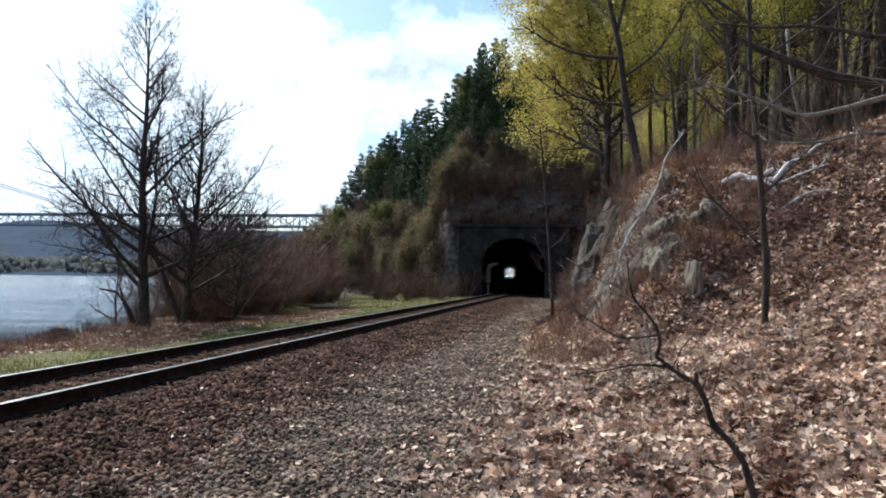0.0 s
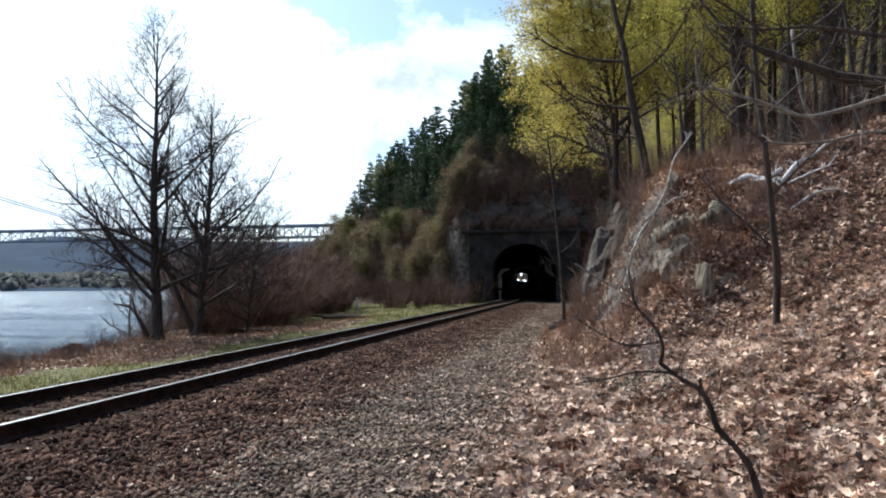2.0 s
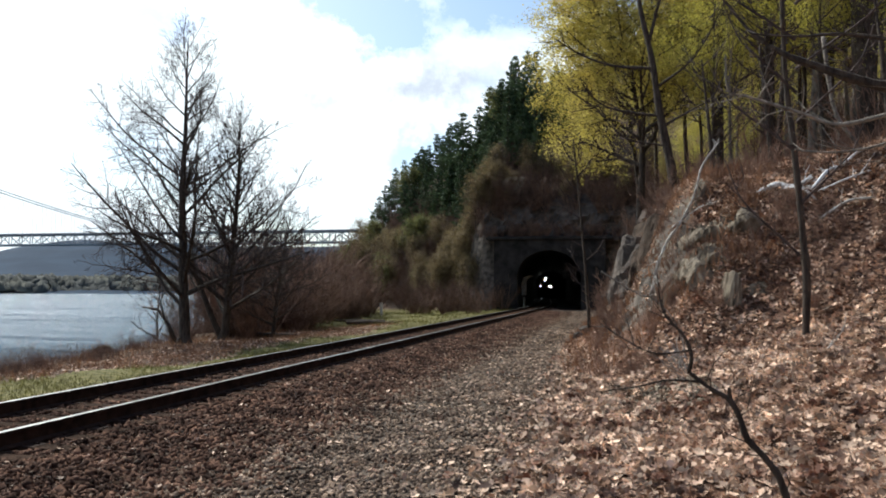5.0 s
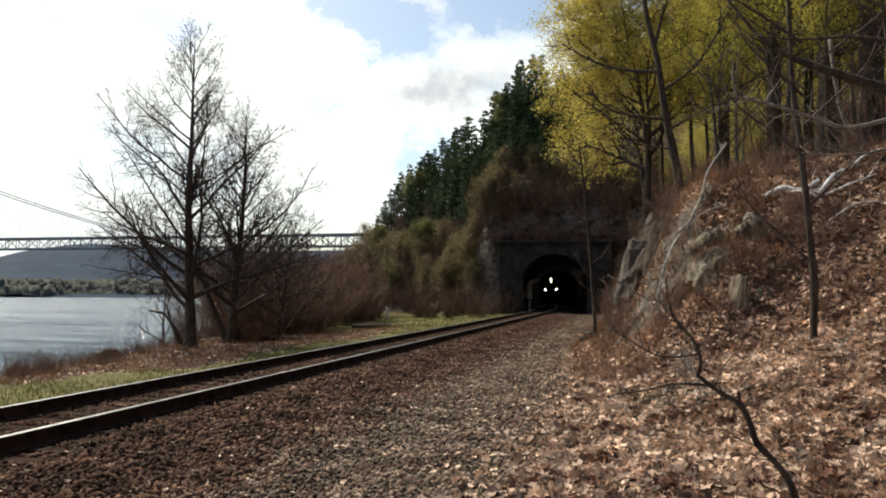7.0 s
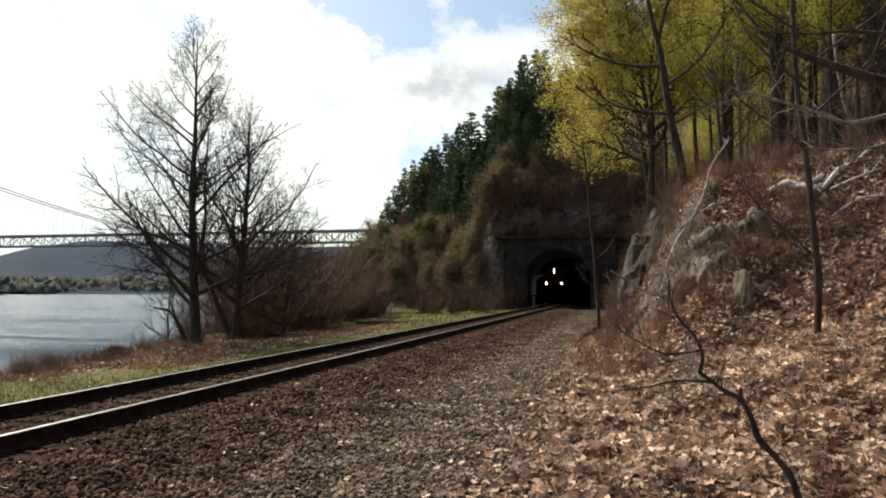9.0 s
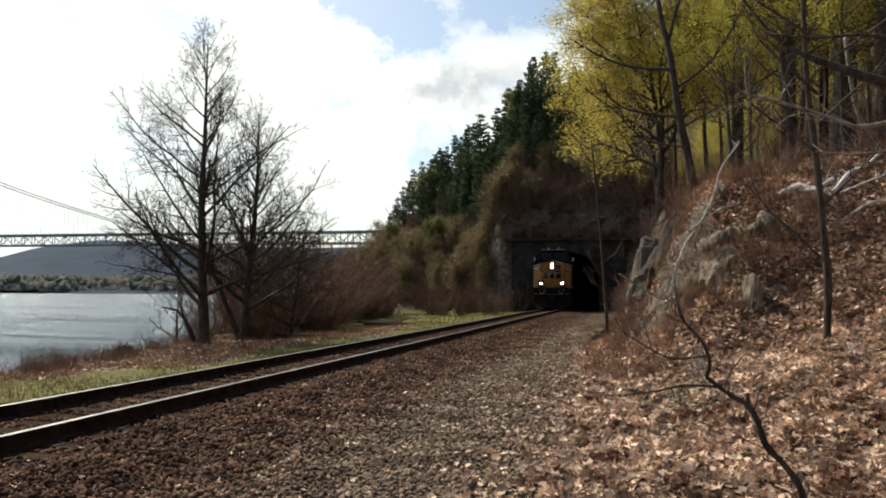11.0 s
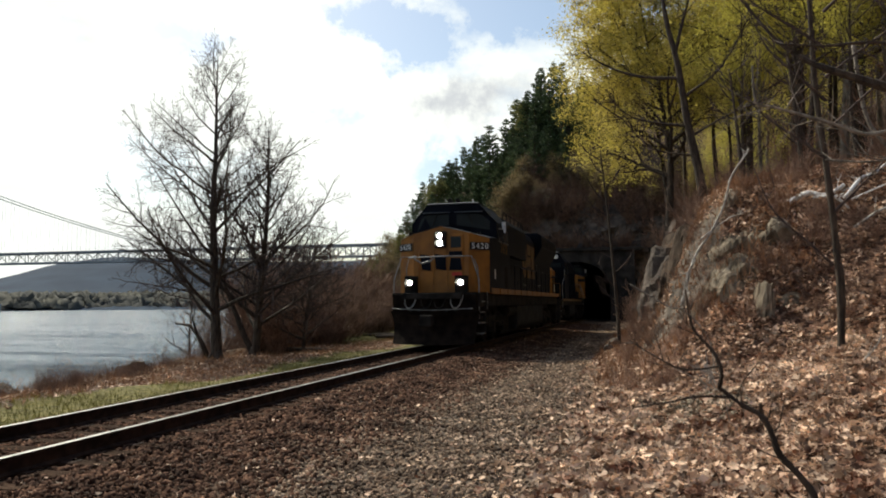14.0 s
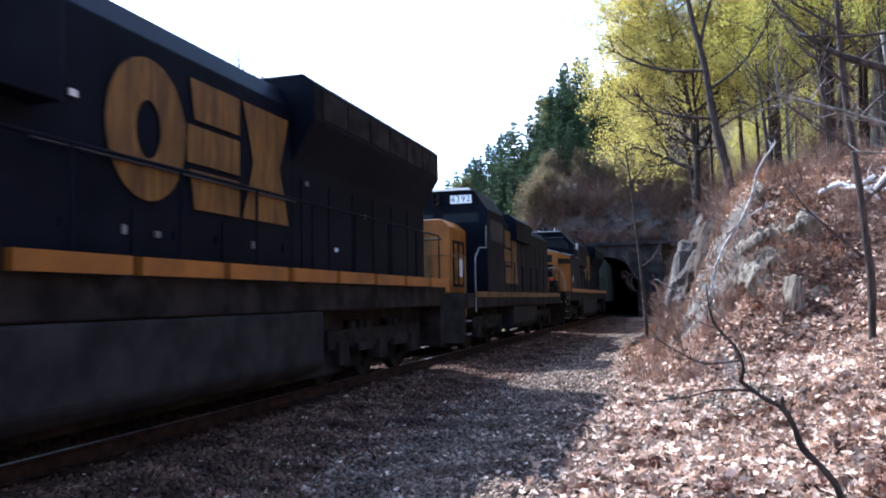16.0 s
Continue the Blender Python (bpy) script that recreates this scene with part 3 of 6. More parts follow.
def build_tunnel():
    tunnel = thing("tunnel_portal", "soot-black stone railway tunnel portal cut in the cliff", "tunnel portal", kind="structure")
    inner = arch_outline(2.85, 3.15, 2.35)
    outer = [(-5.0, 0.0), (-5.0, 4.0), (-5.0, 6.5)] + [(-5.0 + 10.0 * (i + 1) / 12, 6.5) for i in range(11)] + [(5.0, 6.5), (5.0, 4.0), (5.0, 0.0)]
    n = len(inner)
    # match the outline's points to the arch's
    outer = [outer[round(i * (len(outer) - 1) / (n - 1))] for i in range(n)]
    g = Geo()
    for y in (PORTAL_Y - 0.5, PORTAL_Y + 0.9):
        g.v.extend((PORTAL_X + x, y, z - 0.3) for x, z in inner)
        g.v.extend((PORTAL_X + x, y, z - 0.3) for x, z in outer)
    for k in range(n - 1):
        g.f += [(k, k + 1, n + k + 1, n + k), (2 * n + k + 1, 2 * n + k, 3 * n + k, 3 * n + k + 1), (k + 1, k, 2 * n + k, 2 * n + k + 1), (n + k, n + k + 1, 3 * n + k + 1, 3 * n + k)]
    part("portal_wall", g, PORTAL_STONE, tunnel)
    part("coping", Geo().box(PORTAL_X - 5.7, PORTAL_X + 5.7, PORTAL_Y - 0.75, PORTAL_Y + 0.9, 6.15, 6.45), PORTAL_STONE, tunnel, bevel=0.06)
    # broken rock that runs up from the coping to the brush above
    g, cols, rows = Geo(), 44, 14
    for j in range(rows + 1):
        for i in range(cols + 1):
            x, f = PORTAL_X - 6.2 + 12.4 * i / cols, j / rows
            q = Vector((x * 0.5, f * 2.2, 4.0))
            d, c = noise.voronoi(q * 1.3)
            push = 0.5 * math.sin(c[0].x * 53 + c[0].y * 71) + 0.3 * noise.fractal(q * 3, 0.8, 2.1, 4)
            g.v.append((x, PORTAL_Y + 0.55 + 2.6 * f ** 1.3 - push * math.sin(math.pi * min(f * 1.3, 1)) * 0.8, 6.0 + 4.6 * f + 0.2 * push))
    g.f = [(j * (cols + 1) + i, j * (cols + 1) + i + 1, (j + 1) * (cols + 1) + i + 1, (j + 1) * (cols + 1) + i) for j in range(rows) for i in range(cols)]
    part("rock_above_arch", g, ROCK_DARK, tunnel, "dark broken rock above the arch")
    rng = random.Random(5)
    for i in range(13):
        a0, a1 = math.pi * i / 13 + 0.012, math.pi * (i + 1) / 13 - 0.012
        d = 0.55 + rng.uniform(0, 0.08)
        q = [(-math.cos(a) * (2.85 + e), 2.85 + math.sin(a) * (2.35 + e)) for a, e in ((a0, 0), (a1, 0), (a1, d), (a0, d))]
        part("arch_stone", Geo().prism([(PORTAL_X + x, z) for x, z in q], PORTAL_Y - 0.62 - rng.uniform(0, 0.05), PORTAL_Y - 0.5), PORTAL_STONE, tunnel)
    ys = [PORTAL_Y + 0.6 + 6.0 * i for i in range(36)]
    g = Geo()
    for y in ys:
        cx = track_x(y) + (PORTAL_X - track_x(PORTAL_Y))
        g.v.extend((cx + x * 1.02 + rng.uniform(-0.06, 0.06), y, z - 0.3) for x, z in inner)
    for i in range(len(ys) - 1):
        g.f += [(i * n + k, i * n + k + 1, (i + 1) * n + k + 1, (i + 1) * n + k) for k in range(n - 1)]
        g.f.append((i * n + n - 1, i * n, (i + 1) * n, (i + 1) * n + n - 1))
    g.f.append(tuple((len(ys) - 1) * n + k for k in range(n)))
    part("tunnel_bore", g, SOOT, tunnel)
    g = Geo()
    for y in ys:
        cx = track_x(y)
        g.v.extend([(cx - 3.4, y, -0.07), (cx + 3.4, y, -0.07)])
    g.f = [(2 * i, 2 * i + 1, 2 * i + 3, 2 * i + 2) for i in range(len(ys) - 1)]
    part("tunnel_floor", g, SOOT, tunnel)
    # post shape added for a bright mark in the bore, whitened to show there
    post = thing("marker_post", "pale post with a bent arm standing in for a bright mark inside the tunnel", "post", pose(-9.0, 76.0, -0.07))
    part("pole", Geo().tube([(0, 0, 0), (0.02, 0, 1.0)], 0.13, 7), POST, post)
    part("upper_pole", Geo().tube([(0.02, 0, 1.15), (0, 0, 2.4), (0.15, 0, 2.8), (0.5, 0, 3.0), (0.95, 0, 3.05)], [0.26, 0.26, 0.24, 0.16, 0.06], 7), POST, post)


def build_bridge():
    bridge = thing("suspension_bridge", "grey steel suspension bridge with truss deck over the river", "bridge")
    ya, x0, x1, z1, z0 = 534.0, -760.0, -120.0, 45.0, 36.0
    n = 64
    for y in (ya - 7, ya + 7):
        part("top_chord", Geo().box(x0, x1, y - 0.7, y + 0.7, z1 - 1.3, z1), BRIDGE, bridge)
        part("bottom_chord", Geo().box(x0, x1, y - 0.6, y + 0.6, z0 - 0.5, z0 + 0.5), BRIDGE, bridge)
        g, h = Geo(), Geo()
        for i in range(n):
            xa, xb = x0 + (x1 - x0) * i / n, x0 + (x1 - x0) * (i + 1) / n
            g.tube([(xa, y, z0), (xa, y, z1 - 1)], 0.42, 4, False)
            h.tube([(xa, y, z0 if i % 2 else z1 - 1), (xb, y, z1 - 1 if i % 2 else z0)], 0.38, 4, False)
        tagged(part("truss_frame", g, BRIDGE, bridge), kind="stuff")
        tagged(part("truss_web", h, BRIDGE, bridge), kind="stuff")
    part("road_deck", Geo().box(x0, x1, ya - 7, ya + 7, z1 - 0.8, z1 - 0.1), BRIDGE, bridge)
    part("lower_bracing", Geo().box(x0, x1, ya - 6.4, ya + 6.4, z0 - 0.2, z0 + 0.1), BRIDGE, bridge)
    for tx in (-548.0,):
        tower = part("tower", Geo().box(tx - 5.5, tx + 5.5, ya - 13, ya + 13, WATER_Z - 3, WATER_Z + 7), BRIDGE, bridge, "braced steel bridge tower on a stone pier")
        for y in (ya - 8, ya + 8):
            g = Geo()
            g.add([(tx + a * s, y + b * s2, z) for z, s, s2 in ((WATER_Z + 6, 4.2, 1.9), (98, 3.0, 1.4)) for a, b in ((-1, -1), (1, -1), (1, 1), (-1, 1))],
                  [(0, 1, 2, 3), (4, 7, 6, 5), (0, 4, 5, 1), (1, 5, 6, 2), (2, 6, 7, 3), (3, 7, 4, 0)])
            part("tower_leg", g, BRIDGE, tower)
        g = Geo()
        for z in (28, 49, 66, 82, 96):
            g.box(tx - 2.4, tx + 2.4, ya - 7, ya + 7, z - 1, z + 1)
        for za, zb in ((4, 28), (49, 66), (66, 82), (82, 96)):
            g.tube([(tx, ya - 7, za), (tx, ya + 7, zb)], 0.8, 4)
            g.tube([(tx, ya + 7, za), (tx, ya - 7, zb)], 0.8, 4)
        tagged(part("tower_bracing", g, BRIDGE, tower), kind="stuff")
    for y in (ya - 7.5, ya + 7.5):
        for xa, xb, zb in ((-548.0, -368.0, 45.5), (-548.0, -790.0, 48.0)):
            path = [(xa + (xb - xa) * i / 20, y, 98 + (zb - 98) * (i / 20) - 2.5 * 4 * (i / 20) * (1 - i / 20)) for i in range(21)]
            part("main_cable", Geo().tube(path, 0.4, 5, False), BRIDGE, bridge)
            g = Geo()
            for i in range(1, 19):
                g.tube([path[i], (path[i][0], y, 44)], 0.09, 3, False)
            tagged(part("hanger_net", g, BRIDGE, bridge), kind="stuff")


build_track()
build_tunnel()
build_bridge()

# ---- trees ----


def grow(geos, tips, rng, p, d, length, r, level, spec):
    """One branch and those that spring from it; tips collect the ends of the finest twigs."""
    last = level == spec["levels"]
    segs = (9, 6, 5, 4, 3)[min(level, 4)]
    sides = (8, 5, 4, 3, 3)[min(level, 4)]
    pts, radii = [p.copy()], [r]
    wander, lift = spec["wander"][min(level, 4)], spec["lift"][min(level, 4)]
    for i in range(segs):
        d = (d + Vector((rng.gauss(0, wander), rng.gauss(0, wander), rng.gauss(0, wander * 0.7) + lift)) + spec["lean"] * (0.5 if level else 0.2)).normalized()
        p = p + d * (length / segs)
        pts.append(p.copy())
        radii.append(max(r * (1 - (0.93 if last or level == 0 else 0.8) * (i + 1) / segs), 0.0035 * spec["twig"]))
    geos[0 if level <= spec["split"] else 1].tube(pts, radii, sides, False)
    if last:
        tips.append((pts[-1], d))
        tips.append((pts[len(pts) // 2], d))
        return
    count = spec["counts"][level]
    if spec["full"]:
        count = max(2, round(count * min(1.0, length / spec["full"][level])))
    start = spec["start"] if level == 0 else 0.22
    for i in range(count):
        t = start + (0.985 - start) * (i + rng.random() * 0.8) / count
        k = min(int(t * segs), segs - 1)
        f = t * segs - k
        q = pts[k].lerp(pts[k + 1], f)
        along = (pts[k + 1] - pts[k]).normalized()
        side = along.cross(Vector((math.cos(6.283 * (i * 0.381 + rng.random() * 0.25)), math.sin(6.283 * (i * 0.381 + rng.random() * 0.25)), rng.uniform(-0.3, 0.3))))
        if side.length < 0.1:
            side = Vector((1, 0, 0))
        ang = radians(spec["angle"][min(level, 4)] * (1 - (spec["rise"] * (t - start) / (1 - start) if level == 0 else 0)) + rng.uniform(-14, 14))
        nd = along * math.cos(ang) + side.normalized() * math.sin(ang)
        reach = spec["reach"][min(level, 4)] * (1.0 - spec["taper"] * (t - start) / (1 - start)) * rng.uniform(0.7, 1.15)
        grow(geos, tips, rng, q, nd, length * reach, max(radii[k] * spec["thin"] * rng.uniform(0.8, 1.1), 0.0035 * spec["twig"]), level + 1, spec)


def leaf_mesh(tips, per, spread, size, mat, seed, droop=0.0):
    rng = np.random.default_rng(seed)
    c = np.array([tuple(t[0]) for t in tips])
    places = np.repeat(c, per, 0) + rng.normal(0, spread, (len(c) * per, 3))
    n = len(places)
    base = [(-0.5, 0, 0), (0, -0.9, 0.12), (0.5, 0, 0), (0, 0.9, 0.12)]
    s = rng.uniform(0.6, 1.3, (n, 1)) * size * np.ones((1, 3))
    return scatter_mesh("leaves", base, [(0, 1, 2), (0, 2, 3)], places, random_turns(n, rng, 0.75), s, mat, 0.15, seed)


def tree_spec(**k):
    spec = dict(levels=3, counts=(20, 8, 6, 4), start=0.25, wander=(0.05, 0.12, 0.16, 0.2, 0.2), lift=(0.02, 0.05, 0.04, 0.02, 0.02), angle=(58, 45, 42, 40, 40),
                reach=(0.45, 0.5, 0.5, 0.5), taper=0.6, thin=0.55, lean=Vector((0, 0, 0)), twig=1.0, split=1, full=None, rise=0.0)
    spec.update(k)
    return spec


def tree(name, label, category, m, seed, tall, radius, spec, bark, twig, leaf=None, group="", direction=(0, 0, 1)):
    """A tree: trunk with limbs, twigs, and leaves if it has any. leaf: (material, number a tip, spread, size)."""
    rng = random.Random(seed)
    geos, tips = (Geo(), Geo()), []
    grow(geos, tips, rng, Vector((0, 0, -0.3)), Vector(direction).normalized(), tall + 0.3, radius, 0, spec)
    for i in range(6):
        a = 6.283 * i / 6 + rng.uniform(-0.3, 0.3)
        geos[0].tube([(0, 0, radius * 2.2), (math.cos(a) * radius * 1.3, math.sin(a) * radius * 1.3, 0.0), (math.cos(a) * radius * 2.6, math.sin(a) * radius * 2.6, -0.3)], [radius * 0.5, radius * 0.45, radius * 0.2], 5, False)
    t = thing(name, label, category, m, group)
    part("trunk", geos[0], bark, t, smooth=True)
    crown = part("crown", geos[1], twig, t)
    if leaf:
        part("leaves", leaf_mesh(tips, leaf[1], leaf[2], leaf[3], leaf[0], seed), leaf[0], crown)
    return t


def at(x, y, rz=0.0, s=1.0, sink=0.0):
    return pose(x, y, ground_z(x, y) - sink, 0, 0, rz) @ Matrix.Diagonal((s, s, s, 1))


def put(ob, m):
    """A copy of a tree at a pose that may carry one size for all sides."""
    c = copy_thing(ob, Matrix.LocRotScale(m.to_translation(), m.to_quaternion(), None))
    s = m.to_scale().x
    c.scale = (s, s, s)
    return c


def build_river_trees():
    wide = tree_spec(levels=4, counts=(46, 13, 9, 5), start=0.13, full=(4.0, 2.3, 0.85, 0.36), rise=0.55, angle=(68, 46, 44, 42, 40), reach=(0.51, 0.46, 0.46, 0.46), taper=0.78, lift=(0.03, 0.06, 0.04, 0.02, 0), wander=(0.03, 0.10, 0.14, 0.16, 0.16), thin=0.48, twig=1.25, split=1)
    tree("bare_tree", "tall leafless riverside tree with many fine upswept twigs", "tree", at(-15.3, 25.2), 11, 11.6, 0.21, wide, BARK, TWIG)
    tree("bare_tree", "leafless riverside tree with forked low limbs", "tree", at(-14.6, 26.7), 23, 8.8, 0.18, wide, BARK, TWIG, direction=(0.06, 0, 1))
    lean = tree_spec(levels=3, counts=(14, 8, 6), start=0.35, reach=(0.4, 0.45, 0.45, 0.5), twig=1.5)
    tree("leaning_tree", "leafless tree leaning over its neighbour's trunk", "tree", at(-14.9, 27.4), 5, 6.5, 0.14, lean, BARK, TWIG, direction=(-0.35, 0.1, 1))
    tree("bare_tree", "slim leafless tree beside the taller pair", "tree", at(-13.9, 29.5), 31, 5.6, 0.10, wide, BARK, TWIG, direction=(0.05, 0, 1))
    stub = Geo().tube([(0, 0, 0), (-0.35, 0, 0.7), (-0.85, 0.1, 1.25), (-1.5, 0.1, 1.35)], [0.09, 0.08, 0.06, 0.03], 6)
    stub.tube([(-0.5, 0, 0.9), (-0.7, 0, 1.5), (-0.65, 0.1, 2.0)], [0.05, 0.035, 0.015], 5)
    s = thing("broken_limb", "dead forked stub growing beside the riverside tree", "stump", at(-15.75, 25.4))
    part("limb", stub, BARK, s, smooth=True)


def bush_mesh(seed, tall, stems, twigs, thick=1.0):
    rng = random.Random(seed)
    g = Geo()
    for i in range(stems):
        a, lean = rng.uniform(0, 6.283), rng.uniform(0.1, 0.75)
        d = Vector((math.cos(a) * lean, math.sin(a) * lean, 1)).normalized()
        p = Vector((rng.gauss(0, 0.12), rng.gauss(0, 0.12), -0.1))
        pts, r = [p.copy()], rng.uniform(0.008, 0.016) * tall / 2 * thick
        n = 5
        length = tall * rng.uniform(0.55, 1.1)
        for k in range(n):
            d = (d + Vector((rng.gauss(0, 0.13), rng.gauss(0, 0.13), rng.gauss(-0.02, 0.08)))).normalized()
            p = p + d * length / n
            pts.append(p.copy())
        g.tube(pts, [r * (1 - 0.8 * k / n) for k in range(n + 1)], 3, False)
        for k in range(twigs):
            j = rng.randint(1, n - 1)
            q = pts[j].lerp(pts[j + 1], rng.random())
            e = (pts[j + 1] - pts[j]).normalized() + Vector((rng.gauss(0, 0.7), rng.gauss(0, 0.7), rng.gauss(0.1, 0.4)))
            e = e.normalized() * length * rng.uniform(0.12, 0.32)
            w = Vector((rng.gauss(0, 0.04), rng.gauss(0, 0.04), rng.gauss(0, 0.04))) * tall
            g.tube([q, q + e * 0.5 + w, q + e], [r * 0.42, r * 0.3, r * 0.15], 3, False)
    return g


def build_brush():
    """Leafless brown shrubs along the river bank, in the clearing's edge and over the spur."""
    rng = random.Random(8)
    kinds = [bush_mesh(40 + k, 2.6, 26, 12).mesh("bush", BRUSH) for k in range(4)]
    small = [bush_mesh(60 + k, 1.0, 24, 7).mesh("bush", BRUSH) for k in range(3)]

    def bush(mesh, x, y, s, label, group):
        ob = new("shrub", mesh)
        ob.matrix_basis = at(x, y, rng.uniform(0, 360), 1.0, 0.05)
        ob.scale = (s * rng.uniform(0.9, 1.2), s * rng.uniform(0.9, 1.2), s)
        tagged(ob, label, "shrub", group)

    for i in range(130):
        y = rng.uniform(6, 36)
        x = -14.5 - 0.27 * (y - 17) + rng.gauss(0.1, 0.45)
        bush(rng.choice(small), x, y, rng.uniform(0.4, 0.85), "low tangled brown shrub on the river bank", "bank shrubs")
    for i in range(75):
        y = rng.uniform(29, 62)
        x = -15.5 - 0.13 * (y - 30) - abs(rng.gauss(0, 2.6)) + 0.6
        bush(rng.choice(kinds), x, y, rng.uniform(0.75, 1.7), "dense leafless brown brush near the river", "riverside brush")
    for i in range(46):
        y = rng.uniform(36, 64)
        x = -17.5 - 0.16 * (y - 36) - abs(rng.gauss(0, 3.2))
        bush(rng.choice(kinds), x, y, rng.uniform(1.5, 2.3), "tall leafless brown thicket beyond the riverside trees", "riverside brush")
    # uncounted brush, joined
    coords = []
    for me in [bush_mesh(80 + k, 2.6, 18, 9, 1.5).mesh("brush", BRUSH) for k in range(5)]:
        v = np.zeros(len(me.vertices) * 3)
        me.vertices.foreach_get("co", v)
        coords.append((v.reshape(-1, 3), np.array([tuple(p.vertices) for p in me.polygons])))

    def thicket(name, label, spots):
        vs, fs, k = [], [], 0
        for x, y, s, *z in spots:
            v, f = rng.choice(coords)
            a = rng.uniform(0, 6.283)
            turn = np.array([[math.cos(a), -math.sin(a), 0], [math.sin(a), math.cos(a), 0], [0, 0, 1]])
            vs.append(v @ turn.T * s + np.array([x, y, z[0] if z else ground_z(x, y) - 0.05]))
            fs.append(f + k)
            k += len(v)
        me = bpy.data.meshes.new(name)
        me.from_pydata(np.concatenate(vs).tolist(), [], np.concatenate(fs).tolist())
        me.materials.append(BRUSH)
        tagged(new(name, me), label, "brush", kind="stuff")

    spots = []
    for i in range(300):
        x = rng.uniform(-44, -10.5)
        y0 = PORTAL_Y + 0.5 + (0.75 * (-12 - x) + 0.012 * (x + 12) ** 2 if x < -12 else 1.5)
        spots.append((x, y0 + abs(rng.gauss(0, 5)) - 1.0, rng.uniform(0.7, 1.6) if x < -18 else rng.uniform(0.35, 0.8)))
    for i in range(120):
        spots.append((rng.uniform(-13, 6), PORTAL_Y + 1.3 + abs(rng.gauss(0, 3)), rng.uniform(0.6, 1.5)))
    for i in range(34):
        spots.append((rng.uniform(-17, -9.9), rng.uniform(60, 69.5), rng.uniform(0.5, 1.3)))
    for i in range(70):
        x = PORTAL_X + rng.uniform(-6.5, 6.5)
        spots.append((x, PORTAL_Y + rng.uniform(-0.5, 0.9), rng.uniform(0.3, 0.7), 6.5))
    thicket("spur_brush", "leafless brown brush over the rocky spur", spots)
    spots = []
    for i in range(70):
        y = rng.uniform(21, 66)
        spots.append((-1.1 - 0.3 * (y > 30) + abs(rng.gauss(0, 1.2)) + 0.5, y, rng.uniform(0.25, 0.6)))
    thicket("slope_brush", "thin reddish brush at the slope's foot", spots)
    spots = []
    for i in range(105):
        y = rng.uniform(22, 75)
        spots.append((rng.uniform(1.5, 4 + 0.5 * y), y, rng.uniform(0.5, 1.5)))
    for i in range(34):
        spots.append((rng.uniform(0.8, 8.5), rng.uniform(15.5, 26), rng.uniform(0.12, 0.34)))
    for i in range(120):
        spots.append((rng.uniform(-0.6, 4.6), rng.uniform(14.5, 24), rng.uniform(0.1, 0.3)))
    for i in range(60):
        y = rng.uniform(15.5, 26)
        spots.append((rng.uniform(2.2, 4.0 + 0.25 * y), y, rng.uniform(0.12, 0.32)))
    thicket("hillside_undergrowth", "leafless undergrowth on the wooded hillside", spots)


def conifer(seed, tall):
    """A white pine: whorls of level plumes with upturned ends, gaps between them."""
    rng = random.Random(seed)
    trunk, crown = Geo(), Geo()
    trunk.tube([(0, 0, -0.5), (0, 0, tall * 0.5), (0, 0, tall * 0.98)], [tall * 0.016, tall * 0.010, 0.02], 6, False)
    z = tall * rng.uniform(0.10, 0.18)
    lobes = [rng.uniform(0.6, 1.2) for i in range(7)]
    while z < tall * 0.99:
        u = z / tall
        reach = tall * (0.29 * (1 - u) ** 0.8 + 0.014) * rng.uniform(0.5, 1.2)
        turn = rng.uniform(0, 6.283)
        for i in range(6):
            if rng.random() < 0.12:
                continue
            a = (turn + 6.283 * i / 6 + rng.uniform(-0.3, 0.3)) % 6.283
            r = reach * rng.uniform(0.6, 1.1) * lobes[int(a / 6.284 * 7)]
            dx, dy = math.cos(a), math.sin(a)
            rise = r * rng.uniform(0.05, 0.3)
            trunk.tube([(0, 0, z), (dx * r * 0.6, dy * r * 0.6, z + rise * 0.2), (dx * r, dy * r, z + rise)], [0.04, 0.025, 0.01], 3, False)
            for k in range(max(8, int(r * 24))):
                t = rng.uniform(0.12, 1.04) ** 0.8
                side = rng.gauss(0, 0.10 + 0.13 * r * (1 - abs(2 * t - 1.1)))
                c = Vector((dx * r * t - dy * side, dy * r * t + dx * side, z + rise * t * t + rng.gauss(0.0, 0.06)))
                e = Vector((rng.gauss(dx * 0.7, 0.5), rng.gauss(dy * 0.7, 0.5), rng.gauss(0.45, 0.3))).normalized() * rng.uniform(0.22, 0.44)
                f = e.cross(Vector((rng.gauss(0, 1), rng.gauss(0, 1), rng.gauss(0, 1)))).normalized() * rng.uniform(0.07, 0.14)
                crown.add([c - f, c + f, c + e], [(0, 1, 2)])
        z += tall * 0.042 * rng.uniform(0.75, 1.3)
    t = thing("conifer", "dark green pine on the wooded ridge", "pine tree", pose(0, 0, 0), "ridge pines")
    part("trunk", trunk, BARK, t)
    part("crown", crown, NEEDLE, t)
    return t


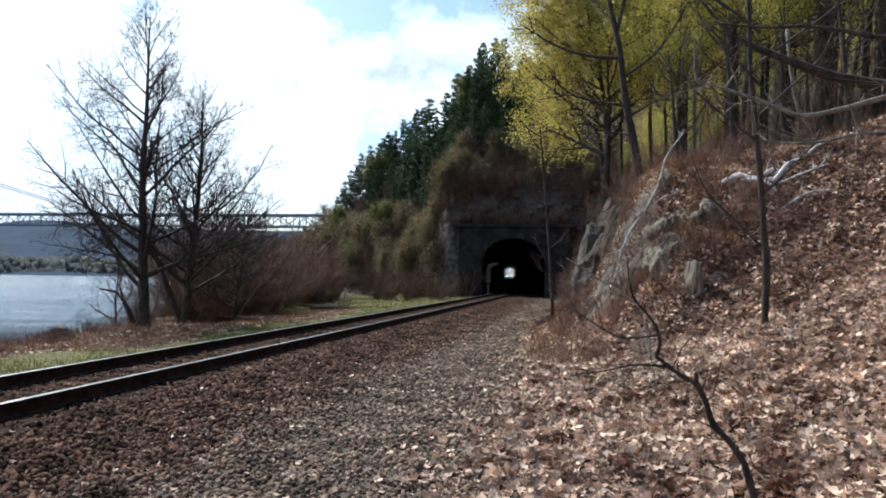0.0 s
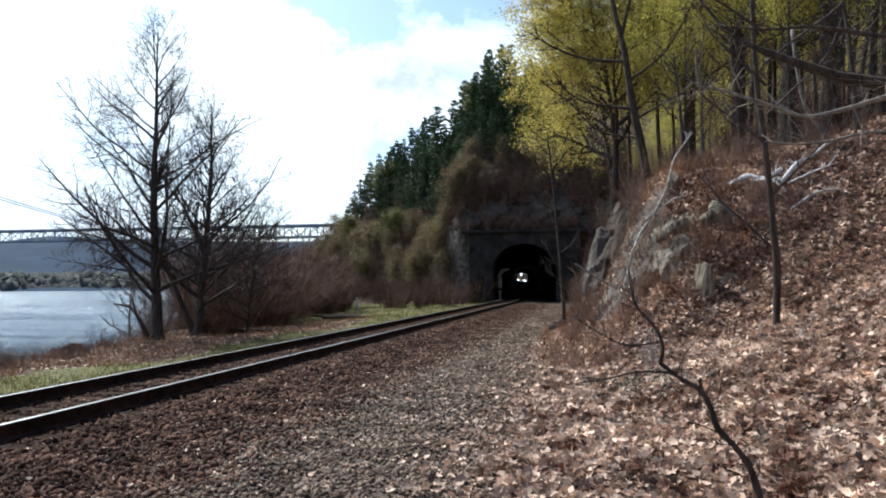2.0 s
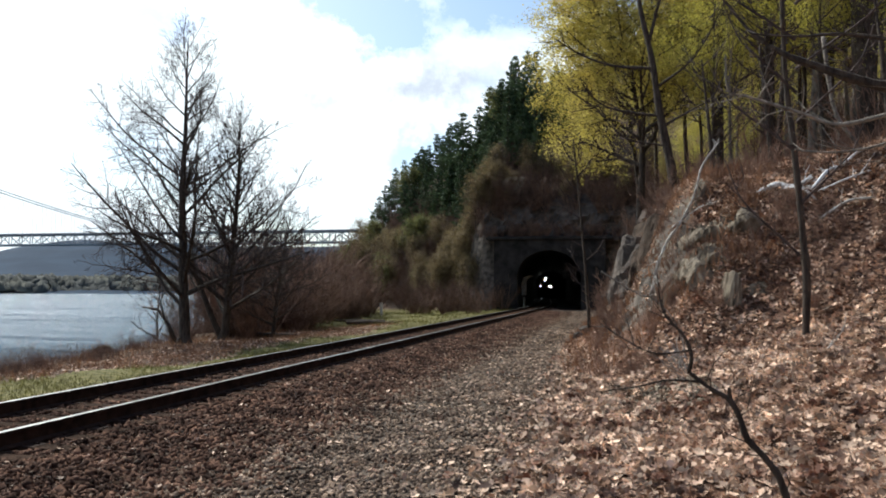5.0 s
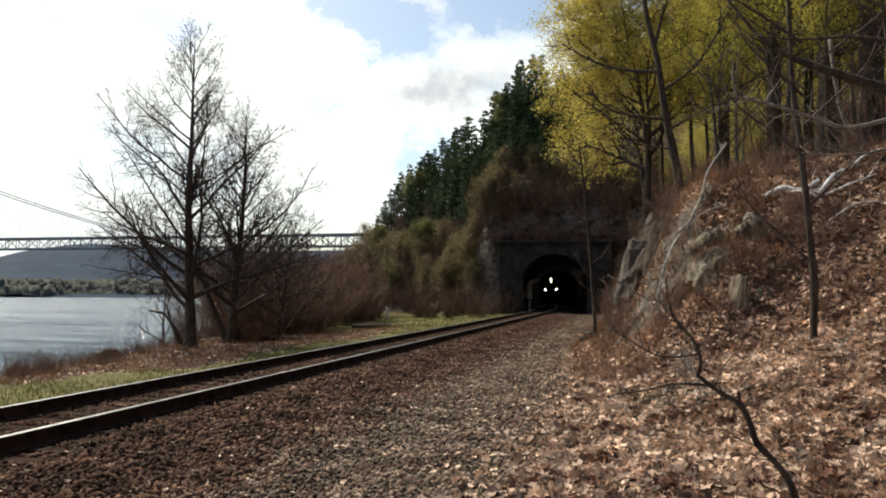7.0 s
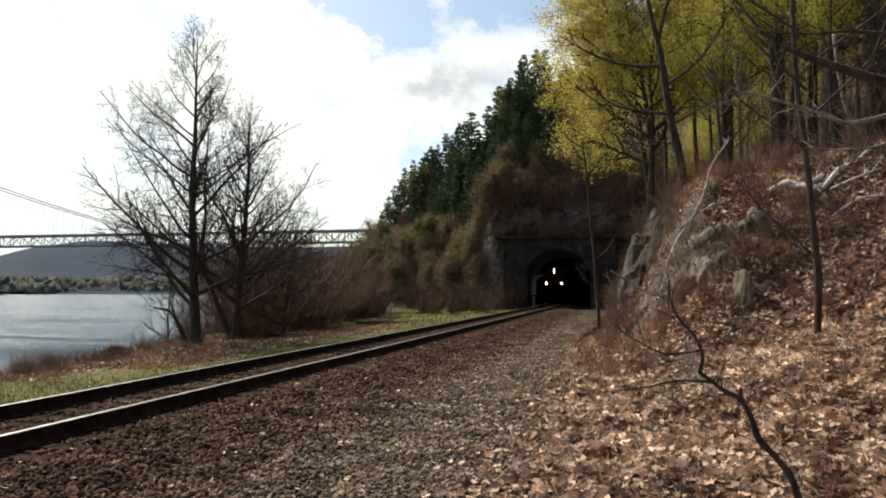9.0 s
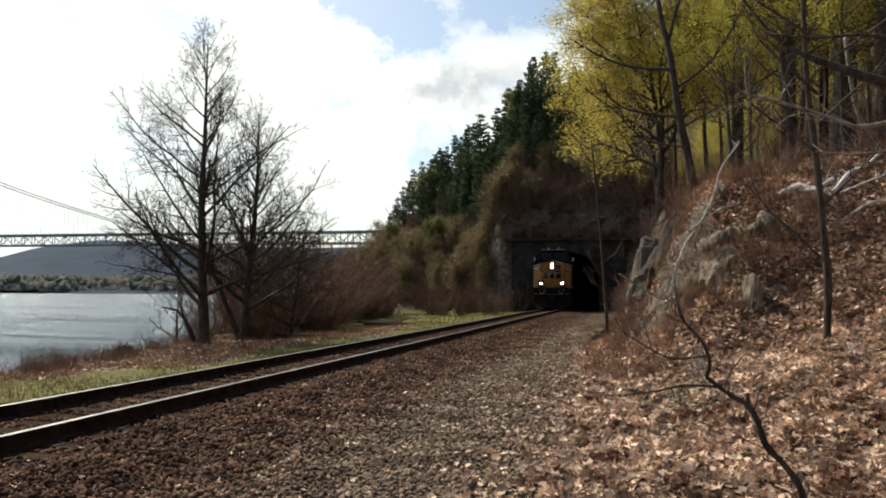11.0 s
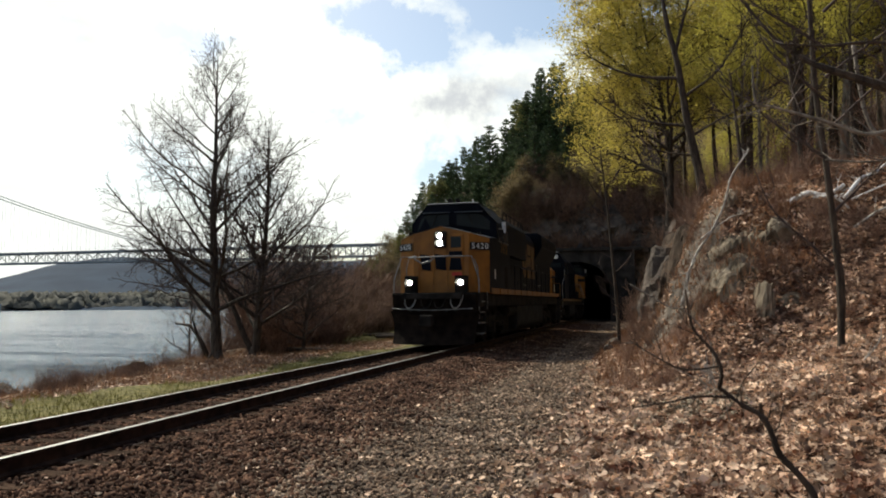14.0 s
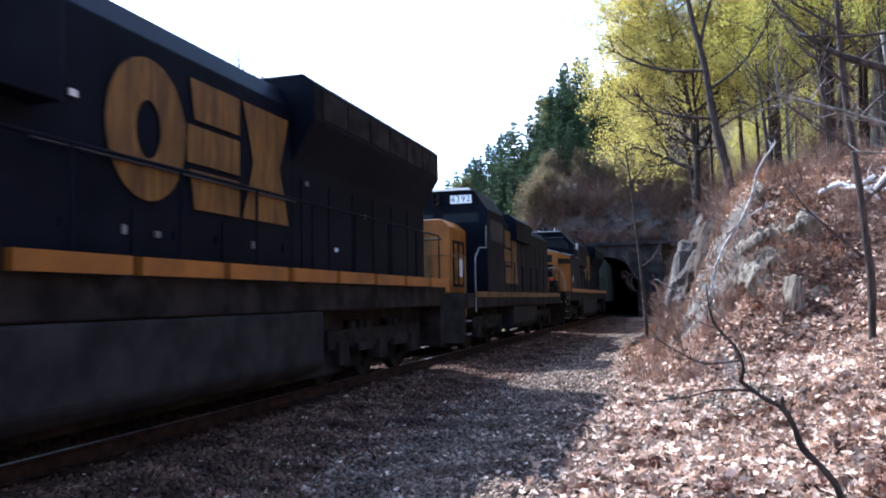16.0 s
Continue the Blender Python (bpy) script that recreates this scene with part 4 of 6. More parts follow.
def build_woods():
    rng = random.Random(21)
    # pines along the ridge
    pines = [conifer(70 + k, 11.0) for k in range(4)]
    spots = []
    # those that stand out on the skyline: place and height of the tip
    for x, y, top in ((-35.8, 110, 12.6), (-34.2, 108, 14.4), (-32.9, 110, 17.0), (-30.9, 110, 17.6), (-29.0, 110, 21.4), (-27.4, 108, 21.4), (-25.9, 110, 24.0), (-23.6, 104, 22.6), (-20.9, 96, 22.4),
                      (-17.6, 88, 21.8), (-19.2, 92, 21.6), (-16.0, 90, 23.0), (-14.5, 89, 25.0), (-13.0, 88, 25.6), (-12.4, 92, 28.8), (-11.4, 88, 28.4), (-10.2, 90, 29.4), (-9.0, 88, 28.6), (-22.5, 98, 19.9)):
        spots.append((x, y, (top + 1.1 - ground_z(x, y)) / 11.0))
    for x, y, size in ((-18.8, 86, 0.62), (-17.0, 83.5, 0.7), (-15.6, 85, 0.68), (-14.0, 83, 0.74), (-12.6, 84.5, 0.7), (-11.4, 82.5, 0.66), (-10.0, 84, 0.75), (-20.6, 88, 0.6), (-13.2, 80.5, 0.55), (-16.2, 81.5, 0.5), (-9.0, 81, 0.6), (-12.5, 77.5, 0.5), (-11.0, 78.5, 0.55), (-9.5, 77.8, 0.5), (-14.2, 78.6, 0.5), (-8.0, 78.8, 0.5)):
        spots.append((x, y, size))
    for i in range(40):
        x = rng.uniform(-31, -6)
        y = PORTAL_Y + 0.75 * max(-12 - x, 0) + 0.012 * (x + 12) ** 2 + rng.uniform(10, 19)
        spots.append((x, y, rng.uniform(0.38, 0.62)))
    for i, (x, y, s) in enumerate(spots):
        m = at(x, y, rng.uniform(0, 360), s, 0.3)
        if i < 4:
            pines[i].matrix_basis = Matrix.LocRotScale(m.to_translation(), m.to_quaternion(), None)
            pines[i].scale = (s, s, s)
        else:
            put(pines[i % 4], m)
    # thin-leaved and bare trees over the hillside
    tall = tree_spec(levels=3, counts=(13, 7, 5), start=0.42, angle=(50, 45, 42, 40, 40), reach=(0.36, 0.45, 0.5, 0.5), taper=0.45, twig=2.2)
    kinds = [
        tree("leafing_tree", "slender woodland tree with sparse yellow-green spring leaves", "tree", at(6.5, 34), 101, 13, 0.15, tall, BARK, TWIG, (LEAF_GREEN, 15, 0.3, 0.060), "hillside trees"),
        tree("leafing_tree", "slender woodland tree with sparse yellow-green spring leaves", "tree", at(9.5, 40), 102, 14, 0.17, tall, BARK, TWIG, (LEAF_GREEN, 15, 0.32, 0.060), "hillside trees"),
        tree("leafing_tree", "woodland tree in bright yellow-green spring leaf", "tree", at(7.0, 48), 103, 12, 0.13, tall, BARK_PALE, TWIG, (LEAF_SPRING, 13, 0.3, 0.058), "hillside trees"),
        tree("bare_tree", "leafless pale-barked woodland tree on the slope", "tree", at(11, 36), 104, 13, 0.14, tall, BARK_PALE, TWIG, None, "hillside trees"),
        tree("bare_tree", "leafless dark woodland tree on the slope", "tree", at(5.2, 41), 105, 14, 0.16, tall, BARK, TWIG, None, "hillside trees"),
        tree("leafing_tree", "shaded woodland tree with few dull olive leaves", "tree", at(12.5, 44), 106, 14, 0.16, tall, BARK, TWIG, (LEAF_DULL, 8, 0.34, 0.055), "hillside trees"),
    ]
    count = 0
    while count < 112:
        y = rng.uniform(24, 105)
        x = rng.uniform(1.5, 6 + 0.62 * y)
        if y > 62 and x < 2 or abs(x - 0.6) < 1.6 and y < 34:
            continue
        put(kinds[rng.choice((0, 1, 1, 2, 2, 3, 4, 5))], at(x, y, rng.uniform(0, 360), rng.uniform(0.65, 1.2), 0.1))
        count += 1
    # olive and green trees over the spur
    small = tree_spec(levels=3, counts=(14, 7, 5), start=0.2, reach=(0.45, 0.5, 0.5, 0.5), twig=3.0)
    spur = [
        tree("leafing_tree", "small olive-brown budding tree on the spur", "tree", at(-31, 92), 111, 4.6, 0.08, small, BARK, TWIG, (LEAF_OLIVE, 5, 0.35, 0.09), "spur trees"),
        tree("leafing_tree", "small dull green spring tree on the spur", "tree", at(-22, 84), 112, 4.8, 0.08, small, BARK, TWIG, (LEAF_DULL, 6, 0.35, 0.09), "spur trees"),
    ]
    for i in range(80):
        x = rng.uniform(-45, -11)
        y0 = PORTAL_Y + 0.5 + (0.75 * (-12 - x) + 0.012 * (x + 12) ** 2 if x < -12 else 2)
        put(spur[0 if rng.random() < 0.86 else 1], at(x, y0 + rng.uniform(0, 7 if x < -17 else 4), rng.uniform(0, 360), rng.uniform(0.55, 1.0), 0.1))
    for i in range(14):
        y = rng.uniform(34, 66)
        put(kinds[4] if i % 2 else spur[0], at(-17 - 0.12 * (y - 30) - rng.uniform(0, 5), y, rng.uniform(0, 360), rng.uniform(0.35, 0.6), 0.1))
    for x, y in ((-16.6, 86), (-15.4, 87), (-14.8, 85.5), (-27, 97), (-12.6, 86)):
        put(spur[1], at(x, y, rng.uniform(0, 360), rng.uniform(0.9, 1.2), 0.1))
    for i in range(56):
        x, y = rng.uniform(-15, 6), PORTAL_Y + rng.uniform(2.0, 7)
        put(spur[0] if i % 4 else kinds[4], at(x, y, rng.uniform(0, 360), rng.uniform(0.4, 0.7) if i % 4 else rng.uniform(0.25, 0.4), 0.1))
    for x, y, s, k in ((4.6, 26, 0.75, 0), (6.8, 29, 0.85, 2), (8.6, 25, 0.8, 1), (3.2, 35, 0.9, 0), (11.5, 31, 0.9, 1), (5.6, 22.5, 0.55, 0), (9.8, 36, 1.0, 2), (4.0, 29, 0.7, 2), (7.5, 24.5, 0.6, 0), (10.5, 27, 0.75, 1), (5.8, 31, 0.8, 1), (8.0, 37, 0.9, 0), (12.5, 34, 0.9, 2), (13.5, 29, 0.8, 0), (3.0, 26.5, 0.5, 1), (6.2, 35.5, 0.85, 2)):
        put(kinds[k], at(x, y, rng.uniform(0, 360), s, 0.1))
    # the bright tree before the tunnel
    bright = tree_spec(levels=3, counts=(26, 9, 7), start=0.27, angle=(60, 45, 42, 40, 40), reach=(0.44, 0.45, 0.45, 0.5), taper=0.5, thin=0.68, twig=1.8, lean=Vector((-0.03, 0, 0)), lift=(0.03, 0.04, 0.01, 0, 0))
    tree("bright_tree", "tree in full bright yellow-green spring leaf above the tunnel", "tree", at(0.9, 31), 55, 11.5, 0.17, bright, BARK, TWIG, (LEAF_SPRING, 20, 0.24, 0.055), direction=(-0.10, 0, 1))
    tree("bright_tree", "yellow-green leafing tree leaning out from the slope", "tree", at(1.2, 36), 56, 12.5, 0.13, bright, BARK, TWIG, (LEAF_SPRING, 18, 0.24, 0.057), direction=(-0.15, 0, 1))


build_river_trees()
build_brush()
build_woods()

# ---- train ----


def bend(points, steps=4):
    """A smooth line through a few knots."""
    pts = [Vector(p) for p in points]
    out = []
    for i in range(len(pts) - 1):
        a, b, c, d = pts[max(i - 1, 0)], pts[i], pts[i + 1], pts[min(i + 2, len(pts) - 1)]
        for k in range(steps):
            t = k / steps
            out.append(0.5 * (2 * b + (c - a) * t + (2 * a - 5 * b + 4 * c - d) * t * t + (3 * b - a - 3 * c + d) * t ** 3))
    return out + [pts[-1]]


def text_part(words, size, m, mat, parent, name="digit", label=""):
    """Each character is a part of its own, side by side."""
    for i, ch in enumerate(words):
        one_character(ch, size, m @ Matrix.Translation(((i - (len(words) - 1) / 2) * size * 0.62, 0, 0)), mat, parent, name, label)


def one_character(words, size, m, mat, parent, name, label):
    cu = bpy.data.curves.new(name, "FONT")
    cu.body, cu.size, cu.extrude, cu.align_x, cu.align_y = words, size, 0.006, "CENTER", "CENTER"
    tmp = bpy.data.objects.new(name, cu)
    scene.collection.objects.link(tmp)
    bpy.context.view_layer.update()
    me = bpy.data.meshes.new_from_object(tmp.evaluated_get(bpy.context.evaluated_depsgraph_get()))
    bpy.data.objects.remove(tmp)
    me.materials.clear()
    me.materials.append(mat)
    ob = part(name, me, mat, parent, label)
    ob.matrix_basis = m
    return ob


SIDE = Matrix(((0, 0, 1, 0), (1, 0, 0, 0), (0, 1, 0, 0), (0, 0, 0, 1)))  # writing on the side that faces +x
FRONT = Matrix(((1, 0, 0, 0), (0, 0, -1, 0), (0, 1, 0, 0), (0, 0, 0, 1)))  # writing on the end that faces -y


def disc(x, y, z, r, depth, sides=18):
    return Geo().tube([(x, y, z), (x, y + depth, z)], r, sides)


def wheelset(parent, y):
    g = Geo()
    for s in (-1, 1):
        g.tube([(s * 0.70, 0, 0), (s * 0.83, 0, 0)], 0.53, 28).tube([(s * 0.66, 0, 0), (s * 0.70, 0, 0)], 0.56, 28)
        for k in range(5):
            a = 6.283 * k / 5
            g.tube([(s * 0.84, 0.3 * math.cos(a), 0.3 * math.sin(a)), (s * 0.86, 0.3 * math.cos(a), 0.3 * math.sin(a))], 0.07, 6)
    g.tube([(-0.95, 0, 0), (0.95, 0, 0)], 0.09, 10)
    w = part("wheelset", g, BLACK, parent, "worn steel wheels on an axle")
    w.matrix_basis = pose(0, y, 0.53)
    return w


def truck(parent, y, axles, pitch):
    half = (axles - 1) * pitch / 2
    t = part("truck", Geo().box(-0.6, 0.6, y - half - 0.75, y + half + 0.75, 0.22, 1.2), BLACK, parent, "black cast steel truck", bevel=0.03)
    for k in range(axles - 1):
        yy = y - half + (k + 0.5) * pitch
        part("traction_motor", Geo().box(-1.0, 1.0, yy - 0.38, yy + 0.38, 0.25, 1.2), BLACK, t, bevel=0.04)
    for s in (-1, 1):
        part("brake_rigging", Geo().box(min(s * 0.86, s * 0.97), max(s * 0.86, s * 0.97), y - half - 0.7, y + half + 0.7, 0.95, 1.3), BLACK, t)
    for s in (-1, 1):
        g = Geo().prism([(s * 0.98, 0.62), (s * 1.18, 0.62), (s * 1.18, 0.95), (s * 0.98, 0.95)], y - half - 0.5, y + half + 0.5)
        for k in range(axles):
            yy = y - half + k * pitch
            g.box(min(s * 0.95, s * 1.25), max(s * 0.95, s * 1.25), yy - 0.2, yy + 0.2, 0.35, 0.75)
            if k < axles - 1:
                for q in (0.3, 0.5, 0.7):
                    g.tube([(s * 1.12, yy + pitch * q, 0.75), (s * 1.12, yy + pitch * q, 1.1)], 0.09, 8)
                g.box(min(s * 1.15, s * 1.27), max(s * 1.15, s * 1.27), yy + pitch * 0.3, yy + pitch * 0.7, 0.55, 0.7)
        part("side_frame", g, BLACK, t, bevel=0.02)
    return [wheelset(parent, y - half + k * pitch) for k in range(axles)]


def handrail(parent, x, y0, y1, z0, z1, gap=1.6, mat=None):
    mat = mat or BLUE
    n = max(1, round((y1 - y0) / gap))
    part("handrail", Geo().tube([(x, y0, z1), (x, y1, z1)], 0.022, 6), mat, parent)
    for i in range(n + 1):
        y = y0 + (y1 - y0) * i / n
        part("stanchion", Geo().tube([(x, y, z0), (x, y, z1)], 0.02, 6), mat, parent)


def letter_blocks(parent, x, y0, y1, z0, z1, mat):
    """Three large plain block shapes in the paint of the emblem."""
    w, h = (y1 - y0) / 3.15, z1 - z0

    def slab(outline):
        n = len(outline)
        return Geo().add([(x, y, z) for y, z in outline] + [(x + 0.006, y, z) for y, z in outline], [tuple(range(n, 2 * n))] + [(i, (i + 1) % n, (i + 1) % n + n, i + n) for i in range(n)])

    g, t, n = Geo(), w * 0.38, 32
    cy, cz = y0 + w * 0.55, z0 + h / 2
    for dx in (0.0, 0.006):
        for r1, r2 in ((w * 0.55, h / 2), (w * 0.55 - t, h / 2 - t)):
            g.v.extend((x + dx, cy - math.cos(6.2832 * i / n) * r1, cz + math.sin(6.2832 * i / n) * r2) for i in range(n))
    for i in range(n):
        j = (i + 1) % n
        g.f += [(2 * n + i, 2 * n + j, 3 * n + j, 3 * n + i), (i, j, 2 * n + j, 2 * n + i), (n + j, n + i, 3 * n + i, 3 * n + j)]
    part("emblem", g, mat, parent, "faded yellow block emblem")
    a, b = y0 + w * 1.12, y0 + w * 2.05
    for lo, hi, d in ((0.0, 0.30, 0.12), (0.35, 0.64, 0.0), (0.69, 1.0, 0.12)):
        part("emblem", slab([(a + d * w, z0 + h * lo), (b, z0 + h * lo), (b, z0 + h * hi), (a + d * w * 0.4, z0 + h * hi)]), mat, parent)
    c, d = y0 + w * 2.12, y1
    part("emblem", slab([(c, z0), (d, z0), (d - w * 0.22, z0 + h * 0.5), (d, z1), (c, z1), (c + w * 0.22, z0 + h * 0.5)]), mat, parent)


def lamp(parent, x, y, z, r, name="headlight", lit=True):
    """A lamp set deep in an open round hood, so that it shines ahead."""
    hood, n = Geo(), 20
    for rr, yy in ((r * 1.4, y + 0.05), (r * 1.4, y - 0.2), (r * 1.15, y - 0.2), (r * 1.15, y + 0.05)):
        hood.v.extend((x + rr * math.cos(6.2832 * i / n), yy, z + rr * math.sin(6.2832 * i / n)) for i in range(n))
    hood.f = [(k * n + i, k * n + (i + 1) % n, (k + 1) * n + (i + 1) % n, (k + 1) * n + i) for k in range(3) for i in range(n)]
    h = part(name, hood, BLACK, parent)
    part("lens", disc(x, y - 0.006, z, r * 0.75, 0.03), LAMP if lit else STEEL, h, "glowing white lamp lens" if lit else "unlit pale lamp lens")


def wide_cab_locomotive(number, label):
    """Six-axle road engine; y runs from its ditch lights to the rear, z from the rail top."""
    eng = thing("locomotive", label, "locomotive", pose(TRACK_X, 200, RAIL_Z), "locomotives of the train")
    part("underframe", Geo().box(-1.48, 1.48, 0.25, 22.3, 1.3, 1.74), BLACK, eng, bevel=0.03)
    for s in (-1, 1):
        y = 1.75
        while y < 22.2:
            e = min(y + 1.45, 22.3)
            part("sill_stripe", Geo().box(min(s * 1.49, s * 1.592), max(s * 1.49, s * 1.592), y, e, 1.74, 1.93), YELLOW, eng, "yellow sill stripe")
            y += 1.6
    tank = [(-1.35, 0.34), (1.35, 0.34), (1.47, 0.5), (1.47, 1.3), (-1.47, 1.3), (-1.47, 0.5)]
    part("fuel_tank", Geo().prism(tank, 7.7, 15.8), TANK, eng, bevel=0.05)
    for s in (-1, 1):
        part("air_reservoir", Geo().tube([(s * 1.28, 5.9, 1.1), (s * 1.28, 7.6, 1.1)], 0.2, 12), BLACK, eng)
    part("under_equipment", Geo().box(-1.1, 1.1, 5.9, 17.2, 0.22, 1.32).box(-0.9, 0.9, 0.5, 2.0, 0.3, 1.3).box(-0.9, 0.9, 20.8, 22.2, 0.3, 1.3), BLACK, eng)
    wheels = truck(eng, 4.0, 3, 1.85) + truck(eng, 18.9, 3, 1.85)
    # front end
    part("pilot", Geo().prism([(-1.15, 0.7), (1.15, 0.7), (1.42, 1.15), (1.42, 1.72), (-1.42, 1.72), (-1.42, 1.15)], 0.05, 0.5), PLOW, eng, bevel=0.03)
    part("anticlimber", Geo().box(-1.0, 1.0, -0.28, 0.0, 1.55, 1.75), BLACK, eng, bevel=0.02)
    for x in (-0.75, -0.45, 0.45, 0.75):
        part("pilot_valve", Geo().tube([(x, -0.12, 1.2), (x, -0.05, 1.2)], 0.06, 8), TANK, eng)
    part("cut_lever", Geo().tube([(-1.35, -0.2, 1.25), (-0.3, -0.25, 1.2), (0.3, -0.25, 1.2), (1.35, -0.2, 1.25)], 0.016, 6), STEEL, eng)
    # plow: two curved mouldboards meeting in a prow, flared at the outer ends
    plow, across, up = Geo(), 12, 7
    for j in range(up + 1):
        v = j / up
        for i in range(across + 1):
            u = -1 + 2 * i / across
            reach = 1.36 + 0.16 * v ** 2
            plow.v.append((u * reach, -0.62 + 0.5 * abs(u) ** 1.4 + 0.42 * math.sin(math.pi * 0.5 * v) - 0.20 * v ** 3, 0.10 + (0.92 + 0.16 * abs(u) ** 2) * v))
    k = len(plow.v)
    plow.v += [(x, y + 0.05, z) for x, y, z in plow.v]
    for j in range(up):
        for i in range(across):
            q = (j * (across + 1) + i, j * (across + 1) + i + 1, (j + 1) * (across + 1) + i + 1, (j + 1) * (across + 1) + i)
            plow.f += [q, tuple(k + e for e in reversed(q))]
    part("snow_plow", plow, PLOW, eng, "scraped dark steel plow")
    part("coupler", Geo().box(-0.12, 0.12, -0.95, 0.1, 0.75, 1.0).box(-0.2, 0.2, -1.0, -0.75, 0.7, 1.05), BLACK, eng, bevel=0.03)
    for s in (-1, 1):
        for z in (0.4, 0.75, 1.1, 1.45):
            part("step", Geo().box(min(s * 1.0, s * 1.5), max(s * 1.0, s * 1.5), 0.55, 1.05, z, z + 0.04), STEEL, eng, "worn step")
        part("step_side", Geo().box(min(s * 1.42, s * 1.5), max(s * 1.42, s * 1.5), 1.05, 1.2, 0.35, 1.75), BLACK, eng)
        lamp(eng, s * 0.86, 0.19, 2.1, 0.105, "ditch_light")
        part("lamp_bracket", Geo().box(s * 0.86 - 0.2, s * 0.86 + 0.2, 0.2, 0.5, 1.75, 2.32), BLACK, eng, bevel=0.02)
        part("corner_rail", Geo().tube([(s * 1.45, 0.3, 0.9), (s * 1.45, 0.3, 2.2), (s * 1.2, 0.35, 2.95), (s * 0.7, 0.35, 2.98)], 0.022, 6), STEEL, eng, "pale worn handrail")
        part("grab_iron", Geo().tube([(s * 1.47, 1.5, 1.2), (s * 1.47, 1.5, 2.1), (s * 1.3, 1.35, 2.9)], 0.02, 6), STEEL, eng)
        for k in range(2):
            x = s * (0.22 + 0.55 * k) - 0.15
            part("air_hose", Geo().tube(bend([(x, -0.14, 1.68), (x + 0.02, -0.24, 1.42), (x + 0.14, -0.29, 1.26), (x + 0.30, -0.26, 1.34), (x + 0.40, -0.14, 1.66)]), 0.022, 7), STEEL if k else BLACK, eng, "hanging air hose")
    part("front_deck", Geo().box(-1.45, 1.45, 0.1, 1.9, 1.66, 1.76), BLACK, eng)
    # nose: a flat middle with swept sides, the top sloping to both sides
    A = [(-1.58, 1.42), (-0.97, 0.92), (0.97, 0.92), (1.58, 1.42)]
    v = [(x, y, 1.78) for x, y in A] + [(-1.58, 1.45, 3.62), (-0.97, 0.97, 3.78), (0, 0.97, 4.02), (0.97, 0.97, 3.78), (1.58, 1.45, 3.62)]
    part("nose_front", Geo().add(v, [(0, 1, 5, 4), (1, 2, 7, 6, 5), (2, 3, 8, 7)]), YELLOW, eng, "yellow swept nose")
    # sky reflection on the sloping top is put into its paler colour
    part("nose_top", Geo().add([(-1.59, 1.44, 3.625), (-0.98, 0.95, 3.785), (0, 0.95, 4.03), (0.98, 0.95, 3.785), (1.59, 1.44, 3.625), (1.58, 2.75, 3.72), (0, 2.6, 4.12), (-1.58, 2.75, 3.72)],
                             [(0, 1, 7), (1, 2, 6, 7), (2, 3, 5, 6), (3, 4, 5)]), BLUE_SHEEN, eng, "blue nose top, painted greyer for sky sheen")
    for s in (-1, 1):
        part("nose_side", Geo().add([(s * 1.578, 1.42, 1.78), (s * 1.57, 2.9, 1.78), (s * 1.57, 2.9, 3.72), (s * 1.578, 1.45, 3.62)], [(0, 1, 2, 3)]), BLUE, eng)
        board = part("number_board", Geo().box(-0.37, 0.37, -0.03, 0.0, -0.13, 0.13), BOARD_EDGE, eng, "black number board with pale digits")
        board.matrix_basis = pose(s * 1.29, 1.165, 3.33, 0, 0, s * 39)
        inner = part("board_face", Geo().box(-0.355, 0.355, -0.036, -0.031, -0.116, 0.116), BLACK, board)
        text_part(number, 0.27, Matrix.Translation((0, -0.04, 0)) @ FRONT, WHITE, board, "digit")
        rail = part("nose_grab", Geo().tube([(s * 1.15, 0.98, 2.9), (s * 1.25, 1.05, 2.6), (s * 1.28, 1.08, 1.9)], 0.02, 6), STEEL, eng)
    part("headlight_box", Geo().box(-0.2, 0.2, 0.84, 1.0, 3.28, 3.84), BLACK, eng, bevel=0.03)
    lamp(eng, 0, 0.83, 3.69, 0.105)
    lamp(eng, 0, 0.83, 3.43, 0.105)
    door = part("nose_door", Geo().box(0.28, 0.78, 0.885, 0.92, 1.85, 3.75), YELLOW, eng, bevel=0.02)
    part("door_window", Geo().box(0.36, 0.72, 0.872, 0.884, 3.28, 3.66), PANE, door, bevel=0.05)
    for x in (-0.78, -0.26, 0.24):
        part("nose_rib", Geo().box(x - 0.015, x + 0.015, 0.89, 0.92, 1.85, 3.2), YELLOW, eng)
    # dark blocks of the worn nose emblem, the last on the door
    for x0, x1 in ((-0.72, -0.34), (-0.22, 0.2)):
        part("emblem", Geo().prism([(x0 + 0.06, 2.56), (x1, 2.52), (x1 - 0.02, 3.02), (x0, 3.08)], 0.908, 0.919), BLUE, eng, "dark blue block emblem")
    for outline in ([(0.30, 2.52), (0.76, 2.52), (0.70, 2.94), (0.36, 2.94)], [(0.30, 3.02), (0.76, 3.02), (0.76, 3.16), (0.30, 3.16)]):
        part("emblem", Geo().prism(outline, 0.872, 0.884), BLUE, door)
    part("emblem", Geo().box(0.4, 0.74, 0.872, 0.884, 2.33, 2.45), RED, door)
    part("nose_rail", Geo().tube([(-0.95, 0.3, 2.92), (-0.4, 0.3, 2.95), (0.4, 0.3, 2.96), (0.95, 0.3, 2.95)], 0.022, 6), STEEL, eng)
    part("chain", Geo().tube([(-0.75, 0.33, 2.9), (-0.5, 0.33, 2.74), (-0.2, 0.33, 2.8), (-0.05, 0.33, 2.95)], 0.03, 6), STEEL, eng)
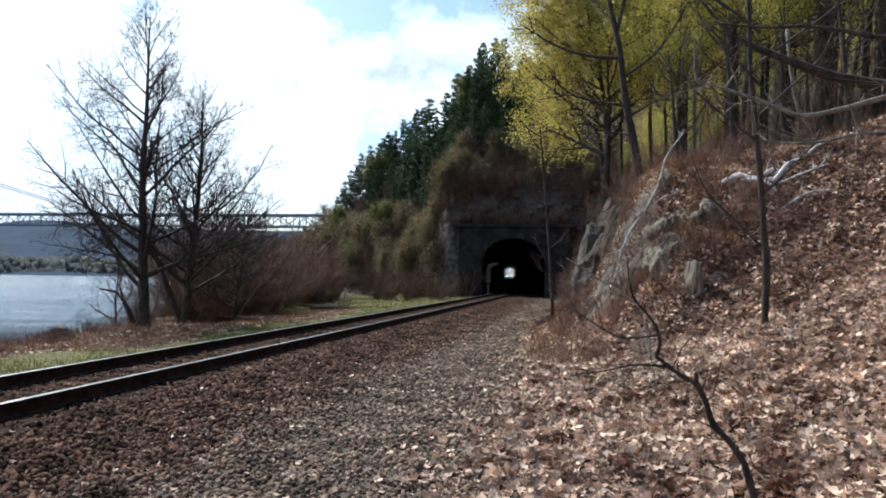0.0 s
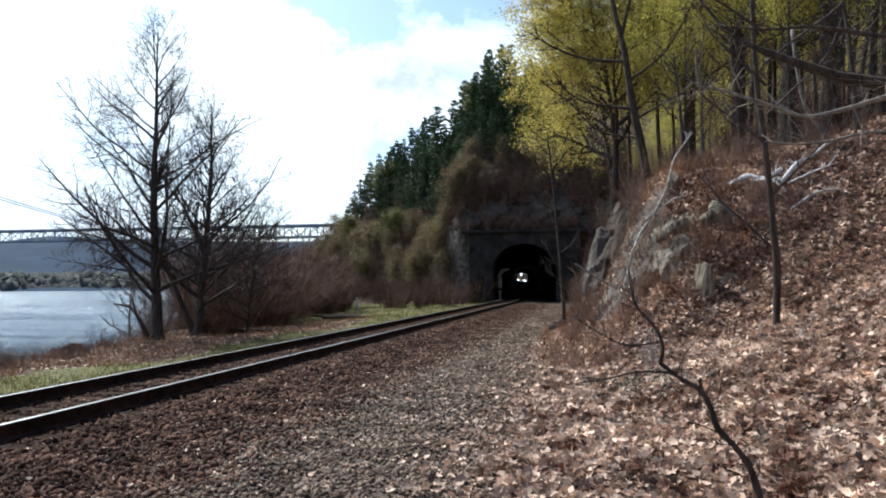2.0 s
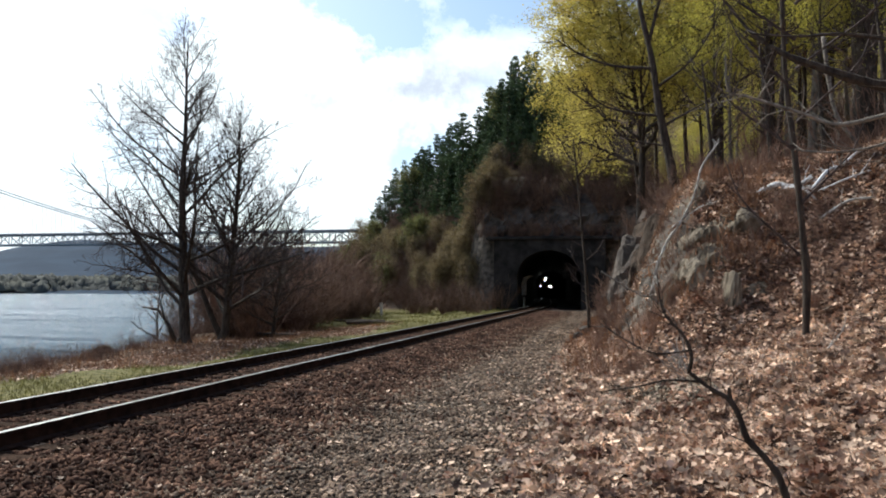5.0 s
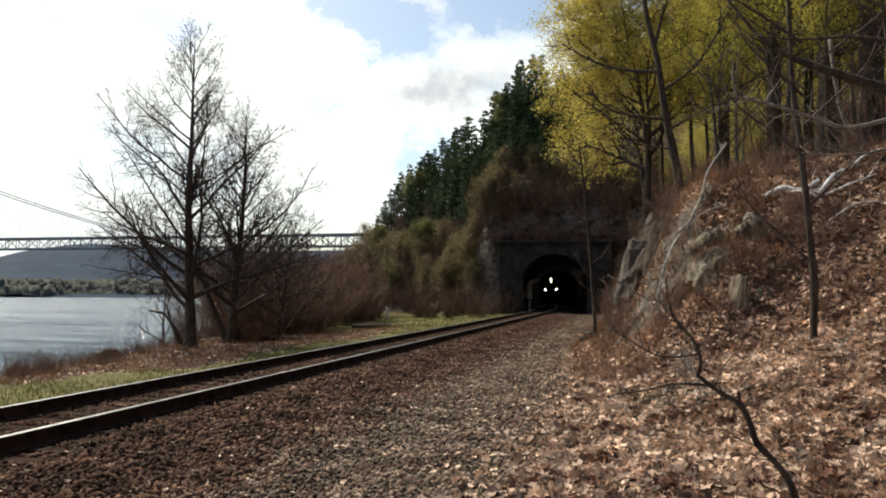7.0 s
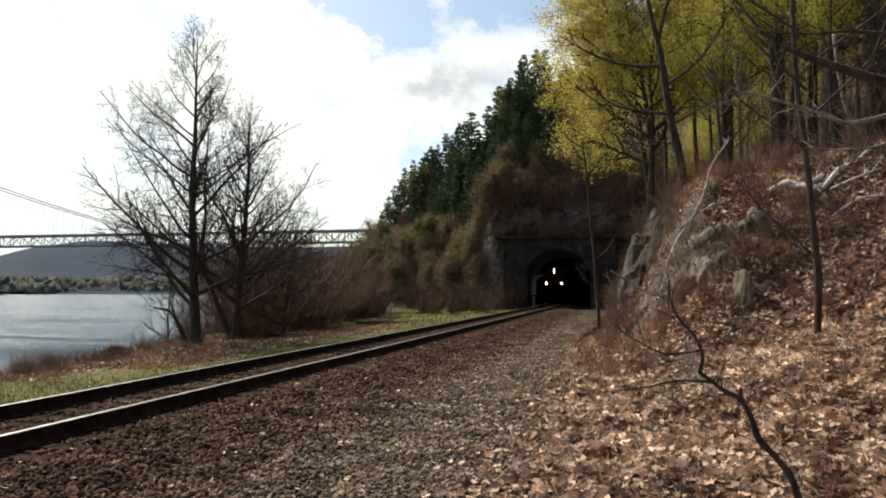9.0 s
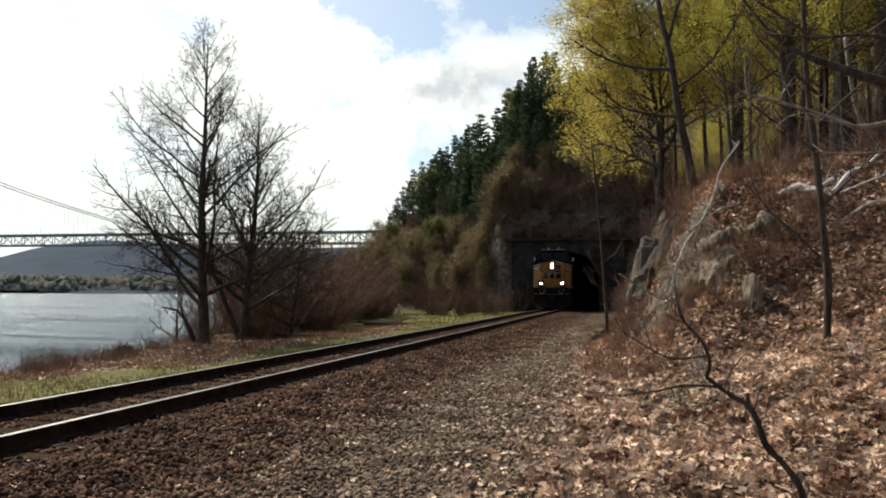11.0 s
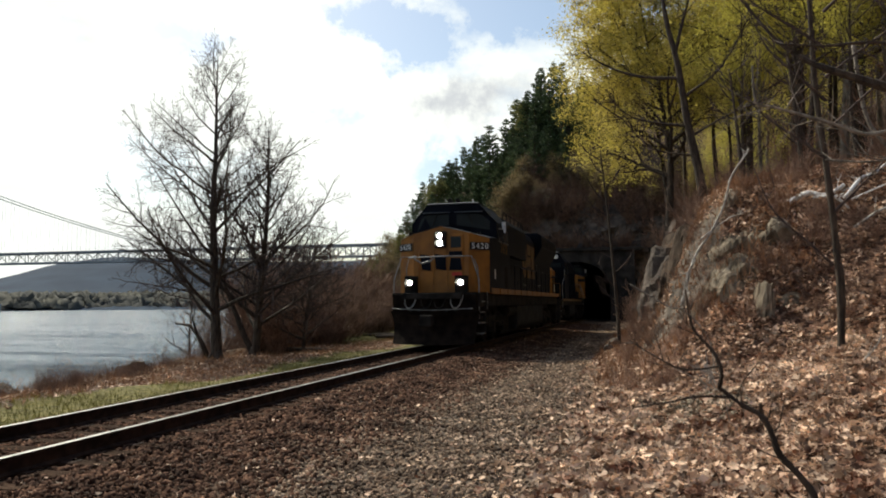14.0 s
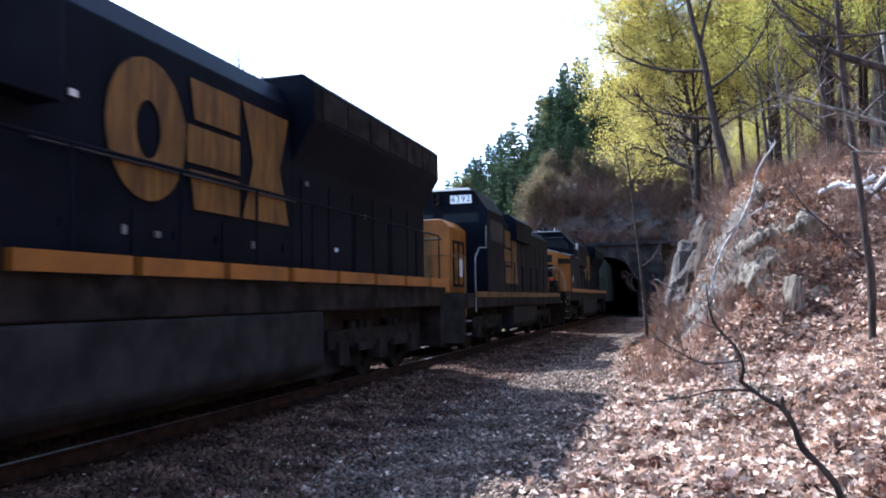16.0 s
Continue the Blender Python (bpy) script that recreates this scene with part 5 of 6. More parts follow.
    # cab
    cab_front = [(-1.46, 3.72), (-1.46, 4.28), (-0.95, 4.86), (0.95, 4.86), (1.46, 4.28), (1.46, 3.72)]
    g = Geo()
    ring = [(-1.57, 1.78), (-1.57, 4.35), (-0.95, 5.0), (0.95, 5.0), (1.57, 4.35), (1.57, 1.78)]
    front = [(-1.57, 2.9, 1.78), (-1.57, 2.75, 4.3), (-0.95, 2.6, 4.97), (0.95, 2.6, 4.97), (1.57, 2.75, 4.3), (1.57, 2.9, 1.78)]
    g.add(front + [(x, 5.45, z) for x, z in ring], [(5, 4, 3, 2, 1, 0), (6, 7, 8, 9, 10, 11)] + [(i, i + 1, i + 7, i + 6) for i in range(5)])
    part("cab", g, BLUE, eng)
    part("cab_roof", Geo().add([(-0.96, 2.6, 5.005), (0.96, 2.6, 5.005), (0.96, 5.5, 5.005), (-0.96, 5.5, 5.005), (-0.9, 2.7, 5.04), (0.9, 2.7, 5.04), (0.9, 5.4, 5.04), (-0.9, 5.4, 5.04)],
                             [(0, 1, 5, 4), (1, 2, 6, 5), (2, 3, 7, 6), (3, 0, 4, 7), (4, 5, 6, 7)]), BLUE_SHEEN, eng)
    for s in (-1, 1):
        part("windshield", Geo().add([(s * 0.14, 2.645, 4.22), (s * 1.34, 2.725, 4.02), (s * 1.34, 2.71, 4.34), (s * 1.02, 2.63, 4.6), (s * 0.14, 2.61, 4.62)], [(0, 1, 2, 3, 4) if s > 0 else (4, 3, 2, 1, 0)]), PANE, eng, "dark cab windshield")
        part("window_visor", Geo().box(min(s * 0.1, s * 1.1), max(s * 0.1, s * 1.1), 2.46, 2.62, 4.66, 4.69), BLUE_SHEEN, eng)
        for k, (a, b) in enumerate(((3.15, 3.7), (4.05, 5.1))):
            w = part("side_window", Geo().box(min(s * 1.565, s * 1.577), max(s * 1.565, s * 1.577), a, b, 3.68, 4.16), PANE, eng)
            part("window_frame", Geo().box(min(s * 1.568, s * 1.59), max(s * 1.568, s * 1.59), a - 0.05, b + 0.05, 3.62, 3.67), BLUE_SHEEN, w)
        part("wind_deflector", Geo().box(min(s * 1.58, s * 1.72), max(s * 1.58, s * 1.72), 3.78, 3.81, 4.0, 4.4), WHITE, eng, "pale folding wind deflector")
        part("sticker", Geo().box(min(s * 1.57, s * 1.576), max(s * 1.57, s * 1.576), 2.35, 2.55, 2.25, 2.6), WHITE, eng, "small white notice")
        part("cab_door", Geo().box(min(s * 1.57, s * 1.58), max(s * 1.57, s * 1.58), 4.35, 4.85, 1.95, 2.75), BLACK, eng)
    text_part(number, 0.56, Matrix.Translation((1.574, 4.17, 3.42)) @ SIDE, YELLOW_OLD, eng, "digit", "faded gold road number")
    part("horn", Geo().tube([(-0.2, 3.4, 5.14), (-0.2, 3.0, 5.16)], [0.04, 0.09], 8).tube([(0.1, 3.4, 5.14), (0.1, 3.0, 5.16)], [0.04, 0.09], 8).box(-0.3, 0.2, 3.38, 3.45, 5.0, 5.14), BLACK, eng)
    part("air_conditioner", Geo().box(-0.5, 0.5, 3.7, 4.9, 5.0, 5.13), BLUE_SHEEN, eng, bevel=0.04)
    # long hood
    hood = [(-1.12, 1.76), (1.12, 1.76), (1.12, 4.45), (0.9, 4.8), (-0.9, 4.8), (-1.12, 4.45)]
    part("hood", Geo().prism(hood, 5.45, 15.4), BLUE, eng, bevel=0.02)
    part("blower_housing", Geo().prism([(-1.45, 3.3), (1.45, 3.3), (1.45, 4.5), (1.25, 4.74), (-1.25, 4.74), (-1.45, 4.5)], 5.45, 10.4), BLUE, eng, bevel=0.02)
    part("exhaust_stack", Geo().box(-0.35, 0.35, 12.3, 13.2, 4.78, 4.98), BLACK, eng)
    part("radiator_hood", Geo().prism([(-1.12, 1.76), (1.12, 1.76), (1.12, 3.6), (1.5, 4.25), (1.5, 4.85), (1.3, 5.0), (-1.3, 5.0), (-1.5, 4.85), (-1.5, 4.25), (-1.12, 3.6)], 15.4, 21.9), BLUE, eng, bevel=0.02)
    for s in (-1, 1):
        for i in range(11):
            y = 5.65 + i * 0.87
            if i < 11:
                d = part("hood_door", Geo().box(min(s * 1.12, s * 1.137), max(s * 1.12, s * 1.137), y, y + 0.8, 1.95, 3.1 if y < 10 else 2.5), BLUE, eng)
                part("latch", Geo().box(min(s * 1.137, s * 1.16), max(s * 1.137, s * 1.16), y + 0.7, y + 0.76, 2.2, 2.3), STEEL if i % 3 == 0 else BLUE, d)
        for i in range(6):
            y = 15.7 + i * 1.0
            part("radiator_grille", Geo().box(min(s * 1.5, s * 1.512), max(s * 1.5, s * 1.512), y, y + 0.92, 4.32, 4.78), BLACK, eng)
            part("hood_door", Geo().box(min(s * 1.12, s * 1.137), max(s * 1.12, s * 1.137), y, y + 0.9, 1.95, 3.4), BLUE, eng)
        part("walkway_pipe", Geo().tube([(s * 1.18, 10.3, 3.0), (s * 1.18, 15.4, 3.0)], 0.025, 6), BLUE_SHEEN, eng)
        handrail(eng, s * 1.45, 5.6, 22.0, 1.9, 2.95)
        part("roof_rail", Geo().tube([(s * 1.3, 5.4, 4.7), (s * 1.3, 5.5, 4.95), (s * 1.3, 10.2, 4.95), (s * 1.3, 10.5, 4.7)], 0.02, 6), BLACK, eng)
        for k in range(5):
            part("roof_rail_post", Geo().tube([(s * 1.3, 6.3 + k * 0.9, 4.68), (s * 1.3, 6.3 + k * 0.9, 4.95)], 0.016, 5), BLACK, eng)
    for s in (-1, 1):
        for k, (y, z) in enumerate(((6.2, 2.75), (7.6, 3.0), (8.9, 2.35), (10.8, 3.5), (12.1, 2.2), (15.8, 3.3), (16.9, 2.3), (18.2, 3.0))):
            part("latch_plate", Geo().box(min(s * 1.13, s * 1.16), max(s * 1.13, s * 1.16), y, y + 0.10, z, z + 0.07), WHITE if k % 3 == 0 else STEEL, eng, "worn bright latch plate")
        part("window_wiper", Geo().tube([(s * 0.55, 2.55, 4.68), (s * 0.75, 2.62, 4.2)], 0.012, 5), BLACK, eng)
        part("sand_filler", Geo().box(min(s * 0.9, s * 1.2), max(s * 0.9, s * 1.2), 1.6, 1.9, 3.74, 3.86), BLACK, eng)
        part("toolbox", Geo().box(min(s * 1.15, s * 1.45), max(s * 1.15, s * 1.45), 5.6, 7.2, 1.95, 2.5), BLUE, eng, bevel=0.02)
        part("mirror", Geo().box(min(s * 1.6, s * 1.78), max(s * 1.6, s * 1.78), 3.05, 3.08, 3.75, 4.05), BLACK, eng)
    part("antenna", Geo().tube([(0.4, 4.2, 5.1), (0.4, 4.2, 5.35)], 0.02, 5).tube([(-0.5, 4.7, 5.1), (-0.5, 4.7, 5.3)], 0.06, 8), WHITE, eng)
    letter_blocks(eng, 1.139, 11.3, 15.25, 2.6, 4.22, YELLOW_OLD)
    part("rear_platform", Geo().box(-1.45, 1.45, 21.9, 22.5, 1.6, 1.76), BLACK, eng)
    part("rear_pilot", Geo().box(-1.4, 1.4, 22.2, 22.45, 0.35, 1.6), BLACK, eng)
    part("rear_coupler", Geo().box(-0.15, 0.15, 22.4, 23.3, 0.75, 1.0), BLACK, eng)
    part("rear_rail", Geo().tube([(-1.4, 22.4, 2.9), (1.4, 22.4, 2.9)], 0.022, 6), BLUE, eng)
    return eng, wheels


def low_nose_locomotive(number):
    """Four-axle engine with a low short nose and a narrow hood."""
    eng = thing("locomotive", "older dark blue four-axle locomotive with low yellow nose", "locomotive", pose(TRACK_X, 225, RAIL_Z), "locomotives of the train")
    part("underframe", Geo().box(-1.48, 1.48, -0.6, 16.6, 1.2, 1.6), BLACK, eng, bevel=0.03)
    for s in (-1, 1):
        for k in range(10):
            part("sill_stripe", Geo().box(min(s * 1.485, s * 1.505), max(s * 1.485, s * 1.505), 0.2 + k * 1.6, 1.7 + k * 1.6, 1.5, 1.66), YELLOW_OLD, eng)
    part("fuel_tank", Geo().prism([(-1.3, 0.4), (1.3, 0.4), (1.42, 0.6), (1.42, 1.2), (-1.42, 1.2), (-1.42, 0.6)], 5.8, 10.3), TANK, eng, bevel=0.05)
    wheels = truck(eng, 3.0, 2, 2.74) + truck(eng, 13.2, 2, 2.74)
    part("pilot", Geo().box(-1.4, 1.4, -0.75, -0.5, 0.3, 1.6), BLACK, eng)
    part("nose", Geo().prism([(-0.85, 1.62), (0.85, 1.62), (0.85, 3.45), (0.6, 3.68), (-0.6, 3.68), (-0.85, 3.45)], 0.0, 1.7), YELLOW, eng, "low yellow nose", bevel=0.04)
    part("nose_door", Geo().box(-0.3, 0.3, -0.02, 0.0, 1.7, 3.3), YELLOW_OLD, eng)
    for s in (-1, 1):
        frame_bars = Geo()
        for y0, y1, z0, z1 in ((0.25, 1.35, 3.02, 3.10), (0.25, 1.35, 1.80, 1.88), (0.25, 0.33, 1.88, 3.02), (1.27, 1.35, 1.88, 3.02), (0.74, 0.80, 1.88, 3.02)):
            frame_bars.box(min(s * 0.85, s * 0.885), max(s * 0.85, s * 0.885), y0, y1, z0, z1)
        hatch = part("sand_hatch", frame_bars, BLACK, eng, "dark framed hatch in the yellow nose")
        part("hatch_panel", Geo().box(min(s * 0.85, s * 0.865), max(s * 0.85, s * 0.865), 0.36, 0.72, 2.0, 2.9), YELLOW_OLD, hatch)
        part("hatch_notice", Geo().box(min(s * 0.85, s * 0.868), max(s * 0.85, s * 0.868), 0.86, 1.2, 2.1, 2.6), POST, hatch)
    part("cab", Geo().prism([(-1.5, 1.62), (1.5, 1.62), (1.5, 4.1), (1.1, 4.68), (-1.1, 4.68), (-1.5, 4.1)], 1.7, 4.1), BLUE, eng, bevel=0.03)
    part("cab_roof", Geo().add([(-1.1, 1.6, 4.685), (1.1, 1.6, 4.685), (1.1, 4.15, 4.685), (-1.1, 4.15, 4.685), (-0.9, 1.8, 4.78), (0.9, 1.8, 4.78), (0.9, 4.0, 4.78), (-0.9, 4.0, 4.78)],
                             [(0, 1, 5, 4), (1, 2, 6, 5), (2, 3, 7, 6), (3, 0, 4, 7), (4, 5, 6, 7)]), BLUE_SHEEN, eng)
    for s in (-1, 1):
        part("front_window", Geo().box(min(s * 0.15, s * 1.25), max(s * 0.15, s * 1.25), 1.68, 1.7, 3.72, 4.0), PANE, eng)
        part("side_window", Geo().box(min(s * 1.5, s * 1.51), max(s * 1.5, s * 1.51), 2.1, 3.8, 3.2, 3.85), PANE, eng)
        board = part("number_board", Geo().box(-0.32, 0.32, -0.03, 0.0, -0.12, 0.12), BOARD, eng, "lit number board")
        board.matrix_basis = pose(s * 0.72, 1.69, 4.42)
        text_part(number, 0.25, Matrix.Translation((0, -0.034, 0)) @ FRONT, BLACK, board, "digit")
        part("front_rail", Geo().tube([(s * 1.4, -0.5, 1.0), (s * 1.4, -0.5, 2.6), (s * 0.3, -0.5, 2.65)], 0.025, 6), YELLOW_OLD, eng)
        for z in (0.5, 0.85, 1.2):
            part("step", Geo().box(min(s * 0.95, s * 1.45), max(s * 0.95, s * 1.45), -0.5, -0.1, z, z + 0.04), STEEL, eng)
        part("grab_iron", Geo().tube([(s * 1.48, 0.3, 1.1), (s * 1.48, 0.3, 2.6), (s * 1.48, 0.8, 2.9), (s * 1.48, 1.6, 2.95), (s * 1.48, 1.65, 3.6)], 0.022, 6), STEEL, eng)
        handrail(eng, s * 1.45, 4.3, 16.4, 1.6, 2.65)
        for k in range(11):
            part("hood_door", Geo().box(min(s * 0.95, s * 0.97), max(s * 0.95, s * 0.97), 4.4 + k * 1.05, 5.35 + k * 1.05, 1.8, 3.6), BLUE, eng)
    lamp(eng, -0.02, 1.68, 4.52, 0.07, lit=False)
    lamp(eng, -0.02, 1.68, 4.33, 0.07, lit=False)
    part("hood", Geo().prism([(-0.95, 1.62), (0.95, 1.62), (0.95, 4.1), (0.7, 4.42), (-0.7, 4.42), (-0.95, 4.1)], 4.1, 16.2), BLUE, eng, bevel=0.02)
    for k in range(3):
        part("roof_fan", Geo().tube([(0, 11.5 + k * 1.4, 4.4), (0, 11.5 + k * 1.4, 4.58)], 0.6, 16), BLACK, eng)
    part("dynamic_brake", Geo().prism([(-1.2, 3.6), (1.2, 3.6), (1.2, 4.35), (0.9, 4.58), (-0.9, 4.58), (-1.2, 4.35)], 7.6, 10.6), BLUE, eng)
    letter_blocks(eng, 0.972, 5.2, 8.8, 2.0, 3.9, YELLOW_OLD)
    part("rear_coupler", Geo().box(-0.15, 0.15, 16.5, 17.3, 0.75, 1.0), BLACK, eng)
    return eng, wheels


def freight_car():
    car = thing("freight_car", "dark green ribbed freight car behind the locomotives", "freight car", pose(TRACK_X, 270, RAIL_Z))
    part("body", Geo().prism([(-1.5, 1.1), (1.5, 1.1), (1.5, 4.3), (1.1, 4.6), (-1.1, 4.6), (-1.5, 4.3)], 0, 16), CAR_PAINT, car, bevel=0.03)
    for s in (-1, 1):
        for k in range(14):
            part("rib", Geo().box(min(s * 1.5, s * 1.56), max(s * 1.5, s * 1.56), 0.5 + k * 1.15, 0.6 + k * 1.15, 1.15, 4.25), CAR_PAINT, car)
    return car, truck(car, 2.2, 2, 1.8) + truck(car, 13.8, 2, 1.8)


ENGINE, ENGINE_WHEELS = wide_cab_locomotive("5420", "dark blue and yellow wide-cab diesel locomotive with lit lamps")
SECOND, SECOND_WHEELS = low_nose_locomotive("6392")
THIRD = copy_thing(ENGINE, pose(TRACK_X, 245, RAIL_Z))
for child in list(THIRD.children_recursive):
    if child.name.split(".")[0] in ("digit", "lens"):
        bpy.data.objects.remove(child)
tagged(THIRD, "trailing dark blue and yellow wide-cab locomotive with unlit lamps")
CAR, CAR_WHEELS = freight_car()

# seconds and the place of the first engine's ditch lights along the track
RUN = [(0.0, 221.0), (2.0, 191.0), (4.5, 156.0), (7.0, 119.0), (8.5, 96.5), (9.0, 89.5), (11.5, 57.0), (12.0, 50.6), (12.5, 44.2), (13.0, 37.85), (13.5, 31.0), (14.0, 24.02), (14.5, 16.78), (15.0, 9.53), (15.5, 2.3), (16.0, -4.9)]


def run_y(t):
    for (a, p), (b, q) in zip(RUN, RUN[1:]):
        if t <= b:
            return p + (q - p) * (t - a) / (b - a)
    return RUN[-1][1]


def vehicle_pose(y, long):
    xa, xb = track_x(y + long * 0.15), track_x(y + long * 0.85)
    turn = math.atan2(xb - xa, long * 0.7)
    return pose(xa + math.sin(turn) * -long * 0.15 - 0.05, y, RAIL_Z, 0, 0, -math.degrees(turn))


def motions():
    for ob, back, long in ((ENGINE, 0.0, 22.3), (SECOND, 25.0, 16.6), (THIRD, 43.2, 22.3), (CAR, 67.2, 16.0)):
        walk(ob, [(0.5 * i, vehicle_pose(run_y(0.5 * i) + back, long)) for i in range(33)])
    for wheel in ENGINE_WHEELS + SECOND_WHEELS:
        place = wheel.location.copy()
        times = [0.0] + [10.6 + k / 30 for k in range(163)]
        walk(wheel, [(min(t, 16.0), Matrix.Translation(place) @ pose(0, 0, 0, math.degrees((run_y(10.6) - run_y(max(t, 10.6))) / 0.53))) for t in times])

# ---- foreground: saplings, rocks, dead wood ----


def taper(n, r0, r1, rng=None):
    return [(r0 + (r1 - r0) * i / (n - 1)) * (1 + (rng.uniform(-0.12, 0.12) if rng else 0)) for i in range(n)]


def limb(geo, points, r0, r1, rng, twigs=0, reach=0.5, twig_r=0.004, sides=7):
    line = bend(points)
    geo.tube(line, taper(len(line), r0, r1, rng), sides)
    for i in range(twigs):
        k = rng.randint(2, len(line) - 2)
        q = line[k]
        d = (line[k + 1] - line[k]).normalized() + Vector((rng.gauss(0, 0.8), rng.gauss(0, 0.5), rng.gauss(0.25, 0.6)))
        d = d.normalized() * reach * rng.uniform(0.4, 1.1)
        w = Vector((rng.gauss(0, 0.1), rng.gauss(0, 0.1), rng.gauss(0, 0.1))) * reach
        mid = q + d * 0.5 + w
        geo.tube([q, mid, q + d], [twig_r * 1.5, twig_r, twig_r * 0.5], 4, False)
        for j in range(2):
            e = d * 0.45 + Vector((rng.gauss(0, 0.25), rng.gauss(0, 0.25), rng.gauss(0, 0.25))) * reach
            geo.tube([mid, mid + e * 0.6, mid + e], [twig_r, twig_r * 0.7, twig_r * 0.4], 3, False)


def build_saplings():
    rng = random.Random(4)
    s = thing("bent_sapling", "dark bent leafless sapling with fine pale twigs by the path", "sapling")
    stem = Geo()
    limb(stem, [(0.80, 3.40, -0.05), (0.75, 3.4, 0.35), (0.66, 3.40, 0.78), (0.60, 3.40, 0.90), (0.52, 3.40, 0.99), (0.49, 3.40, 1.08), (0.45, 3.40, 1.15), (0.38, 3.40, 1.19), (0.29, 3.40, 1.26)], 0.0175, 0.009, rng, 10, 0.16, 0.0022)
    limb(stem, [(0.47, 3.4, 1.12), (0.455, 3.4, 1.16), (0.45, 3.38, 1.20)], 0.011, 0.006, rng)
    part("stem", stem, BARK, s, smooth=True)
    for pts, r in (([(0.29, 3.38, 1.26), (0.30, 3.35, 1.33), (0.27, 3.35, 1.41), (0.21, 3.35, 1.48), (0.18, 3.35, 1.54), (0.165, 3.35, 1.67)], 0.010),
                   ([(0.33, 3.40, 1.22), (0.20, 3.40, 1.22), (0.08, 3.40, 1.19), (-0.04, 3.40, 1.17)], 0.006),
                   ([(0.29, 3.36, 1.35), (0.15, 3.30, 1.34), (0.04, 3.30, 1.39), (-0.07, 3.30, 1.46)], 0.005)):
        g = Geo()
        limb(g, pts, r, 0.0025, rng, 7, 0.11, 0.0016, 5)
        part("branch", g, BARK, s)
    for i in range(16):
        p = Vector((0.27 + rng.uniform(-0.04, 0.03), 3.38, 1.24 + rng.uniform(-0.02, 0.08)))
        d = Vector((rng.uniform(-0.14, 0.0), rng.uniform(-0.05, 0.05), rng.uniform(0.03, 0.16)))
        part("twig", Geo().tube([p, p + d * 0.6 + Vector((0, 0, rng.uniform(-0.01, 0.01))), p + d], [0.002, 0.0016, 0.001], 4, False), DEADWOOD, s, "pale fine twig")
    # trunk on the slope
    t = thing("slope_tree", "slim dark leafless tree rooted in the leaf litter", "tree")
    g, h = Geo(), Geo()
    limb(g, [(2.97, 13.6, 0.2), (2.99, 13.6, 0.7), (3.03, 13.60, 1.78), (2.99, 13.60, 2.43), (2.94, 13.60, 3.17), (2.86, 13.60, 4.12), (2.77, 13.60, 5.07), (2.74, 13.60, 6.03), (2.72, 13.60, 7.5)], 0.075, 0.035, rng, 0)
    for z, dx in ((2.2, -0.9), (3.0, 0.8), (3.9, -1.1), (4.4, 0.9), (4.9, -0.9), (5.3, 1.2), (5.8, -1.2), (6.4, 1.0)):
        limb(h, [(2.93, 13.6, z), (2.93 + dx * 0.4, 13.5, z + 0.35), (2.93 + dx, 13.4, z + 0.9), (2.93 + dx * 1.3, 13.4, z + 1.6)], 0.03, 0.006, rng, 9, 0.5, 0.006, 5)
    part("trunk", g, BARK, t, smooth=True)
    part("crown", h, TWIG, t)
    for y, x, top, label in ((27.0, -0.93, 6.9, "thin dark leafless tree at the gravel's edge"), (20.0, 3.71, 8.0, "thin leaning leafless tree on the knoll"), (18.5, 5.9, 8.5, "slim leafless tree on the bench of the slope"), (22.0, 2.6, 8.0, "slim grey leafless tree above the rock")):
        t = thing("thin_tree", label, "tree", group="thin slope trees")
        g, h = Geo(), Geo()
        z0 = ground_z(x, y) - 0.2
        lean = -0.5 / 6.5
        n = 6
        limb(g, [(x + lean * (top - z0) * (i / n) ** 1.3, y, z0 + (top - z0) * i / n) for i in range(n + 1)], 0.075, 0.02, rng)
        for i in range(11):
            z = z0 + (top - z0) * (0.25 + 0.07 * i)
            dx = rng.choice((-1, 1)) * rng.uniform(0.4, 1.0)
            xx = x + lean * (top - z0) * ((z - z0) / (top - z0)) ** 1.3
            limb(h, [(xx, y, z), (xx + dx * 0.5, y, z + 0.3), (xx + dx, y + rng.uniform(-0.4, 0.4), z + 0.9)], 0.022, 0.005, rng, 7, 0.45, 0.006, 4)
        part("trunk", g, BARK, t, smooth=True)
        part("crown", h, TWIG, t)
    # dark tree in front of the bright crown, its limbs reaching towards the river
    t = thing("limbed_tree", "dark leafless tree with long level limbs above the rock", "tree")
    g = Geo()
    limb(g, [(1.75, 24, ground_z(1.75, 24) - 0.3), (1.62, 24, 5.3), (1.3, 24, 7.0), (1.08, 24, 8.7), (0.75, 24, 10.3), (0.5, 24.1, 12.4)], 0.16, 0.05, rng)
    part("trunk", g, BARK, t, smooth=True)
    for pts, r in (([(1.1, 24, 8.4), (0.0, 23.9, 8.5), (-0.96, 23.8, 8.85), (-1.93, 23.8, 9.5)], 0.06), ([(1.35, 24, 6.9), (-0.25, 23.8, 7.2), (-0.96, 23.7, 7.85)], 0.05), ([(1.5, 24, 6.0), (0.3, 23.7, 6.2), (-0.4, 23.6, 6.9)], 0.035),
                   ([(1.0, 24, 9.2), (1.4, 23.9, 10.7), (1.9, 23.8, 12.0)], 0.06), ([(1.2, 24, 7.8), (2.3, 23.8, 8.6), (3.2, 23.7, 10.2)], 0.05), ([(1.4, 24, 6.6), (2.6, 23.8, 7.2), (3.9, 23.6, 7.6)], 0.04)):
        h = Geo()
        limb(h, pts, r, 0.012, rng, 16, 0.9, 0.009, 6)
        part("limb", h, BARK, t)
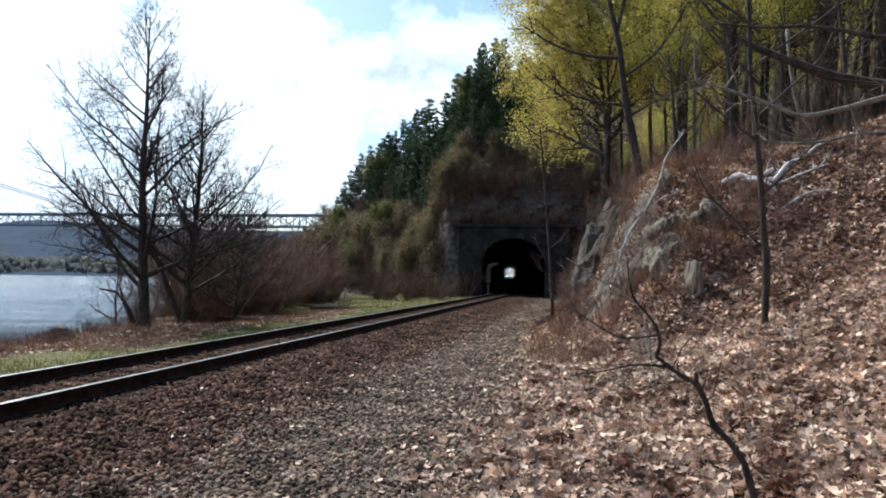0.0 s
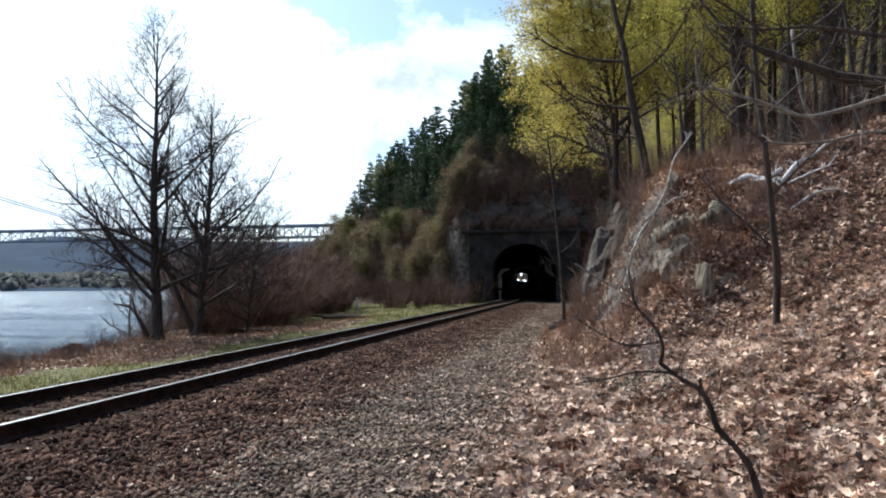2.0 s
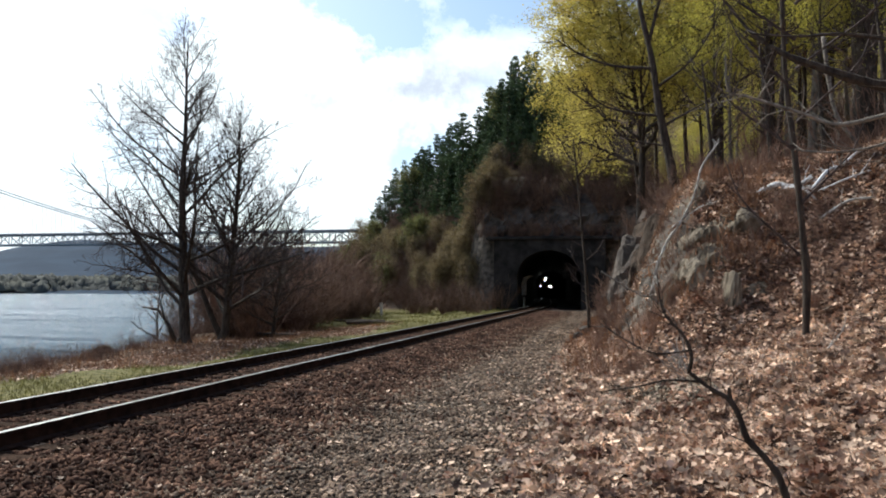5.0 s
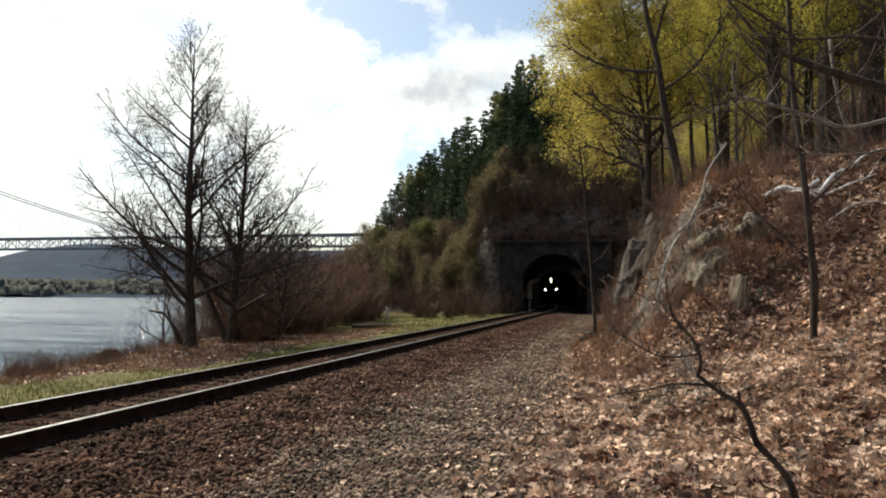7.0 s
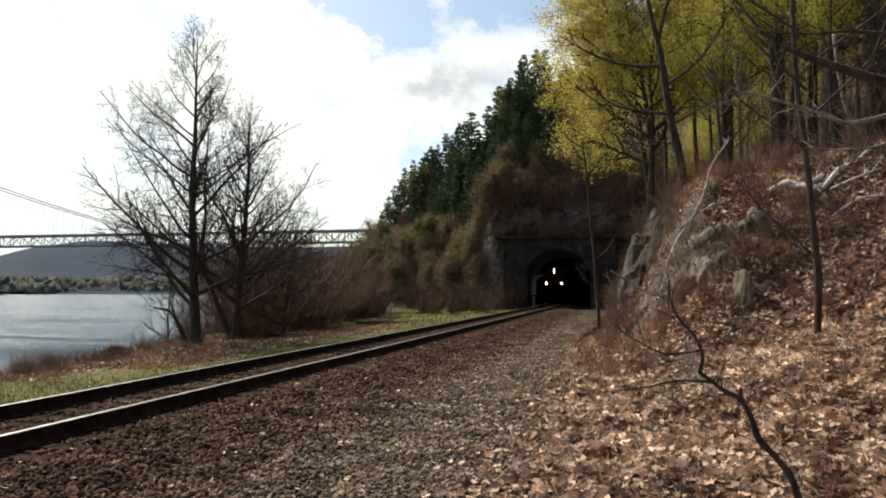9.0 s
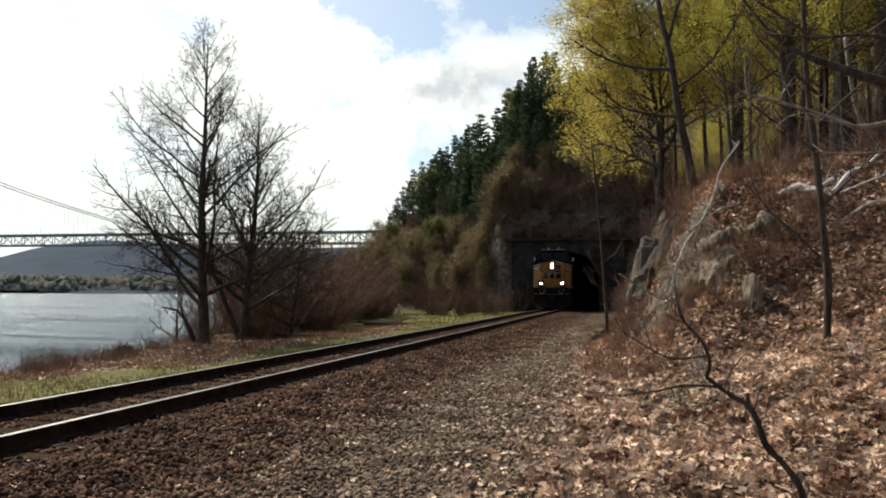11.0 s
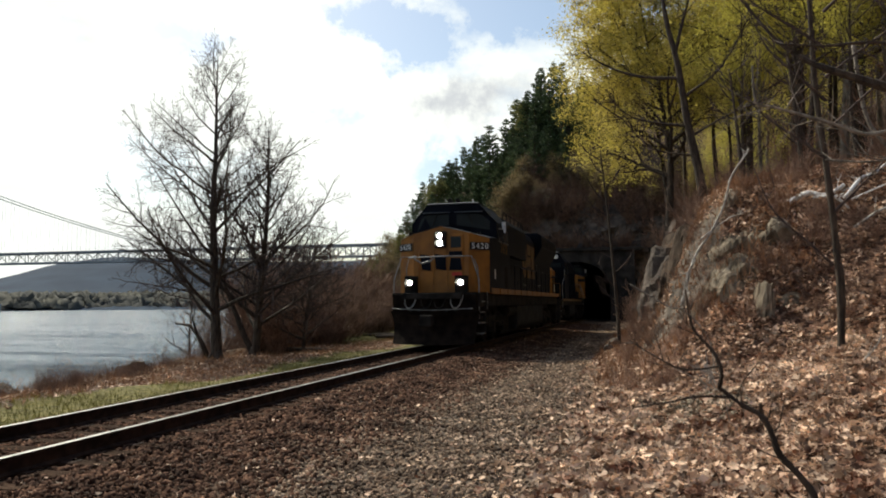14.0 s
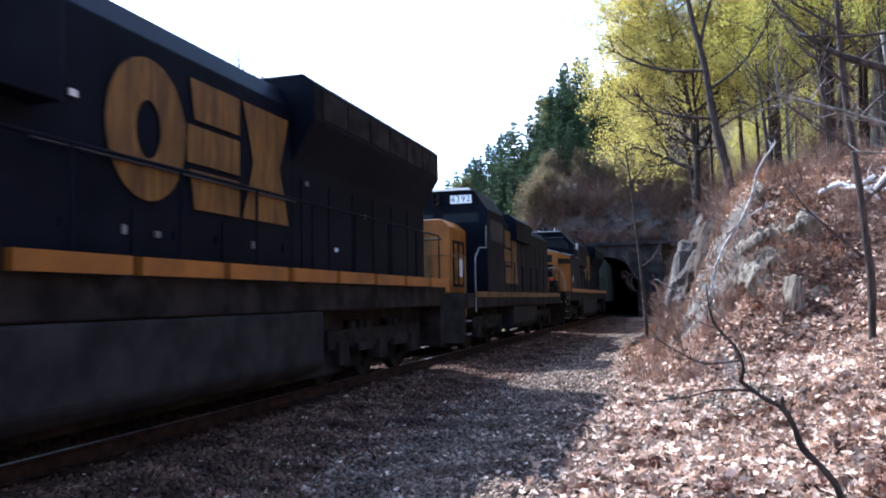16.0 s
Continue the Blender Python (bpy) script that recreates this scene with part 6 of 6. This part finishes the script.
    # big trunks standing back on the hill
    for x, y, r in ((6.93, 24.0, 0.40), (9.6, 27.0, 0.30), (8.2, 33.0, 0.28), (5.0, 27.5, 0.17), (3.9, 31.5, 0.15)):
        t = thing("large_tree", "thick dark trunk of a tall woodland tree", "tree", group="large hillside trees")
        g, h = Geo(), Geo()
        z0 = ground_z(x, y) - 0.3
        limb(g, [(x, y, z0), (x + 0.04, y, z0 + 1), (x + 0.1, y, z0 + 5), (x + 0.05, y, z0 + 10), (x + 0.2, y, z0 + 15)], r * 1.15, r * 0.5, rng, sides=12)
        for i in range(10):
            z, dx = z0 + rng.uniform(4, 13), rng.choice((-1, 1)) * rng.uniform(1.2, 2.8)
            limb(h, [(x, y, z), (x + dx * 0.5, y + rng.uniform(-0.8, 0.3), z + 0.5), (x + dx, y + rng.uniform(-1.2, 0.5), z + 1.3)], 0.07, 0.01, rng, 9, 0.9, 0.01, 5)
        part("trunk", g, BARK, t, smooth=True)
        part("crown", h, TWIG, t)
    # limbs that hang over the slope from a tree beside the camera
    t = thing("overhanging_tree", "dark tree with long bare limbs over the slope", "tree")
    g = Geo()
    z0 = ground_z(4.6, 8.4) - 0.3
    limb(g, [(4.6, 8.4, z0), (4.5, 8.4, 2.4), (4.45, 8.4, 4.0), (4.5, 8.5, 7.5), (4.4, 8.6, 10)], 0.20, 0.10, rng, sides=10)
    part("trunk", g, BARK, t, smooth=True)
    for pts, r, m in (([(4.45, 8.6, 3.4), (3.31, 9.0, 3.71), (2.71, 9.00, 3.84), (2.17, 9.00, 4.06), (1.78, 9.00, 4.25), (1.43, 9.00, 4.56), (1.0, 9.00, 5.2)], 0.085, BARK),
                      ([(4.45, 8.4, 4.2), (2.96, 8.00, 3.96), (2.42, 8.00, 4.05), (2.09, 8.00, 4.10), (1.74, 8.00, 4.10), (1.30, 8.00, 4.16)], 0.03, BARK),
                      ([(4.5, 8.4, 3.2), (3.2, 7.4, 3.3), (2.57, 7.00, 3.17), (2.10, 7.00, 3.05), (1.81, 7.00, 3.01), (1.55, 7.00, 3.12), (1.10, 7.00, 3.29), (0.96, 7.00, 3.34), (0.94, 7.00, 3.67)], 0.028, BARK_PALE),
                      ([(4.5, 8.4, 2.9), (2.83, 8.00, 3.03), (2.35, 8.00, 2.97), (2.06, 8.00, 2.94), (1.70, 8.00, 2.98)], 0.02, BARK_PALE),
                      ([(4.5, 8.4, 5.2), (3.4, 8.6, 5.0), (2.6, 8.8, 5.1), (2.0, 9.0, 5.5)], 0.05, BARK),
                      ([(4.5, 8.4, 4.6), (3.5, 8.2, 4.3), (2.9, 8.2, 4.6), (2.3, 8.2, 4.7)], 0.03, BARK)):
        h = Geo()
        limb(h, pts, r, 0.008, rng, 16, 0.5, 0.004, 6)
        part("limb", h, m, t)


def crag_mesh(name, seed, mat, rough=0.06, cuts=18):
    """A craggy block: a ball cut hard by planes, with stepped joints and a chipped surface."""
    rng = random.Random(seed)
    bm = bmesh.new()
    bmesh.ops.create_icosphere(bm, subdivisions=4, radius=1.0)
    planes = []
    for i in range(cuts):
        d = Vector((rng.gauss(0, 1), rng.gauss(0, 1), rng.gauss(0, 0.7))).normalized()
        planes.append((d, rng.uniform(0.62, 0.95)))
    lean = Vector((rng.uniform(-0.5, 0.5), rng.uniform(-0.4, 0.4), 1)).normalized()
    for v in bm.verts:
        p = v.co / (abs(v.co.x) ** 5 + abs(v.co.y) ** 5 + abs(v.co.z) ** 5) ** 0.2
        for d, c in planes:
            k = p.dot(d)
            if k > c:
                p -= d * (k - c) * 0.985
        joint = p.dot(lean) * 2.3 + 0.35 * noise.noise(p * 1.7 + Vector((seed, 0, 0)))
        step = 0.07 * (math.sin(math.floor(joint) * 12.9898 + seed) * 0.5)
        crack = 0.05 * max(0, 1 - abs(joint - round(joint)) / 0.06)
        n = noise.fractal(p * 5.0 + Vector((0, seed, 0)), 0.9, 2.0, 4)
        out = Vector((p.x, p.y, 0))
        v.co = p + out * (step - crack) + p * rough * n
    me = bpy.data.meshes.new(name)
    bm.to_mesh(me)
    bm.free()
    me.materials.append(mat)
    return me


def rock(name, label, x, y, z, size, seed, mat, turn=0.0, tilt=0.0):
    ob = new(name, crag_mesh(name, seed, mat))
    ob.matrix_basis = pose(x, y, z, 0, tilt, turn)
    ob.scale = size
    tagged(ob, label, "rock")
    return ob


def rock_face(name, label, y0, y1, u0, u1, out, mat, seed):
    """Bedrock that breaks through the slope: the lie of the land pushed out in angular blocks, buried where they lie low."""
    ny, nu = int((y1 - y0) / 0.055), int((u1 - u0) / 0.03)
    verts, faces = [], []
    for j in range(ny + 1):
        y = y0 + (y1 - y0) * j / ny
        edge = -0.9 - 0.75 * float(smooth_step(14, 28, y))
        xs = edge + u0 + (u1 - u0) * np.arange(nu + 1) / nu
        zs, zx, zy = height(xs, np.full(nu + 1, y)), height(xs + 0.05, np.full(nu + 1, y)), height(xs, np.full(nu + 1, y + 0.05))
        for i in range(nu + 1):
            n = Vector((-(zx[i] - zs[i]) / 0.05, -(zy[i] - zs[i]) / 0.05, 1)).normalized()
            p = Vector((xs[i], y, zs[i]))
            q = Vector((p.x * 0.95 - p.z * 0.55, p.y * 0.6 + p.x * 0.3, p.z * 0.35 + p.x * 0.2)) + Vector((seed * 7.0, 0, 0))
            d, c = noise.voronoi(q)
            key = c[0]
            tilt = Vector((math.sin(key.x * 37 + key.y * 11), math.sin(key.y * 29 + key.z * 17), math.sin(key.z * 41 + key.x * 13)))
            push = 0.26 * math.sin(key.x * 53 + key.y * 71 + key.z * 31) + 0.40 * tilt.dot(q - key)
            d2, c2 = noise.voronoi(q * 2.7)
            k2 = c2[0]
            push += 0.09 * math.sin(k2.x * 61 + k2.y * 23 + k2.z * 47) + 0.07 * noise.fractal(q * 7, 0.8, 2.1, 4)
            push -= 0.14 * max(0, 1 - (d[1] - d[0]) / 0.07)
            rim = min(j, ny - j) / ny * 9, min(i, nu - i) / nu * 5
            verts.append(p + n * (out + push - 0.75 * max(0, 1 - min(rim))))
    for j in range(ny):
        for i in range(nu):
            k = j * (nu + 1) + i
            faces.append((k, k + 1, k + nu + 2, k + nu + 1))
    g = Geo().add(verts, faces)
    top = thing(name, label, "rock")
    part("bedrock", g, mat, top)
    return top


def build_rocks():
    outcrop = rock_face("rock_outcrop", "grey cracked rock outcrop breaking through the leafy slope", 15.6, 21.5, 1.7, 4.3, -0.08, ROCK, 1)
    for k, (x, y, z, size, turn, tilt) in enumerate((
            (2.20, 19.9, 3.95, (0.75, 0.6, 0.42), 15, 12), (1.55, 19.0, 3.30, (0.50, 0.6, 0.85), -10, 24), (2.10, 18.5, 3.05, (0.60, 0.5, 0.80), 20, 14), (1.88, 17.9, 2.55, (0.42, 0.5, 0.62), 0, 16),
            (1.30, 18.4, 2.45, (0.40, 0.5, 0.80), 30, 20), (2.75, 19.0, 3.35, (0.50, 0.5, 0.45), 50, 10), (1.05, 19.6, 2.6, (0.42, 0.6, 0.9), 10, 18), (2.28, 16.6, 1.95, (0.28, 0.4, 0.58), 10, 4))):
        block = part("rock_block", crag_mesh("rock_block", 200 + k, ROCK), ROCK, outcrop)
        block.matrix_basis = pose(x + 0.06, y + 0.1, z - 0.12, 0, tilt, turn)
        block.scale = [e * 0.88 for e in size]
    face = rock_face("rock_outcrop", "dark cracked rock face above the gravel", 21.0, 44.0, 1.0, 3.3, -0.05, ROCK_DARK, 2)
    for k, (x, y, z, size, turn, tilt) in enumerate(((0.62, 21.6, 3.0, (0.5, 0.8, 1.15), 5, 14), (0.22, 22.4, 2.3, (0.5, 0.8, 1.2), -12, 10), (0.80, 21.2, 2.0, (0.5, 0.7, 1.0), 20, 20),
                                                     (-0.05, 24.2, 2.2, (0.55, 0.9, 1.3), 0, 8), (0.5, 23.4, 3.3, (0.6, 0.8, 0.8), 30, 12), (-0.1, 26.5, 2.4, (0.6, 1.0, 1.4), 12, 9))):
        block = part("rock_block", crag_mesh("rock_block", 220 + k, ROCK_BROWN), ROCK_BROWN, face)
        block.matrix_basis = pose(x + 0.4, y + 0.2, z - 0.25, 0, tilt, turn)
        block.scale = [e * 0.8 for e in size]
    rock("boulder", "rounded grey boulder set in the leafy slope", 1.22, 16.9, 1.35, (0.36, 0.42, 0.82), 11, ROCK, 0, tilt=20)
    rock("boulder", "tall pale rock slab standing in the leaves", 2.08, 15.6, 1.12, (0.22, 0.32, 0.85), 13, ROCK, 15, tilt=8)
    rock("boulder", "low grey boulder half buried in leaves", 2.60, 15.8, 1.38, (0.46, 0.4, 0.42), 15, ROCK, 40)
    rock("boulder", "small dark rock at the gravel's edge", -1.15, 28.6, 0.12, (0.28, 0.25, 0.2), 17, ROCK_DARK)
    rock("boulder", "small dark rock at the gravel's edge", -1.3, 26.5, 0.05, (0.2, 0.25, 0.14), 19, ROCK_DARK)
    rng = random.Random(6)
    for i in range(16):
        y = rng.uniform(12, 40)
        x = -15.3 - 0.27 * (y - 17) + rng.gauss(0, 0.4)
        s = rng.uniform(0.25, 0.6)
        ob = rock("bank_stone", "dark stone of the river bank", x, y, ground_z(x, y) + 0.02, (s, s * 0.8, s * 0.6), 30 + i, ROCK_DARK, rng.uniform(0, 360))
        tagged(ob, group="river bank stones")
    # broken cliff either side of and above the tunnel
    for i in range(14):
        a = i / 13
        x = PORTAL_X - 9 + 20 * a
        if x < PORTAL_X + 5.6:
            continue
        y = PORTAL_Y + rng.uniform(0.6, 1.6)
        z = rng.uniform(0.5, 3) if abs(x - PORTAL_X) > 5.6 else rng.uniform(8.0, 9)
        tagged(rock("cliff_block", "dark broken rock of the tunnel cliff", x, y, z, (rng.uniform(1.0, 2.0), 1.0, rng.uniform(1.5, 3.0)), 60 + i, ROCK_DARK, rng.uniform(-15, 15)), group="cliff blocks")
    rock("cliff_block", "pale lichened rock above the tunnel", -9.6, 73.2, 11.0, (1.7, 1.2, 1.4), 81, ROCK, 10)


def build_deadwood():
    rng = random.Random(12)
    for label, mat, r0, r1, lines in (
        ("pale dead branch leaning on the rock outcrop", DEADWOOD, 0.030, 0.020, ([(0.69, 16.9, 1.5), (0.97, 17.0, 2.50), (1.32, 17.0, 3.04), (1.56, 17.0, 3.51), (1.68, 17.0, 3.87), (1.77, 17.0, 4.23), (2.09, 17.0, 4.72)], [(1.09, 17.0, 2.9), (1.44, 17.0, 3.18), (1.80, 17.0, 3.42)], [(1.0, 17.0, 2.5), (0.8, 16.9, 2.1), (0.75, 16.9, 1.5)])),
        ("bleached white fallen log on the knoll", BLEACHED, 0.07, 0.04, ([(3.05, 18.0, 0), (3.4, 17.8, 0), (3.72, 17.6, 0), (4.05, 17.5, 0)], [(3.5, 17.75, 0), (3.8, 17.3, 0), (4.0, 17.0, 0)])),
        ("bleached forked branch lying on the knoll", BLEACHED, 0.045, 0.02, ([(4.0, 17.3, 0), (4.35, 17.5, 0), (4.7, 17.7, 0), (5.1, 17.8, 0), (5.6, 17.9, 0)], [(4.1, 17.2, 0), (4.6, 17.1, 0), (5.1, 17.2, 0)])),
        ("pale stick lying on the upper slope", DEADWOOD, 0.035, 0.02, ([(4.0, 16.6, 0), (4.5, 16.6, 0), (5.0, 16.5, 0)],)),
        ("pale dead trunk leaning across the slope", BARK_PALE, 0.05, 0.035, ([(4.45, 18.0, 7.2), (4.54, 18.0, 6.26), (4.63, 18.0, 5.63), (4.81, 18.0, 5.19), (5.28, 18.0, 4.52), (5.7, 18.0, 3.9)],)),
        ("pale dead stick hanging over the gravel", BARK_PALE, 0.011, 0.007, ([(-0.20, 10.0, 1.84), (0.12, 10.0, 1.64), (0.29, 10.0, 1.54), (0.47, 10.0, 1.48), (0.75, 10.0, 1.1), (0.95, 10.1, 0.15)],)),
        ("thin curved dead stem in the leaf litter", DEADWOOD, 0.012, 0.006, ([(2.45, 11.5, 0.5), (2.75, 11.5, 0.75), (3.0, 11.5, 1.05), (3.05, 11.5, 1.3)],)),
    ):
        t = thing("dead_branch", label, "dead wood")
        for k, line in enumerate(lines):
            g = Geo()
            if "knoll" in label or "lying" in label:
                line = [(x, y, ground_z(x, y) + r0 * 0.9 + 0.12 * (i % 2)) for i, (x, y, z) in enumerate(line)]
            limb(g, line, r0 if k == 0 else r0 * 0.6, r1 if k == 0 else r1 * 0.5, rng, 3, 0.35, 0.007, 7)
            part("stem" if k == 0 else "fork", g, mat, t, smooth=True)
    rng = random.Random(13)
    for x, y, ang, s in ((-15.8, 46, 20, 1.0), (-14.2, 44, -10, 1.4), (-15.0, 30.5, 15, 1.0), (-12.8, 39.0, 5, 0.8)):
        t = thing("fallen_log", "dark fallen log lying in the grass", "log", at(x, y, ang, 1.0))
        part("stem", Geo().tube([(-1.6 * s, 0, 0.10), (0, 0.05, 0.13), (1.6 * s, 0, 0.11)], [0.1, 0.11, 0.08], 7), BARK, t)
    t = thing("marker_stone", "small white marker stake at the clearing's edge", "marker", at(-17.9, 57.3))
    part("stake", Geo().box(-0.09, 0.09, -0.09, 0.09, -0.2, 1.0), WHITE, t, bevel=0.02)


build_saplings()
build_rocks()
build_deadwood()

# ---- ground cover ----
# a lobed oak leaf: five tips round a narrow middle
LEAF_V = [(0.62, 0.0, 0.10), (0.18, 0.10, 0.0), (0.30, 0.42, 0.12), (-0.02, 0.12, 0.0), (-0.30, 0.36, 0.06), (-0.55, 0.0, 0.10), (-0.28, -0.38, 0.12), (-0.02, -0.12, 0.02), (0.26, -0.44, 0.05), (0.18, -0.10, 0.0)]
LEAF_F = [(0, 1, 9), (1, 2, 3), (3, 4, 5), (5, 6, 7), (7, 8, 9), (1, 3, 7), (1, 7, 9), (3, 5, 7)]
STONE_V = [(1, 0, 0.05), (0.1, 1, -0.1), (-1, 0.1, 0.1), (0, -1, 0), (0.15, -0.1, 0.72), (-0.1, 0.1, -0.8)]
STONE_F = [(0, 1, 4), (1, 2, 4), (2, 3, 4), (3, 0, 4), (1, 0, 5), (2, 1, 5), (3, 2, 5), (0, 3, 5)]


def spread(n, x0, x1, y0, y1, rng, power=2.0):
    """Places on the ground, thicker near the camera."""
    y = y0 + (y1 - y0) * rng.random(n) ** power
    return rng.uniform(x0, x1, n), y


def cover(name, label, category, base, faces, x, y, lift, tilt, lo, hi, mat, seed, flat=1.0, jitter=0.2):
    rng = np.random.default_rng(seed)
    n = len(x)
    s = rng.uniform(lo, hi, (n, 1)) * np.array([[1.0, 1.0, flat]])
    places = np.stack([x, y, height(x, y) + lift * rng.uniform(0.2, 1.0, n)], 1)
    me = scatter_mesh(name, base, faces, places, random_turns(n, rng, tilt), s, mat, jitter, seed)
    tagged(new(name, me), label, category, kind="stuff")


def build_cover():
    rng = np.random.default_rng(9)

    def edge_at(y):
        return -0.9 - 0.75 * smooth_step(14, 28, y)

    # dry leaves on the slope, thinning out onto the gravel
    x, y = spread(95000, -1.6, 8.5, 2.6, 26, rng, 1.5)
    steep = np.abs(height(x + 0.2, y) - height(x, y)) / 0.2
    keep = (x - edge_at(y) + rng.normal(0, 0.35, len(x)) > 0) & ((steep < 1.0) | (rng.random(len(x)) < 0.25)) & (rng.random(len(x)) < 0.55 + 0.45 * (wave(x, y, 0.9) > -0.35))
    cover("leaf_litter", "thick carpet of curled dry brown oak leaves", "leaves", LEAF_V, LEAF_F, x[keep], y[keep], 0.08, 0.95, 0.055, 0.135, LITTER, 1, 1.6)
    x, y = spread(14000, -5.5, -0.8, 3.0, 34, rng, 1.5)
    keep = rng.random(len(x)) < 0.15 + 0.5 * smooth_step(-3.5, -1.0, x)
    cover("stray_leaves", "scattered dry brown leaves on the gravel", "leaves", LEAF_V, LEAF_F, x[keep], y[keep], 0.04, 0.4, 0.03, 0.085, LITTER, 2, 1.4)
    x, y = rng.uniform(-15, -10.6, 4500), rng.uniform(6, 38, 4500)
    cover("bank_leaves", "dry brown leaves and dead weeds on the river bank", "leaves", LEAF_V, LEAF_F, x, y, 0.05, 0.7, 0.07, 0.14, LITTER, 3, 1.8)
    # crushed stone of the path and the browner ballast of the track
    x, y = spread(62000, -5.2, -0.4, 3.2, 66, rng, 2.4)
    keep = (x < edge_at(y) + 0.35 + rng.normal(0, 0.3, len(x))) & (rng.random(len(x)) < smooth_step(-4.9, -2.8, x) + 0.08)
    cover("path_gravel", "loose grey-brown crushed stone of the trackside path", "gravel", STONE_V, STONE_F, x[keep], y[keep], 0.012, None, 0.016, 0.042, STONE, 4, 0.7, 0.35)
    x, y = spread(66000, -8.5, -3.0, 3.2, 60, rng, 1.9)
    keep = (rng.random(len(x)) < 1 - smooth_step(-4.4, -2.7, x)) & (np.abs(np.abs(x - TRACK_X) - 0.7525) > 0.12)
    # the ends of the ties lie bare
    on_tie = (np.abs(((y + 8) / 0.508 + 0.5) % 1.0 - 0.5) < 0.23) & (np.abs(x - TRACK_X) < 1.3)
    keep &= ~on_tie | (rng.random(len(x)) < 0.15)
    cover("track_ballast", "rust-brown coarse ballast stones round the ties", "ballast", STONE_V, STONE_F, x[keep], y[keep], 0.02, None, 0.022, 0.055, BALLAST, 5, 0.75, 0.35)
    x, y = rng.uniform(-0.2, 1.3, 1500), rng.uniform(10.5, 13.5, 1500)
    cover("stone_patch", "bluish grey broken stone showing between the leaves", "gravel", STONE_V, STONE_F, x, y, 0.05, None, 0.02, 0.06, ROCK, 6, 0.7, 0.35)
    # grass blades on the verge and clearing, dry weeds on banks and at the slope's foot
    blade, bf = [(-0.06, 0, 0), (0.06, 0, 0), (0.1, 0.12, 1.0)], [(0, 1, 2)]
    x, y = spread(26000, -11.2, -8.3, 7, 40, rng, 1.3)
    keep = wave(x, y, 0.8) + rng.normal(0, 0.3, len(x)) + 0.4 * (x + 9.6) > -0.25
    x, y = x[keep], y[keep]
    cover("verge_grass", "short yellow-green grass along the far rail", "grass", blade, bf, x, y, 0.0, 0.5, 0.05, 0.13, GRASS, 7)
    x, y = rng.uniform(-27, -9, 14000), rng.uniform(36, 76, 14000)
    cover("clearing_grass", "short dull green grass of the clearing", "grass", blade, bf, x, y, 0.0, 0.5, 0.10, 0.3, GRASS, 8)
    x, y = rng.uniform(-17, -11.0, 17000), rng.uniform(5, 40, 17000)
    cover("bank_weeds", "dry reddish-brown weeds on the bank", "weeds", blade, bf, x, y, 0.0, 0.7, 0.07, 0.24, WEED, 9)
    x, y = rng.uniform(-1.6, 3.0, 16000), rng.uniform(15.5, 45, 16000)
    keep = (x > edge_at(y) - 0.1) & (rng.random(len(x)) < 0.75)
    cover("slope_weeds", "dry reddish grass at the foot of the rock slope", "weeds", blade, bf, x[keep], y[keep], 0.0, 0.6, 0.08, 0.34, WEED, 10)
    x, y = rng.uniform(2.0, 9.0, 9000), rng.uniform(17, 27, 9000)
    cover("bench_grass", "tufts of dry orange-brown grass on the knoll", "weeds", blade, bf, x, y, 0.0, 0.6, 0.07, 0.26, WEED, 11)
    x, y = rng.uniform(0.9, 3.2, 3200), rng.uniform(16.0, 20.5, 3200)
    keep = wave(x, y, 0.45) > -0.1
    cover("cleft_weeds", "dry reddish weeds rooted in the clefts of the outcrop", "weeds", blade, bf, x[keep], y[keep], 0.28, 0.7, 0.08, 0.26, WEED, 13)
    # far woods along the opposite shore
    n = 9000
    a, r = np.radians(rng.uniform(8, 58, n)), 893 + 620 * rng.random(n) ** 1.6
    x, y = -np.sin(a) * r, np.cos(a) * r
    keep = r < 1010
    tuft = [(1, 0, 0), (0.3, 0.95, 0.1), (-0.8, 0.6, 0), (-0.8, -0.6, 0.1), (0.3, -0.95, 0), (0.1, 0.1, 1.5), (0.5, 0.4, 1.0), (-0.5, 0.2, 1.1), (0.1, -0.6, 0.9)]
    tf = [(0, 1, 6), (1, 2, 7), (2, 3, 7), (3, 4, 8), (4, 0, 8), (0, 6, 8), (1, 7, 6), (3, 8, 7), (6, 7, 5), (7, 8, 5), (8, 6, 5)]
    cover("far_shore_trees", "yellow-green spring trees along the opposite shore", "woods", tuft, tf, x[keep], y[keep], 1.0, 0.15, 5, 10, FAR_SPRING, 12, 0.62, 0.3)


build_cover()

motions()
